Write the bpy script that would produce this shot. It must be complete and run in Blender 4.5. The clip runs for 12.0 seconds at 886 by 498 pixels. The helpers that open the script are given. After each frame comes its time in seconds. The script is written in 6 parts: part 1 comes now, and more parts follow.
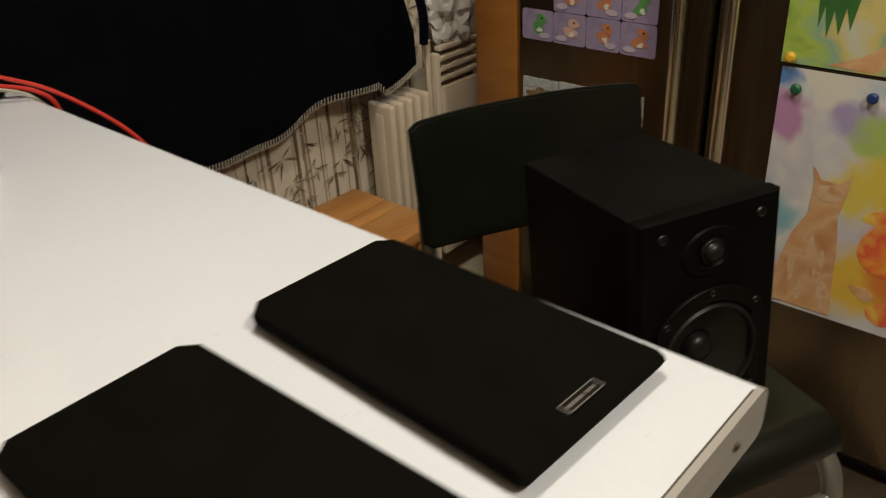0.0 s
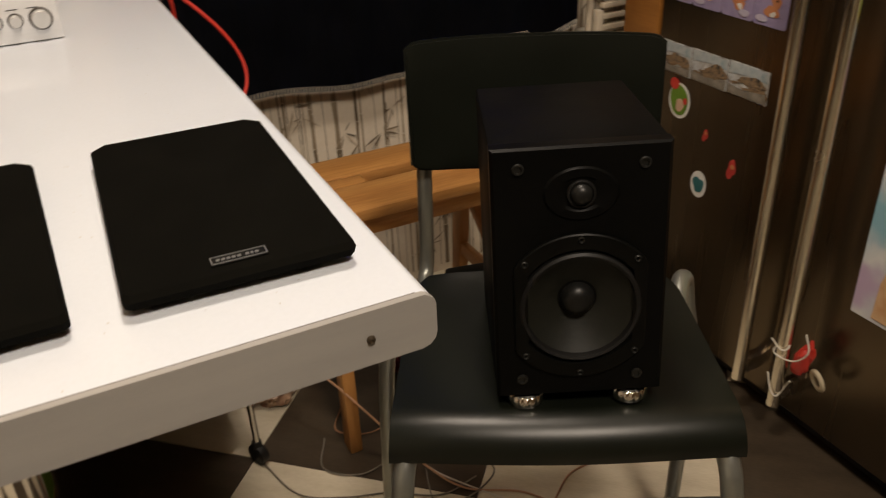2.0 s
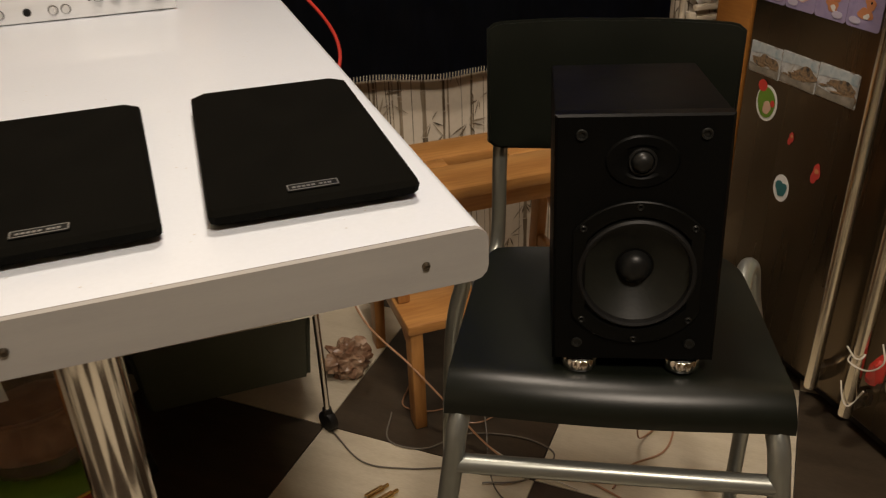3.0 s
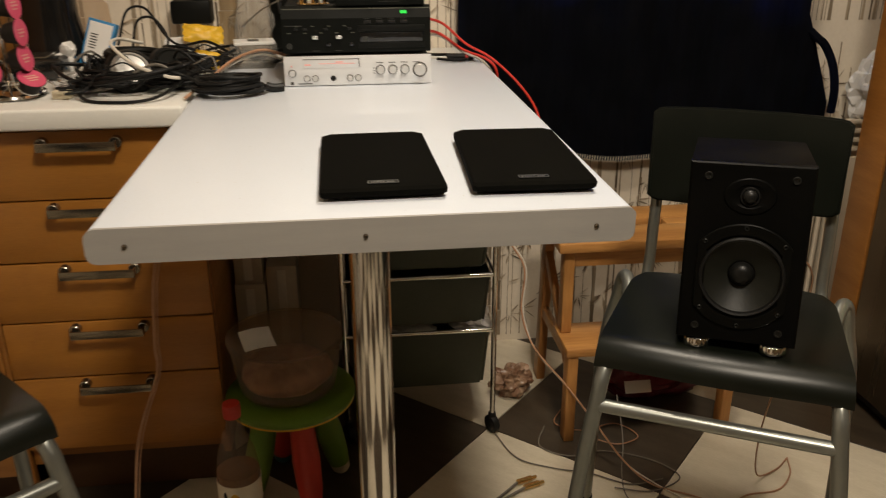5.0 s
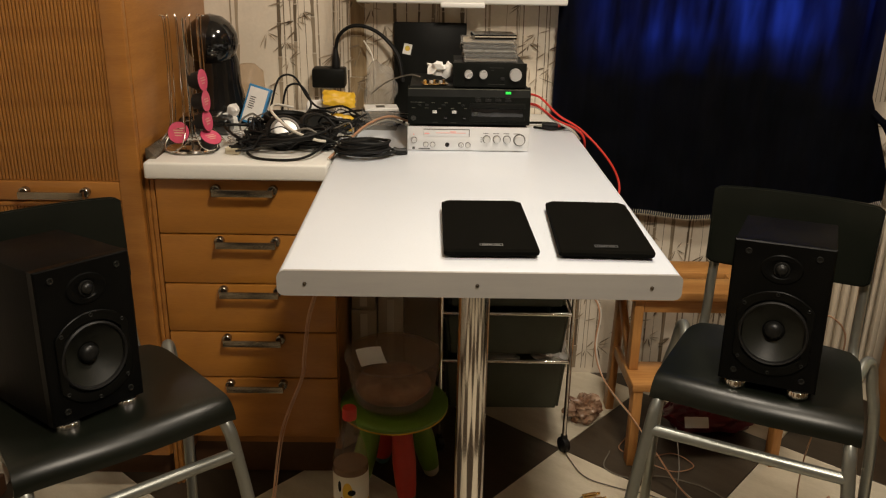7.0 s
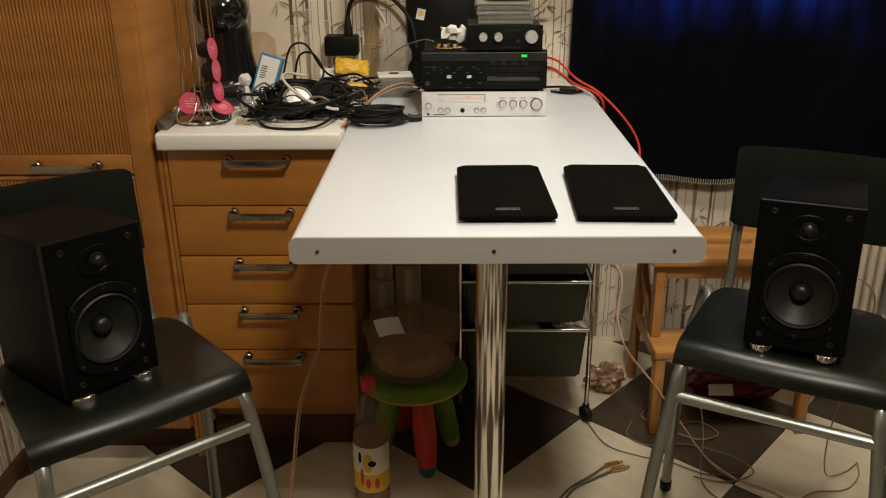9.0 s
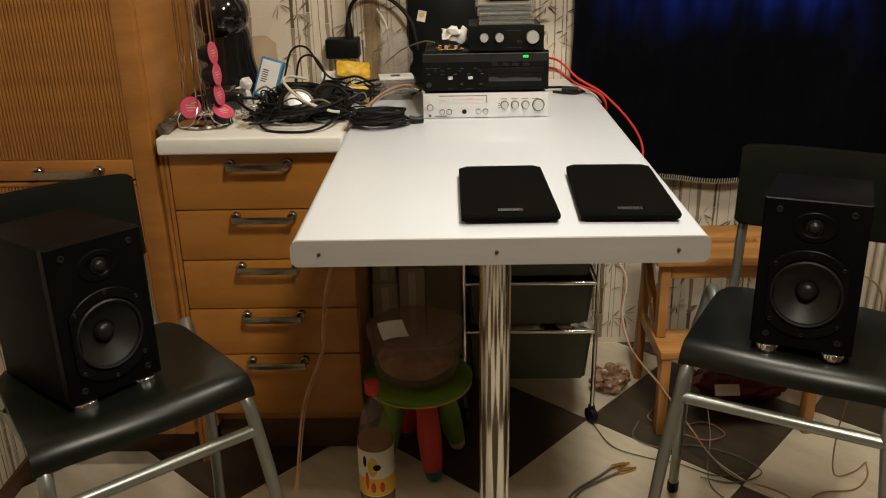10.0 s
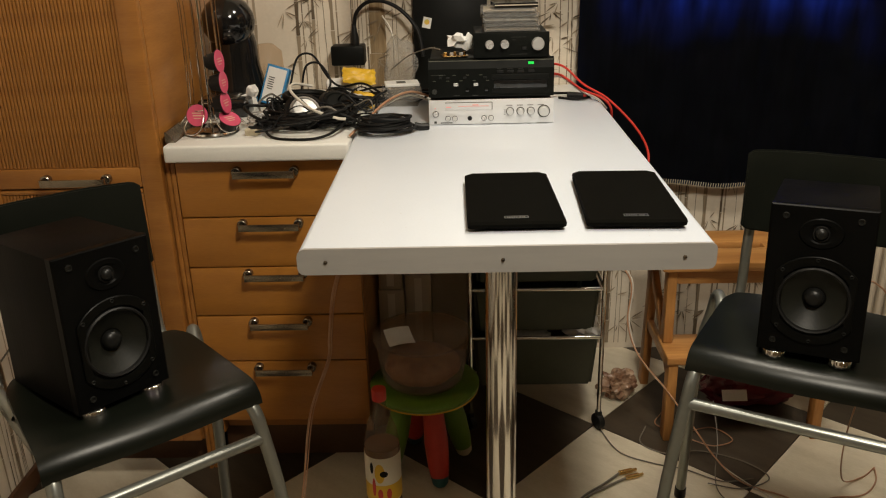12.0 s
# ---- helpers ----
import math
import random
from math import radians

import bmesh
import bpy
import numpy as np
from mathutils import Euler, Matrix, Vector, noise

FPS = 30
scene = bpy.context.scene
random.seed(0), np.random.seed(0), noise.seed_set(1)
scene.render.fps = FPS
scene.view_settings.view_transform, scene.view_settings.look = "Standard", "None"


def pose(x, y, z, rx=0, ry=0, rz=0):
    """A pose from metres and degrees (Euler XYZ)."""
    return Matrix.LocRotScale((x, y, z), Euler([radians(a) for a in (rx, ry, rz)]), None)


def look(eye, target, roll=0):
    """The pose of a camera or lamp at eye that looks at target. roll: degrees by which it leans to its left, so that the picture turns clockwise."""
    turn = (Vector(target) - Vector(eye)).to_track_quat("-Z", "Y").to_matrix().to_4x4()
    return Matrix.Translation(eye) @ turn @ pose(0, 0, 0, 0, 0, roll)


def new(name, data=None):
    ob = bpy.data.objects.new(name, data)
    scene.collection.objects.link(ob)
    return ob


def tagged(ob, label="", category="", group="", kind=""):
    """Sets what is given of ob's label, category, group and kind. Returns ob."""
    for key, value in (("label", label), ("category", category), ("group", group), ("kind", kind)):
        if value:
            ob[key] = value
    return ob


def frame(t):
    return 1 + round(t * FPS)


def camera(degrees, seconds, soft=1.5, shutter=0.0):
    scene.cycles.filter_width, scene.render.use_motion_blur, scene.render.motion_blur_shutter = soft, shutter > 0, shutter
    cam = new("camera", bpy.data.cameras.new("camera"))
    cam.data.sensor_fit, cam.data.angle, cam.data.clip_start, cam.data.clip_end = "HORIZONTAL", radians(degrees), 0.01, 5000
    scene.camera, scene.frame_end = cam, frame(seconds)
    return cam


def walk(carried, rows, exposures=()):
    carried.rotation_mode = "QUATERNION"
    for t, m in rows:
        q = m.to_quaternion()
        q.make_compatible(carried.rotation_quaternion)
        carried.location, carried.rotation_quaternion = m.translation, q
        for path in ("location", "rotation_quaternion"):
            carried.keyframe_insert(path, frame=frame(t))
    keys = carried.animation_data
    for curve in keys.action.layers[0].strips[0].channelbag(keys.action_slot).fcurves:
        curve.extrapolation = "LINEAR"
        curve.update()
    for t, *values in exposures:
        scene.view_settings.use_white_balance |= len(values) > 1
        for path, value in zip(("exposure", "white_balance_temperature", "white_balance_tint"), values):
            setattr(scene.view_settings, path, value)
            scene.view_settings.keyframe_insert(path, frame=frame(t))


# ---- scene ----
cam = camera(56.0, 12.0, 1.15, 0.5)
PATH = [
    (0, (-0.1483, -0.1410, 1.2348), (1.1329, 1.0496, 0.2646), -3.25),
    (0.5, (0.0167, -0.1717, 1.2153), (1.2423, 1.0794, 0.2496), -3.07),
    (1, (0.1361, -0.2542, 1.2019), (1.1869, 1.1421, 0.2291), -3.04),
    (1.5, (0.1076, -0.3426, 1.1788), (1.0222, 1.1354, 0.1894), -3.36),
    (2, (0.1219, -0.4108, 1.1698), (0.8660, 1.1576, 0.1764), -2.48),
    (2.5, (0.1455, -0.4387, 1.1563), (0.7389, 1.1901, 0.1587), -2.50),
    (2.7, (0.1350, -0.4482, 1.1453), (0.7129, 1.1898, 0.1541), -2.28),
    (4.3, (0.0405, -0.7287, 1.1737), (0.3868, 1.0773, 0.3871), -1.71),
    (4.5, (0.0217, -0.7744, 1.1785), (0.3112, 1.0460, 0.4025), -1.48),
    (5, (-0.0208, -0.8834, 1.1919), (0.1973, 0.9632, 0.4552), -0.19),
    (5.5, (-0.0414, -0.9766, 1.2204), (0.0847, 0.8865, 0.5045), 0.09),
    (6, (-0.0562, -1.0726, 1.2712), (0.0038, 0.7979, 0.5660), 0.53),
    (6.5, (-0.0699, -1.1446, 1.3153), (-0.0308, 0.7325, 0.6264), 1.01),
    (7, (-0.0732, -1.1763, 1.3420), (-0.0480, 0.7054, 0.6645), 1.05),
    (7.2, (-0.0742, -1.1783, 1.3400), (-0.0500, 0.7034, 0.6745), 1.05),
    (9, (-0.0657, -1.1504, 1.3194), (-0.0885, 0.7086, 0.5821), -0.42),
    (9.5, (-0.0637, -1.1476, 1.3138), (-0.0941, 0.7124, 0.5792), -0.97),
    (10, (-0.0627, -1.1428, 1.3145), (-0.0961, 0.7185, 0.5836), -1.13),
    (10.5, (-0.0640, -1.1416, 1.3161), (-0.0993, 0.7208, 0.5881), -1.27),
    (11, (-0.0651, -1.1422, 1.3167), (-0.1025, 0.7223, 0.5939), -1.34),
    (11.5, (-0.0637, -1.1434, 1.3179), (-0.1102, 0.7220, 0.5982), -1.42),
    (12, (-0.0633, -1.1430, 1.3202), (-0.1104, 0.7219, 0.5989), -1.48),
]
EXPOSURE = [(0.0, -0.28, 6550, 10), (0.5, 0.08, 6800, 14), (1.0, 0.26, 7050, 15), (1.5, -0.02, 6700, 16), (2.0, -0.17, 6800, 16), (2.5, -0.24, 6750, 16), (4.5, -0.07, 6750, 13),
            (5.0, -0.02, 6700, 12), (7.0, 0.03, 6700, 12), (9.0, 0.01, 6500, 9), (12.0, 0.01, 6480, 9)]
walk(cam, [(t, look(eye, target, roll)) for t, eye, target, roll in PATH], EXPOSURE)

# ---- world and light ----
world = bpy.data.worlds.new("dusk")
scene.world = world
world.use_nodes = True
_bg = world.node_tree.nodes["Background"]
_sky = world.node_tree.nodes.new("ShaderNodeTexSky")
_sky.sky_type, _sky.sun_disc, _sky.sun_elevation, _sky.sun_rotation = "NISHITA", False, radians(1.0), radians(20)
world.node_tree.links.new(_sky.outputs[0], _bg.inputs[0])
_bg.inputs[1].default_value = 0.05


def lamp(name, kind, m, power, color, size):
    data = bpy.data.lights.new(name, kind)
    data.energy, data.color = power, color
    if kind == "AREA":
        data.size = size
    else:
        data.shadow_soft_size = size
    ob = new(name, data)
    ob.matrix_world = m
    return ob


WARM = (1.0, 0.90, 0.745)
lamp("ceiling_lamp_light", "AREA", pose(0.43, 0.34, 2.38), 18, WARM, 0.22)
lamp("room_lamp_light", "AREA", look((0.28, -0.88, 2.34), (0.20, -0.1, 1.0)), 26, WARM, 0.26)
window_light = lamp("window_dusk_light", "AREA", look((0.82, 2.0, 1.75), (0.82, 0.9, 1.50)), 230.0, (0.36, 0.52, 1.0), 0.9)
scene.view_settings.exposure = 0.0


# ---- mesh helpers ----
def thing(name, label, category, m=None, group="", kind=""):
    ob = new(name)
    ob.empty_display_size = 0.05
    ob.matrix_basis = m or Matrix()
    return tagged(ob, label, category, group, kind)


def solid(name, bm, material, m=None, smooth=35):
    me = bpy.data.meshes.new(name)
    bmesh.ops.recalc_face_normals(bm, faces=bm.faces)
    bm.to_mesh(me)
    bm.free()
    for mt in (material if isinstance(material, (list, tuple)) else [material]):
        me.materials.append(mt)
    if smooth:
        me.shade_smooth()
        me.set_sharp_from_angle(angle=radians(smooth))
    ob = new(name, me)
    if m is not None:
        ob.matrix_basis = m
    return ob


def part(name, bm, material, parent, label="", world=False, smooth=35):
    if world:
        root = parent
        while root.parent:
            root = root.parent
        bm.transform(root.matrix_basis.inverted())
    ob = solid(name, bm, material, smooth=smooth)
    ob.parent = parent
    return tagged(ob, label, kind="stuff" if name in ("lettering_bars", "print_bars") else "")


def box(x0, x1, y0, y1, z0, z1, b=0.002, seg=2):
    bm = bmesh.new()
    bmesh.ops.create_cube(bm, size=1, matrix=Matrix.Translation(((x0 + x1) / 2, (y0 + y1) / 2, (z0 + z1) / 2)) @ Matrix.Diagonal((x1 - x0, y1 - y0, z1 - z0, 1)))
    if b:
        bmesh.ops.bevel(bm, geom=bm.edges[:], offset=min(b, 0.45 * min(x1 - x0, y1 - y0, z1 - z0)), segments=seg, affect="EDGES", profile=0.5)
    return bm


def merge(*bms):
    out = bmesh.new()
    for b in bms:
        me = bpy.data.meshes.new("tmp")
        b.to_mesh(me)
        b.free()
        out.from_mesh(me)
        bpy.data.meshes.remove(me)
    return out


def moved(bm, m):
    bm.transform(m)
    return bm


def lathe(profile, n=32, m=None):
    """Turned round z from (radius, height) pairs; ends with radius 0 close."""
    bm = bmesh.new()
    rings = []
    for r, z in profile:
        if r < 1e-6:
            rings.append([bm.verts.new((0, 0, z))])
        else:
            rings.append([bm.verts.new((r * math.cos(2 * math.pi * i / n), r * math.sin(2 * math.pi * i / n), z)) for i in range(n)])
    for a, b in zip(rings, rings[1:]):
        for i in range(n):
            j = (i + 1) % n
            if len(a) == 1 and len(b) == 1:
                continue
            if len(a) == 1:
                bm.faces.new((a[0], b[i], b[j]))
            elif len(b) == 1:
                bm.faces.new((a[i], a[j], b[0]))
            else:
                bm.faces.new((a[i], a[j], b[j], b[i]))
    if m is not None:
        bm.transform(m)
    return bm


def rod(p, q, r, n=16, r2=None):
    p, q = Vector(p), Vector(q)
    d = q - p
    m = Matrix.Translation(p) @ d.to_track_quat("Z", "Y").to_matrix().to_4x4()
    r2 = r if r2 is None else r2
    return lathe([(0, 0), (r * 0.85, 0), (r, r * 0.15), (r2, d.length - r2 * 0.15), (r2 * 0.85, d.length), (0, d.length)], n, m)


def curve_points(pts, steps=8, closed=False):
    pts = [Vector(p) for p in pts]
    out = []
    n = len(pts)
    for i in range(n if closed else n - 1):
        p1, p2 = pts[i], pts[(i + 1) % n]
        p0 = pts[i - 1] if (i or closed) else p1 * 2 - p2
        p3 = pts[(i + 2) % n] if (i + 2 < n or closed) else p2 * 2 - p1
        for k in range(steps):
            t = k / steps
            out.append(0.5 * (2 * p1 + (p2 - p0) * t + (2 * p0 - 5 * p1 + 4 * p2 - p3) * t * t + (3 * p1 - p0 - 3 * p2 + p3) * t ** 3))
    if not closed:
        out.append(pts[-1])
    return out


def tube(pts, r, n=8, steps=8, closed=False, smooth=True):
    """A round cable or pipe along a smooth line through pts."""
    line = curve_points(pts, steps, closed) if smooth else [Vector(p) for p in pts]
    bm = bmesh.new()
    rings = []
    up = None
    for i, p in enumerate(line):
        a = line[i - 1] if (i or closed) else p
        b = line[(i + 1) % len(line)] if (i + 1 < len(line) or closed) else p
        d = (b - a).normalized()
        if up is None:
            up = d.orthogonal().normalized()
        up = (up - d * up.dot(d)).normalized() if (up - d * up.dot(d)).length > 1e-6 else d.orthogonal().normalized()
        s = d.cross(up)
        rings.append([bm.verts.new(p + r * (math.cos(2 * math.pi * k / n) * up + math.sin(2 * math.pi * k / n) * s)) for k in range(n)])
    pairs = list(zip(rings, rings[1:])) + ([(rings[-1], rings[0])] if closed else [])
    for a, b in pairs:
        for k in range(n):
            bm.faces.new((a[k], a[(k + 1) % n], b[(k + 1) % n], b[k]))
    if not closed:
        bm.faces.new(rings[0]), bm.faces.new(rings[-1])
    return bm


def sheet(f, nu, nv, thick=0.0):
    """A grid surface from f(u, v), u and v in 0..1, thickened if asked."""
    bm = bmesh.new()
    g = [[bm.verts.new(f(i / nu, j / nv)) for j in range(nv + 1)] for i in range(nu + 1)]
    for i in range(nu):
        for j in range(nv):
            bm.faces.new((g[i][j], g[i + 1][j], g[i + 1][j + 1], g[i][j + 1]))
    if thick:
        bmesh.ops.recalc_face_normals(bm, faces=bm.faces)
        bmesh.ops.solidify(bm, geom=bm.faces[:], thickness=thick)
    return bm


def prism(outline, z0, z1, b=0.0):
    """An outline in the xy plane, raised from z0 to z1."""
    bm = bmesh.new()
    f = bm.faces.new([bm.verts.new((x, y, z0)) for x, y in outline])
    r = bmesh.ops.extrude_face_region(bm, geom=[f])
    bmesh.ops.translate(bm, verts=[v for v in r["geom"] if isinstance(v, bmesh.types.BMVert)], vec=(0, 0, z1 - z0))
    if b:
        bmesh.ops.bevel(bm, geom=bm.edges[:], offset=b, segments=2, affect="EDGES", profile=0.5)
    return bm


def rounded(w, h, r, n=5):
    pts = []
    for cx, cy, a0 in ((w / 2 - r, h / 2 - r, 0), (-w / 2 + r, h / 2 - r, 90), (-w / 2 + r, -h / 2 + r, 180), (w / 2 - r, -h / 2 + r, 270)):
        for k in range(n + 1):
            a = radians(a0 + 90 * k / n)
            pts.append((cx + r * math.cos(a), cy + r * math.sin(a)))
    return pts


# ---- materials ----
def material(name, a, b, rough=0.5, metal=0.0, scale=8.0, fine=90.0, bump=0.05, stretch=(1, 1, 1), spread=0.15, coat=0.0, sheen=0.0, spec=0.5, mix=0.5, rough_var=0.12, bump_scale=None, transmission=0.0, piece=0.0):
    """Two tones mixed by noise at two scales, with relief and uneven gloss."""
    mt = bpy.data.materials.new(name)
    mt.use_nodes = True
    nt = mt.node_tree
    bs = nt.nodes["Principled BSDF"]
    co = nt.nodes.new("ShaderNodeTexCoord")
    mp = nt.nodes.new("ShaderNodeMapping")
    mp.inputs["Scale"].default_value = stretch
    nt.links.new(co.outputs["Object"], mp.inputs["Vector"])
    n1, n2 = nt.nodes.new("ShaderNodeTexNoise"), nt.nodes.new("ShaderNodeTexNoise")
    n1.inputs["Scale"].default_value, n2.inputs["Scale"].default_value = scale, fine
    n1.inputs["Detail"].default_value, n2.inputs["Detail"].default_value = 4, 3
    for n in (n1, n2):
        nt.links.new(mp.outputs[0], n.inputs["Vector"])
    add = nt.nodes.new("ShaderNodeMath")
    add.operation = "MULTIPLY_ADD"
    nt.links.new(n2.outputs[0], add.inputs[0])
    add.inputs[1].default_value = spread * 2
    nt.links.new(n1.outputs[0], add.inputs[2])
    ramp = nt.nodes.new("ShaderNodeMapRange")
    ramp.inputs["From Min"].default_value, ramp.inputs["From Max"].default_value = 0.3 + spread, 0.7 + spread
    nt.links.new(add.outputs[0], ramp.inputs["Value"])
    mx = nt.nodes.new("ShaderNodeMix")
    mx.data_type = "RGBA"
    mx.inputs["A"].default_value, mx.inputs["B"].default_value = (*a, 1), (*b, 1)
    nt.links.new(ramp.outputs[0], mx.inputs["Factor"])
    col = mx.outputs["Result"]
    if piece:
        info = nt.nodes.new("ShaderNodeObjectInfo")
        hsv = nt.nodes.new("ShaderNodeHueSaturation")
        mr = nt.nodes.new("ShaderNodeMapRange")
        mr.inputs["To Min"].default_value, mr.inputs["To Max"].default_value = 1 - piece, 1 + piece
        nt.links.new(info.outputs["Random"], mr.inputs["Value"])
        nt.links.new(mr.outputs[0], hsv.inputs["Value"])
        nt.links.new(col, hsv.inputs["Color"])
        col = hsv.outputs["Color"]
    nt.links.new(col, bs.inputs["Base Color"])
    bs.inputs["Metallic"].default_value = metal
    rr = nt.nodes.new("ShaderNodeMapRange")
    rr.inputs["To Min"].default_value, rr.inputs["To Max"].default_value = max(0.02, rough - rough_var), min(1, rough + rough_var)
    nt.links.new(n1.outputs[0], rr.inputs["Value"])
    nt.links.new(rr.outputs[0], bs.inputs["Roughness"])
    bs.inputs["Coat Weight"].default_value = coat
    bs.inputs["Sheen Weight"].default_value = sheen
    bs.inputs["Specular IOR Level"].default_value = spec
    bs.inputs["Transmission Weight"].default_value = transmission
    if bump:
        bp = nt.nodes.new("ShaderNodeBump")
        bp.inputs["Strength"].default_value, bp.inputs["Distance"].default_value = bump, 0.002
        src = n2
        if bump_scale:
            src = nt.nodes.new("ShaderNodeTexNoise")
            src.inputs["Scale"].default_value = bump_scale
            nt.links.new(mp.outputs[0], src.inputs["Vector"])
        nt.links.new(src.outputs[0], bp.inputs["Height"])
        nt.links.new(bp.outputs[0], bs.inputs["Normal"])
    return mt


def glow(name, color, strength):
    mt = material(name, color, color, 0.4)
    bs = mt.node_tree.nodes["Principled BSDF"]
    bs.inputs["Emission Color"].default_value, bs.inputs["Emission Strength"].default_value = (*color, 1), strength
    return mt


def island_print(name, a, b, rough=0.7):
    """Flat ink whose tone differs from stroke to stroke."""
    mt = material(name, a, b, rough, bump=0)
    nt = mt.node_tree
    bs = nt.nodes["Principled BSDF"]
    geo = nt.nodes.new("ShaderNodeNewGeometry")
    mx = nt.nodes.new("ShaderNodeMix")
    mx.data_type = "RGBA"
    mx.inputs["A"].default_value, mx.inputs["B"].default_value = (*a, 1), (*b, 1)
    nt.links.new(geo.outputs["Random Per Island"], mx.inputs["Factor"])
    nt.links.new(mx.outputs["Result"], bs.inputs["Base Color"])
    return mt


def watercolour(name, tones, scale=5.0):
    """Washes of several colours that run into one another."""
    mt = material(name, tones[0], tones[1], 0.85, bump=0.1)
    nt = mt.node_tree
    bs = nt.nodes["Principled BSDF"]
    co = nt.nodes.new("ShaderNodeTexCoord")
    ns = nt.nodes.new("ShaderNodeTexNoise")
    ns.inputs["Scale"].default_value, ns.inputs["Detail"].default_value, ns.inputs["Distortion"].default_value = scale, 3, 0.3
    nt.links.new(co.outputs["Object"], ns.inputs["Vector"])
    cr = nt.nodes.new("ShaderNodeValToRGB")
    el = cr.color_ramp.elements
    while len(el) < len(tones):
        el.new(0.5)
    for i, c in enumerate(tones):
        el[i].position = 0.28 + 0.44 * i / (len(tones) - 1)
        el[i].color = (*c, 1)
    nt.links.new(ns.outputs[0], cr.inputs[0])
    nt.links.new(cr.outputs[0], bs.inputs["Base Color"])
    return mt


def painting_wash(name, tones, scale, spots):
    """Washes with soft round pools of colour: (y, z, radius, colour)."""
    mt = watercolour(name, tones, scale)
    nt = mt.node_tree
    bs = nt.nodes["Principled BSDF"]
    col = bs.inputs["Base Color"].links[0].from_socket
    co = nt.nodes.new("ShaderNodeTexCoord")
    ns = nt.nodes.new("ShaderNodeTexNoise")
    ns.inputs["Scale"].default_value, ns.inputs["Detail"].default_value = 14, 3
    nt.links.new(co.outputs["Object"], ns.inputs["Vector"])
    wob = nt.nodes.new("ShaderNodeVectorMath")
    wob.operation = "MULTIPLY_ADD"
    wob.inputs[1].default_value = (0, 0.10, 0.10)
    nt.links.new(ns.outputs["Color"], wob.inputs[0])
    nt.links.new(co.outputs["Object"], wob.inputs[2])
    for y, z, r, c in spots:
        ds = nt.nodes.new("ShaderNodeVectorMath")
        ds.operation = "DISTANCE"
        ds.inputs[1].default_value = (0, y + 0.05, z + 0.05)
        nt.links.new(wob.outputs[0], ds.inputs[0])
        mr = nt.nodes.new("ShaderNodeMapRange")
        mr.interpolation_type = "SMOOTHSTEP"
        mr.inputs["From Min"].default_value, mr.inputs["From Max"].default_value = r * 1.25, r * 0.5
        nt.links.new(ds.outputs["Value"], mr.inputs["Value"])
        mx = nt.nodes.new("ShaderNodeMix")
        mx.data_type = "RGBA"
        mx.inputs["B"].default_value = (*c, 1)
        nt.links.new(mr.outputs[0], mx.inputs["Factor"])
        nt.links.new(col, mx.inputs["A"])
        col = mx.outputs["Result"]
    nt.links.new(col, bs.inputs["Base Color"])
    return mt


def glass(name, tint, rough=0.05, body=0.28):
    mt = bpy.data.materials.new(name)
    mt.use_nodes = True
    nt = mt.node_tree
    bs = nt.nodes["Principled BSDF"]
    bs.inputs["Base Color"].default_value = (*tint, 1)
    bs.inputs["Roughness"].default_value = rough
    tr = nt.nodes.new("ShaderNodeBsdfTransparent")
    tr.inputs[0].default_value = (*tint, 1)
    mx = nt.nodes.new("ShaderNodeMixShader")
    mx.inputs[0].default_value = body
    out = nt.nodes["Material Output"]
    nt.links.new(tr.outputs[0], mx.inputs[1])
    nt.links.new(bs.outputs[0], mx.inputs[2])
    nt.links.new(mx.outputs[0], out.inputs[0])
    return mt


M_COUNTER = material("cream_laminate", (0.78, 0.77, 0.73), (0.72, 0.71, 0.66), 0.36, scale=3, fine=260, bump=0.03, spread=0.2, coat=0.1, rough_var=0.06)
M_LAMINATE = material("white_laminate", (0.715, 0.760, 0.825), (0.67, 0.715, 0.775), 0.32, scale=3, fine=260, bump=0.03, spread=0.2, coat=0.15, rough_var=0.06)
M_SPECK = material("grey_fleck", (0.50, 0.49, 0.47), (0.64, 0.63, 0.61), 0.4, bump=0)
M_EDGE = material("aluminium_edge", (0.40, 0.385, 0.36), (0.36, 0.345, 0.325), 0.48, metal=0.1, scale=6, fine=200, bump=0.03, stretch=(1, 8, 8))
M_LINE = material("dark_seam_and_shade", (0.05, 0.045, 0.04), (0.09, 0.08, 0.07), 0.6)
M_SCREW = material("screw_brass", (0.14, 0.11, 0.075), (0.07, 0.055, 0.04), 0.4, metal=0.8)
M_CLOTH_BLACK = material("black_grille_cloth", (0.0035, 0.0033, 0.0025), (0.0050, 0.0047, 0.0036), 0.95, scale=30, fine=900, bump=0.25, spec=0.03)
M_BLACK_VINYL = material("black_ash_vinyl", (0.0030, 0.0030, 0.0028), (0.0050, 0.0048, 0.0044), 0.48, scale=14, fine=220, bump=0.10, stretch=(1, 1, 0.12), spec=0.06)
M_BAFFLE = material("black_baffle", (0.0022, 0.0022, 0.0020), (0.0034, 0.0034, 0.0030), 0.42, scale=10, fine=300, bump=0.05, spec=0.08)
M_BASKET = material("black_basket", (0.0024, 0.0025, 0.0021), (0.0036, 0.0037, 0.0031), 0.38, scale=20, fine=300, bump=0.04, spec=0.12)
M_CONE = material("woofer_cone", (0.0064, 0.0070, 0.0046), (0.0094, 0.0100, 0.0068), 0.50, scale=20, fine=300, bump=0.05, spec=0.35)
M_RUBBER = material("black_rubber", (0.007, 0.007, 0.0065), (0.011, 0.0105, 0.010), 0.48, bump=0.04, spec=0.25)
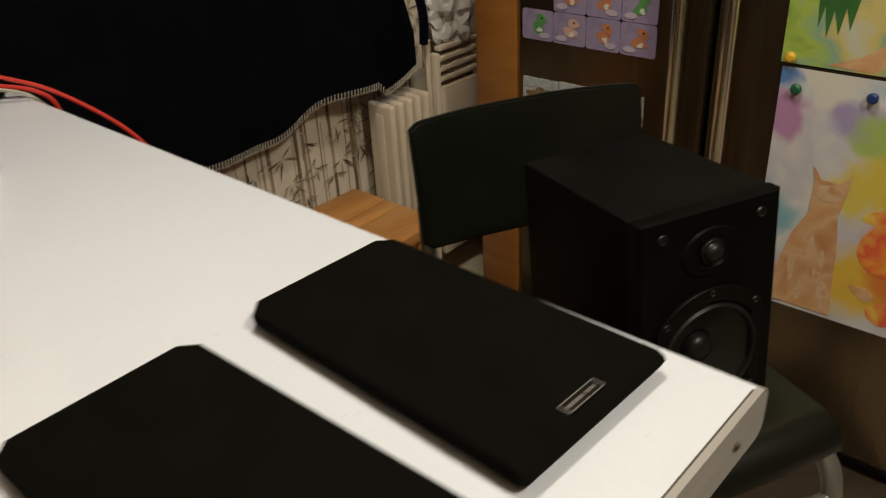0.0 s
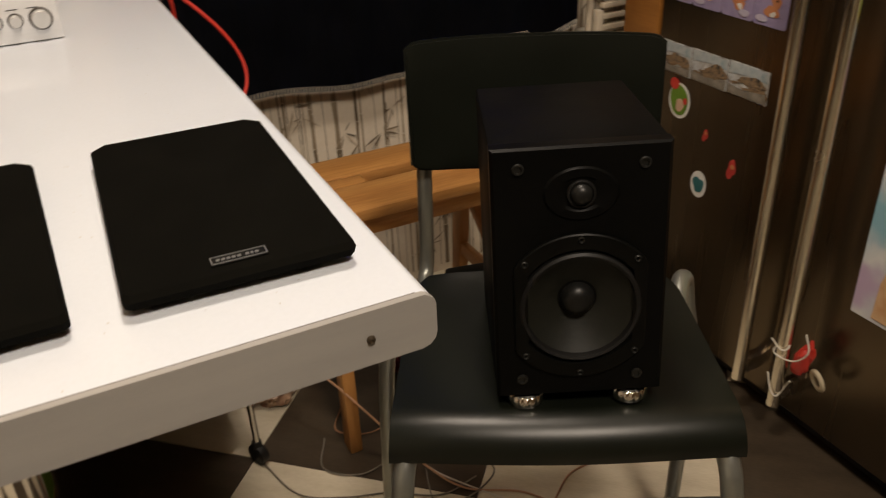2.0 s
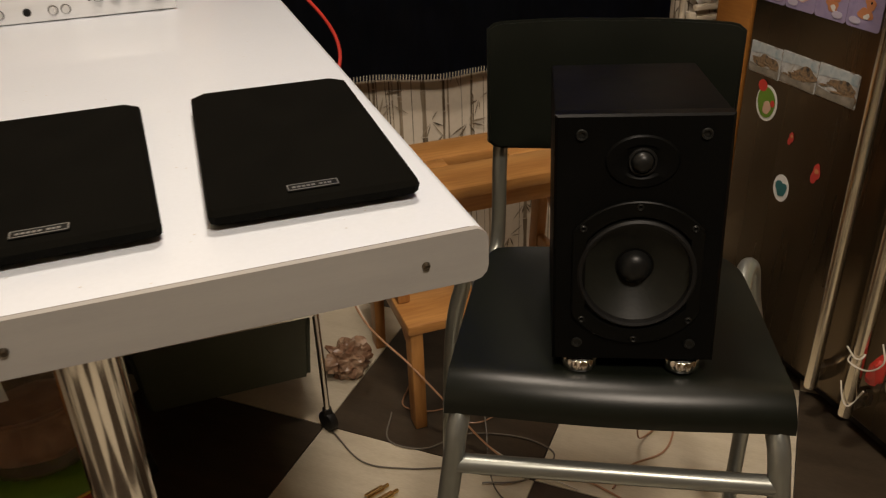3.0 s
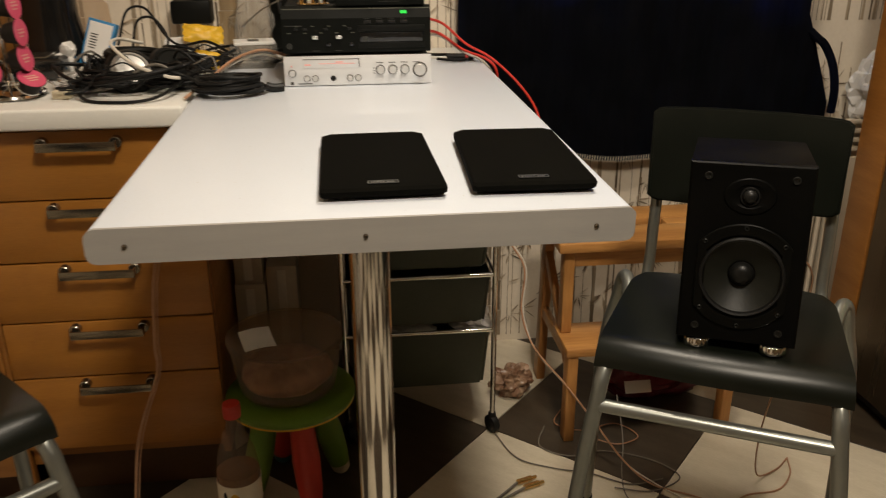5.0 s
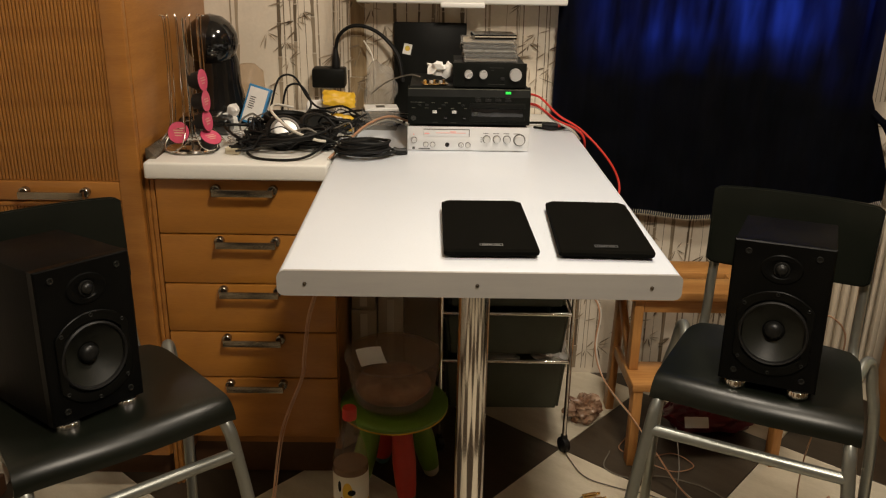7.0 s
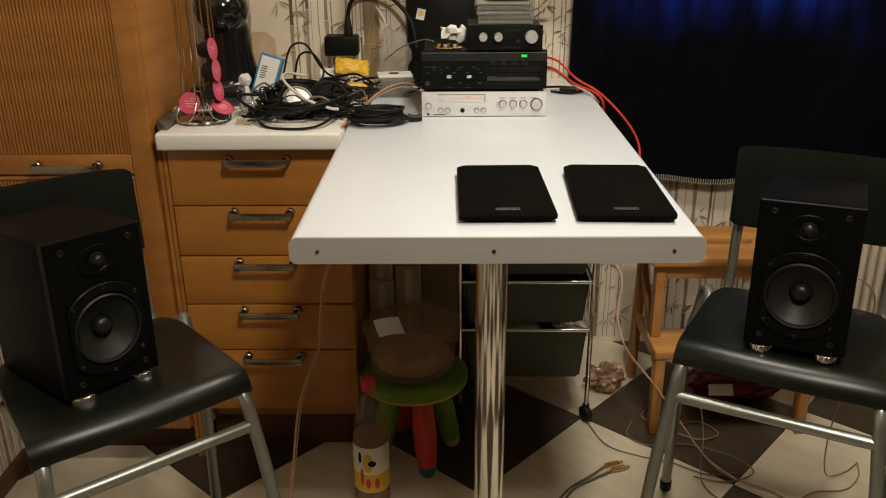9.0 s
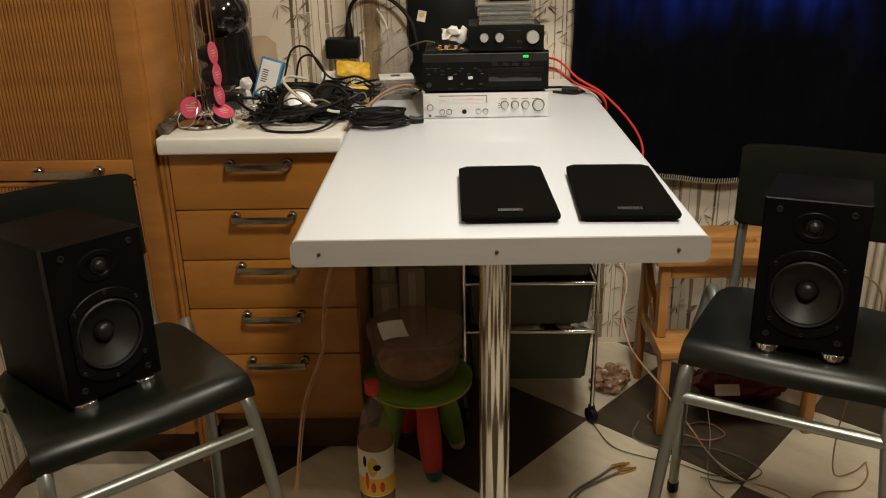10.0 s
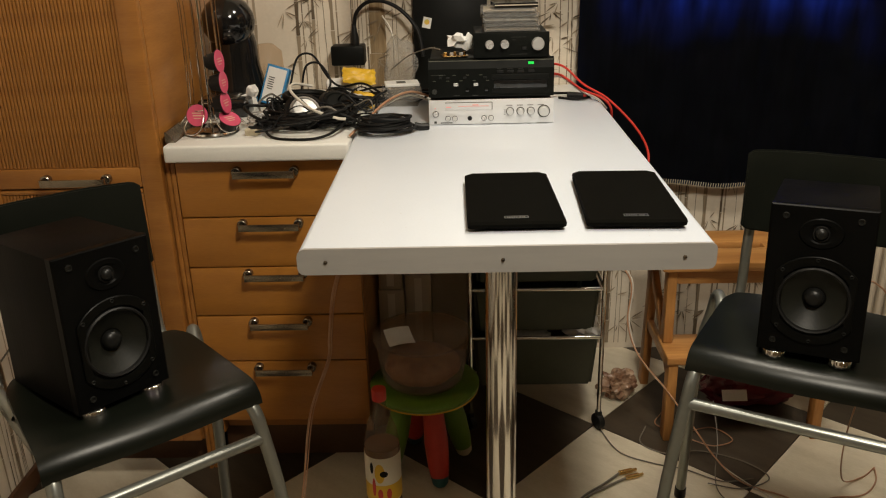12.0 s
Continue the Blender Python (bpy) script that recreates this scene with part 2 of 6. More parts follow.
M_DUST = material("dust_cap", (0.007, 0.007, 0.0065), (0.010, 0.010, 0.009), 0.38, bump=0.02, spec=0.3)
M_SPEAKER_BOLT = material("black_bolt", (0.026, 0.026, 0.023), (0.018, 0.018, 0.016), 0.40, metal=0.5, bump=0)
M_BADGE = material("dull_badge_silver", (0.46, 0.46, 0.45), (0.38, 0.38, 0.37), 0.34, metal=0.8, bump=0)
M_BOLT = material("dark_bolt", (0.065, 0.065, 0.06), (0.045, 0.045, 0.04), 0.35, metal=0.6, bump=0)
M_PRINT_GLINT = material("faint_print_glint", (0.11, 0.11, 0.085), (0.08, 0.08, 0.06), 0.5, bump=0)
M_CAP_BOLT = material("black_steel_bolt", (0.035, 0.035, 0.032), (0.022, 0.022, 0.02), 0.38, metal=0.5, bump=0)
M_CHROME = material("chrome", (0.82, 0.80, 0.77), (0.74, 0.72, 0.69), 0.10, metal=1, bump=0.01, rough_var=0.04)
M_STEEL_TUBE = material("silver_painted_tube", (0.32, 0.33, 0.30), (0.26, 0.27, 0.245), 0.34, metal=0.75, bump=0.03)
M_BLACK_PLASTIC = material("black_seat_plastic", (0.0044, 0.0056, 0.0036), (0.0064, 0.0078, 0.0050), 0.33, scale=9, fine=1500, bump=0.05, spec=0.36, rough_var=0.03)
M_BLACK_GLOSS = material("black_gloss", (0.006, 0.006, 0.006), (0.010, 0.010, 0.010), 0.10, coat=0.4, bump=0.0)
M_BLACK_CASE = material("black_hifi_case", (0.0046, 0.005, 0.0042), (0.0068, 0.007, 0.006), 0.45, fine=400, bump=0.05, spec=0.13)
M_PANEL = material("black_hifi_panel", (0.0040, 0.0046, 0.0036), (0.0060, 0.0065, 0.0052), 0.48, bump=0.02, spec=0.08)
M_SILVER = material("brushed_silver_panel", (0.78, 0.78, 0.78), (0.71, 0.71, 0.71), 0.36, metal=0.25, scale=12, fine=240, bump=0.05, stretch=(0.15, 1, 6))
M_CUP = material("worn_silver_cap", (0.46, 0.45, 0.43), (0.34, 0.33, 0.31), 0.34, metal=0.6, bump=0.04)
M_KNOB = material("silver_knob", (0.75, 0.74, 0.72), (0.68, 0.67, 0.65), 0.28, metal=0.6, bump=0.02)
M_OAK = material("cherry_veneer", (0.38, 0.160, 0.034), (0.285, 0.112, 0.022), 0.40, scale=3.0, fine=42, bump=0.05, stretch=(1.0, 1.0, 9.0), spread=0.25, coat=0.1)
M_OAK_H = material("cherry_veneer_drawer", (0.41, 0.170, 0.028), (0.33, 0.130, 0.020), 0.38, scale=3.0, fine=42, bump=0.04, stretch=(1.2, 5.0, 9.0), spread=0.25, coat=0.1)
M_PLINTH = material("dark_plinth", (0.10, 0.045, 0.018), (0.07, 0.03, 0.012), 0.55)
M_NICKEL = material("brushed_nickel", (0.33, 0.29, 0.23), (0.26, 0.225, 0.175), 0.22, metal=0.95, fine=160, bump=0.03, stretch=(1, 6, 6))
M_PINE = material("solid_birch", (0.56, 0.28, 0.085), (0.38, 0.165, 0.045), 0.42, scale=2.2, fine=26, bump=0.06, stretch=(0.7, 6, 6), spread=0.3, coat=0.1)
M_PINE_V = material("solid_birch_upright", (0.52, 0.25, 0.075), (0.38, 0.165, 0.045), 0.45, scale=2.2, fine=26, bump=0.06, stretch=(6, 6, 0.7), spread=0.3)
M_TILE_W = material("cream_tile", (0.63, 0.565, 0.44), (0.53, 0.465, 0.345), 0.36, scale=5, fine=70, bump=0.05, stretch=(1, 5, 1), piece=0.06, spread=0.3)
M_TILE_B = material("dark_tile", (0.060, 0.044, 0.029), (0.036, 0.026, 0.017), 0.34, scale=5, fine=70, bump=0.05, stretch=(1, 5, 1), piece=0.12, spread=0.3)
M_GROUT = material("grout", (0.16, 0.13, 0.10), (0.10, 0.085, 0.07), 0.8)
M_PAPER = material("cream_wallpaper", (0.75, 0.67, 0.55), (0.66, 0.58, 0.465), 0.72, scale=4, fine=120, bump=0.12, spread=0.2)
M_INK = island_print("bamboo_ink", (0.10, 0.07, 0.04), (0.40, 0.32, 0.22))
M_INK_DARK = island_print("bamboo_ink_dark", (0.10, 0.07, 0.04), (0.30, 0.23, 0.15))
M_TRUNK = material("bamboo_print_trunk", (0.20, 0.13, 0.06), (0.34, 0.25, 0.14), 0.7, scale=10, fine=60, bump=0.02, stretch=(9, 9, 0.8))
# unseen ceiling and walls: tones picked to dim and warm the bounced light
M_CEIL = material("warm_bounce_ceiling", (0.72, 0.67, 0.56), (0.66, 0.61, 0.51), 0.8)
M_WALL = material("dark_bounce_wall", (0.22, 0.155, 0.085), (0.18, 0.125, 0.07), 0.8)
M_FRIDGE = material("brown_steel_fridge", (0.125, 0.092, 0.056), (0.102, 0.075, 0.045), 0.27, metal=0.85, scale=2, fine=120, bump=0.02, stretch=(1, 8, 0.3), rough_var=0.05)
M_FRIDGE_DARK = material("fridge_gap", (0.012, 0.011, 0.010), (0.02, 0.018, 0.016), 0.5)
M_HANDLE = material("satin_steel_handle", (0.80, 0.74, 0.62), (0.72, 0.66, 0.55), 0.24, metal=1, bump=0.02)
M_GREY_PLASTIC = material("grey_bin_plastic", (0.052, 0.060, 0.038), (0.040, 0.047, 0.029), 0.42, bump=0.05)
M_GREEN = material("green_plastic", (0.14, 0.27, 0.025), (0.11, 0.22, 0.02), 0.42, bump=0.03)
M_RED = material("red_plastic", (0.60, 0.045, 0.03), (0.50, 0.035, 0.025), 0.4, bump=0.03)
M_TEAL = material("teal_plastic", (0.03, 0.16, 0.17), (0.025, 0.12, 0.13), 0.4)
M_WHITE = material("white_plastic", (0.78, 0.77, 0.74), (0.72, 0.71, 0.68), 0.4, bump=0.02)
M_TISSUE = material("white_tissue", (0.80, 0.79, 0.76), (0.70, 0.69, 0.66), 0.9, fine=60, bump=0.4)
M_CARD = material("plain_carton", (0.50, 0.44, 0.35), (0.42, 0.36, 0.28), 0.8)
M_RADIATOR = material("cream_radiator_paint", (0.68, 0.60, 0.47), (0.60, 0.52, 0.40), 0.42, bump=0.04)
M_PINK = material("pink_capsule_lid", (0.64, 0.085, 0.17), (0.54, 0.06, 0.12), 0.35, bump=0.05)
M_CABLE_B = material("black_cable", (0.004, 0.004, 0.004), (0.008, 0.008, 0.0075), 0.5, spec=0.2)
M_CABLE_R = material("red_cable", (0.62, 0.045, 0.03), (0.52, 0.035, 0.025), 0.4)
M_CABLE_C = material("copper_speaker_wire", (0.50, 0.29, 0.18), (0.38, 0.19, 0.10), 0.35, fine=200, stretch=(1, 1, 3))
M_CABLE_W = material("pale_cable", (0.70, 0.66, 0.58), (0.60, 0.56, 0.48), 0.45)
M_CABLE_G = material("grey_cable", (0.13, 0.115, 0.095), (0.18, 0.16, 0.13), 0.45)
M_GOLD = material("gold_plug", (0.75, 0.52, 0.22), (0.65, 0.44, 0.18), 0.25, metal=1)
M_BLUE = material("blue_box", (0.02, 0.22, 0.48), (0.018, 0.18, 0.40), 0.45)
M_PIN_GREEN = material("green_pin", (0.015, 0.12, 0.06), (0.012, 0.10, 0.05), 0.4, bump=0)
M_BLUE_DARK = material("navy_pin", (0.015, 0.04, 0.16), (0.012, 0.03, 0.13), 0.4, bump=0)
M_YELLOW = material("yellow_wrap", (0.75, 0.46, 0.03), (0.65, 0.38, 0.02), 0.45, fine=40, bump=0.3)
M_CLEAR = glass("clear_plastic", (0.74, 0.72, 0.68), 0.10, 0.18)
M_BOWL = glass("frosted_bowl", (0.86, 0.78, 0.68), 0.22, 0.09)
M_FOOD = material("pinkish_contents", (0.24, 0.11, 0.06), (0.50, 0.33, 0.22), 0.5, scale=30, fine=80, bump=0.3)
M_BOTTLE = glass("bottle_plastic", (0.88, 0.80, 0.70), 0.06, 0.10)
M_DRINK = glass("amber_drink", (0.60, 0.36, 0.17), 0.08, 0.35)
M_LABEL_Y = material("yellow_white_label", (0.78, 0.70, 0.55), (0.80, 0.76, 0.66), 0.5, scale=22, fine=60)
M_MAROON = material("maroon_bag", (0.16, 0.012, 0.028), (0.11, 0.010, 0.02), 0.3, fine=40, bump=0.3)
M_WRAP = material("brown_wrapper", (0.13, 0.045, 0.018), (0.48, 0.33, 0.22), 0.35, scale=34, fine=60, bump=0.3)
M_FOIL = material("clear_bag", (0.72, 0.71, 0.68), (0.60, 0.59, 0.56), 0.25, scale=14, fine=40, bump=0.5)
M_BRISTLE = material("bristle", (0.62, 0.55, 0.40), (0.50, 0.43, 0.30), 0.8, fine=300, bump=0.4)
M_GREEN_LED = glow("green_display", (0.015, 0.60, 0.07), 0.75)
M_RED_LED = glow("red_scale", (0.80, 0.36, 0.33), 0.12)
M_WASH_A = watercolour("watercolour_garden", [(0.078, 0.234, 0.0312), (0.351, 0.484, 0.078), (0.234, 0.39, 0.273), (0.562, 0.484, 0.156), (0.507, 0.546, 0.429)], 9)
M_WASH_B = painting_wash("watercolour_clouds", [(0.344, 0.473, 0.55), (0.636, 0.645, 0.636), (0.516, 0.516, 0.568), (0.636, 0.619, 0.602)], 7, [
    (0.145, 0.125, 0.045, (0.447, 0.232, 0.43)), (0.155, 0.20, 0.035, (0.086, 0.206, 0.473)), (0.07, 0.195, 0.045, (0.654, 0.636, 0.568)), (0.035, 0.15, 0.045, (0.361, 0.31, 0.516)),
    (0.145, -0.045, 0.055, (0.224, 0.43, 0.516)), (0.155, -0.17, 0.045, (0.473, 0.361, 0.499)), (-0.02, 0.125, 0.05, (0.361, 0.499, 0.138)), (-0.11, 0.15, 0.06, (0.12, 0.292, 0.447)),
    (0.02, 0.02, 0.05, (0.636, 0.533, 0.103)), (-0.05, 0.05, 0.07, (0.654, 0.516, 0.0688)), (-0.12, 0.02, 0.07, (0.636, 0.344, 0.0516)), (-0.03, -0.15, 0.08, (0.671, 0.447, 0.0516)), (-0.11, -0.13, 0.08, (0.619, 0.189, 0.0344)), (-0.07, -0.05, 0.05, (0.602, 0.138, 0.0258))])
M_WASH_C = watercolour("watercolour_warm", [(0.80, 0.62, 0.06), (0.80, 0.30, 0.04), (0.72, 0.10, 0.04), (0.75, 0.50, 0.08), (0.55, 0.60, 0.12)], 11)
M_WASH_D = watercolour("watercolour_fawn", [(0.55, 0.27, 0.10), (0.62, 0.40, 0.22), (0.48, 0.22, 0.08)], 16)
M_MAG_V = watercolour("violet_magnet", [(0.21, 0.175, 0.31), (0.29, 0.24, 0.38), (0.24, 0.20, 0.33)], 30)
M_MAG_S = watercolour("photo_magnet", [(0.16, 0.12, 0.09), (0.50, 0.52, 0.52), (0.34, 0.32, 0.28), (0.60, 0.62, 0.62)], 28)

M_CURTAIN = material("navy_fleece", (0.0022, 0.0025, 0.0036), (0.0036, 0.0040, 0.0058), 0.95, scale=16, fine=500, bump=0.3, sheen=0.0, spec=0.03)
_nt = M_CURTAIN.node_tree
_tl = _nt.nodes.new("ShaderNodeBsdfTranslucent")
_tl.inputs[0].default_value = (0.020, 0.030, 0.105, 1)
# upright noise in the translucent colour imitates window light streaking between folds
_co = _nt.nodes.new("ShaderNodeTexCoord")
_mp = _nt.nodes.new("ShaderNodeMapping")
_mp.inputs["Scale"].default_value = (1.0, 0.2, 0.16)
_wn = _nt.nodes.new("ShaderNodeTexNoise")
_wn.inputs["Scale"].default_value, _wn.inputs["Detail"].default_value = 13, 3
_wr = _nt.nodes.new("ShaderNodeMapRange")
_wr.inputs["From Min"].default_value, _wr.inputs["From Max"].default_value = 0.36, 0.66
_wc = _nt.nodes.new("ShaderNodeMix")
_wc.data_type = "RGBA"
_wc.inputs["A"].default_value, _wc.inputs["B"].default_value = (0.005, 0.008, 0.026, 1), (0.038, 0.058, 0.135, 1)
_nt.links.new(_co.outputs["Object"], _mp.inputs["Vector"])
_nt.links.new(_mp.outputs[0], _wn.inputs["Vector"])
_nt.links.new(_wn.outputs[0], _wr.inputs["Value"])
_nt.links.new(_wr.outputs[0], _wc.inputs["Factor"])
_nt.links.new(_wc.outputs["Result"], _tl.inputs[0])
_ad = _nt.nodes.new("ShaderNodeAddShader")
_nt.links.new(_nt.nodes["Principled BSDF"].outputs[0], _ad.inputs[0])
_nt.links.new(_tl.outputs[0], _ad.inputs[1])
_nt.links.new(_ad.outputs[0], _nt.nodes["Material Output"].inputs[0])


# ---- the room ----
XL, XR, YB, YF, ZC = -1.182, 1.98, 1.335, -2.3, 2.5
floor = thing("floor", "checkered floor of cream and dark brown tiles", "floor", kind="structure")
part("bed", box(XL, XR, YF, YB, -0.10, -0.006, 0), M_GROUT, floor, world=True)

ceiling = tagged(solid("ceiling", box(XL - 0.1, XR + 0.1, YF - 0.1, YB + 0.12, ZC, ZC + 0.1, 0), M_CEIL), "unseen ceiling, cream to warm the bounced light", "ceiling", kind="structure")

WX0, WX1, WZ0, WZ1 = 0.38, 1.15, 1.10, 2.15
wall_north = thing("wall_north", "back wall with cream bamboo-print wallpaper", "wall", kind="structure")
part("masonry", merge(box(XL - 0.1, WX0, YB, YB + 0.12, -0.1, ZC, 0), box(WX1, XR + 0.1, YB, YB + 0.12, -0.1, ZC, 0), box(WX0, WX1, YB, YB + 0.12, -0.1, WZ0, 0), box(WX0, WX1, YB, YB + 0.12, WZ1, ZC, 0)), M_PAPER, wall_north, world=True)
wall_west = thing("wall_west", "side wall with cream bamboo-print wallpaper", "wall", kind="structure")
part("masonry", box(XL - 0.1, XL, YF, YB, -0.1, ZC, 0), M_PAPER, wall_west, world=True)
# out of view; added to close the room, dark to keep shadows deep
tagged(solid("wall_east", box(XR, XR + 0.1, YF, YB, -0.1, ZC, 0), M_WALL), "unseen side wall, dark brown to cut bounced light", "wall", kind="structure")
tagged(solid("wall_south", box(XL - 0.1, XR + 0.1, YF - 0.1, YF, -0.1, ZC, 0), M_WALL), "unseen wall behind the camera, dark brown to cut bounced light", "wall", kind="structure")
tagged(solid("baseboard", box(XL, XL + 0.012, YF, 0.66, 0, 0.05, 0.003), M_PLINTH), "dark brown baseboard", "baseboard", kind="structure")


def bamboo_print(rng, u0, u1, z0, z1, place, count, dense=1.0):
    """Ink strokes of a bamboo grove: jointed stalks and fans of narrow leaves, laid flat on a wall."""
    bm = bmesh.new()

    def poly(pts, lift):
        bm.faces.new([bm.verts.new(place(u, z, lift)) for u, z in pts])

    for k in range(count):
        u = rng.uniform(u0, u1)
        w = rng.choice([0.0008, 0.0010, 0.0014, 0.0020, 0.0030, 0.0050]) * rng.uniform(0.8, 1.2)
        lean = rng.uniform(-0.02, 0.02)
        lift = 0.0008 + 0.00002 * k
        a, top = z0, rng.uniform(z0 + 0.5 * (z1 - z0), z1)
        while a < top:
            b = min(a + rng.uniform(0.05, 0.13), top)
            ua, ub = u + lean * (a - z0), u + lean * (b - z0)
            if u0 < min(ua, ub) - w and max(ua, ub) + w < u1:
                poly([(ua - w, a), (ua + w, a), (ua + w * 0.8, (a + b) / 2), (ub + w * 1.15, b - 0.002), (ub - w * 1.15, b - 0.002), (ua - w * 0.8, (a + b) / 2)], lift)
            a = b
    for k in range(int(count * 2.2 * dense)):
        u, z = rng.uniform(u0 + 0.06, u1 - 0.06), rng.uniform(z0 + 0.05, z1 - 0.05)
        for j in range(rng.randint(3, 7)):
            a = radians(rng.uniform(-170, -10)) if rng.random() < 0.75 else radians(rng.uniform(-10, 60))
            length, wd = rng.uniform(0.020, 0.055), rng.uniform(0.0012, 0.0030)
            d, s = Vector((math.cos(a), math.sin(a))), Vector((-math.sin(a), math.cos(a)))
            o = Vector((u, z)) + d * 0.004
            pts = [o, o + d * length * 0.35 + s * wd, o + d * length * 0.7 + s * wd * 0.7, o + d * length, o + d * length * 0.6 - s * wd * 0.8]
            if all(u0 < p.x < u1 and z0 < p.y < z1 for p in pts):
                poly([(p.x, p.y) for p in pts], 0.003 + 0.00003 * k)
    return bm


_rng = random.Random(4)
for nm, u0, u1, z0, z1, n in (("printed_bamboo", -0.72, 0.33, 0.86, 1.62, 46), ("printed_bamboo", 0.33, 1.5, 0.02, 0.93, 60), ("printed_bamboo", 1.19, 1.9, 0.93, 1.5, 34)):
    ob = part(nm, bamboo_print(_rng, u0, u1, z0, z1, lambda u, z, l: (u, YB - l, z), n), M_INK, wall_north, "grey-brown printed bamboo stalks and leaves", world=True, smooth=0)
    tagged(ob, kind="stuff")
ob = part("printed_bamboo", bamboo_print(_rng, -0.6, 0.66, 0.04, 1.5, lambda u, z, l: (XL + l, u, z), 46), M_INK, wall_west, "grey-brown printed bamboo stalks and leaves", world=True, smooth=0)
tagged(ob, kind="stuff")
part("printed_trunk", merge(*[box(-0.325 + 0.004 * math.sin(k), -0.280 + 0.004 * math.sin(k * 1.7), YB - 0.0016, YB - 0.0004, 0.86 + 0.12 * k, 0.86 + 0.12 * k + 0.118, 0) for k in range(7)]), M_TRUNK, wall_north, "thick brown printed bamboo trunk", world=True)

# window behind the blanket
window = thing("window_1", "window hidden behind a hanging blanket", "window", kind="structure")
part("window_frame", merge(box(WX0, WX0 + 0.05, YB + 0.02, YB + 0.09, WZ0, WZ1), box(WX1 - 0.05, WX1, YB + 0.02, YB + 0.09, WZ0, WZ1), box(WX0, WX1, YB + 0.02, YB + 0.09, WZ0, WZ0 + 0.05), box(WX0, WX1, YB + 0.02, YB + 0.09, WZ1 - 0.05, WZ1), box(0.76, 0.80, YB + 0.02, YB + 0.09, WZ0, WZ1)), M_WHITE, window, world=True)
pane = part("pane", box(WX0 + 0.04, WX1 - 0.04, YB + 0.05, YB + 0.056, WZ0 + 0.04, WZ1 - 0.04, 0), M_CLEAR, window, world=True)
pane.visible_shadow = False


# ---- navy blanket over the window ----
def hem(x):
    s = max(0.0, min(1.0, (x - 0.86) / 0.15))
    z = 0.585 - 0.02 * math.exp(-((x - 0.77) / 0.14) ** 2) + 0.040 * s * s * (3 - 2 * s)
    return z + 0.014 * max(0.0, min(1.0, (x - 1.0) / 0.13)) - 0.024 * max(0.0, min(1.0, (x - 1.135) / 0.02)) + 0.10 * max(0.0, x - 1.16) + 0.004 * math.sin(x * 26)


def drape(u, v):
    z = hem(0.276 + 1.020 * u)
    z += (2.3 - z) * v
    edge = 1.192 + 0.103 * max(0.0, min(1.0, (0.96 - z) / 0.24))
    x = 0.276 + (edge - 0.276) * u
    top = max(0.0, min(1.0, (z - 0.85) / 0.4))
    fold = 0.010 * math.sin(x * 21 + 0.8) + 0.008 * math.sin(x * 37 + 2.1 + 0.8 * z) + 0.014 * math.sin(x * 9.5)
    fold += top * (0.017 * math.sin(x * 43 + 1.5 * math.sin(2 * z)) + 0.012 * math.sin(x * 71 + 1.0))
    push = 0.055 * math.exp(-((x - 1.16) / 0.16) ** 2) * (1 - v)
    return (x, YB - 0.050 - push - 0.030 * top + fold * (0.35 + 0.65 * v), z)


blanket = thing("blanket_curtain", "navy fleece blanket hung over the window", "curtain")
part("cloth", sheet(drape, 170, 56, 0.004), M_CURTAIN, blanket, world=True)
_st = bmesh.new()
for i in range(140):
    u = (i + 0.5) / 140
    p, q = Vector(drape(u, 0)), Vector(drape(min(1, u + 0.0006), 0.0068))
    b = rod(p + Vector((0, -0.005, -0.004)), q + Vector((0.0006, -0.006, 0.001)), 0.0010, 5)
    me = bpy.data.meshes.new("tmp")
    b.to_mesh(me), b.free()
    _st.from_mesh(me)
    bpy.data.meshes.remove(me)
tagged(part("stitching", _st, M_CABLE_W, blanket, "pale blanket stitch along the hem", world=True), kind="stuff")
part("strap", tube([(1.205, 1.235, 0.915), (1.222, 1.222, 0.897), (1.240, 1.215, 0.880), (1.268, 1.212, 0.830), (1.285, 1.212, 0.765), (1.290, 1.220, 0.700)], 0.011, 8), M_CURTAIN, blanket, "navy fabric loop at the edge", world=True)


# ---- white table ----
TZ = 0.88
table = thing("kitchen_table", "white laminate bar table on one chrome leg", "table", pose(0, 0.2, 0))
def table_side(r, q):
    return ([(0.309 - r + r * math.sin(radians(a)), TZ - r + r * math.cos(radians(a))) for a in (0, 30, 60, 90)]
            + [(0.309 - q + q * math.cos(radians(a)), TZ - 0.040 + q - q * math.sin(radians(a))) for a in (0, 30, 60, 90)])


_prof = table_side(0.008, 0.011) + [(-x, z) for x, z in reversed(table_side(0.011, 0.011))]
bm = prism(_prof, 0, 1.125)
bm.transform(Matrix(((1, 0, 0, 0), (0, 0, 1, 0.004), (0, 1, 0, 0), (0, 0, 0, 1))))
part("tabletop", bm, M_LAMINATE, table, world=True, smooth=50)
bm = prism([(x * 1.002, z * 1.0 + (0.0012 if z > TZ - 0.001 else 0)) for x, z in _prof], -0.0015, 0.0035)
bm.transform(Matrix(((1, 0, 0, 0), (0, 0, 1, 0), (0, 1, 0, 0), (0, 0, 0, 1))))
edge = part("end_strip", bm, M_EDGE, table, "grey aluminium end strip", world=True, smooth=50)
part("seam", box(-0.298, 0.298, 0.0036, 0.0052, TZ - 0.001, TZ + 0.0006, 0), M_LINE, edge, "thin dark seam", world=True)
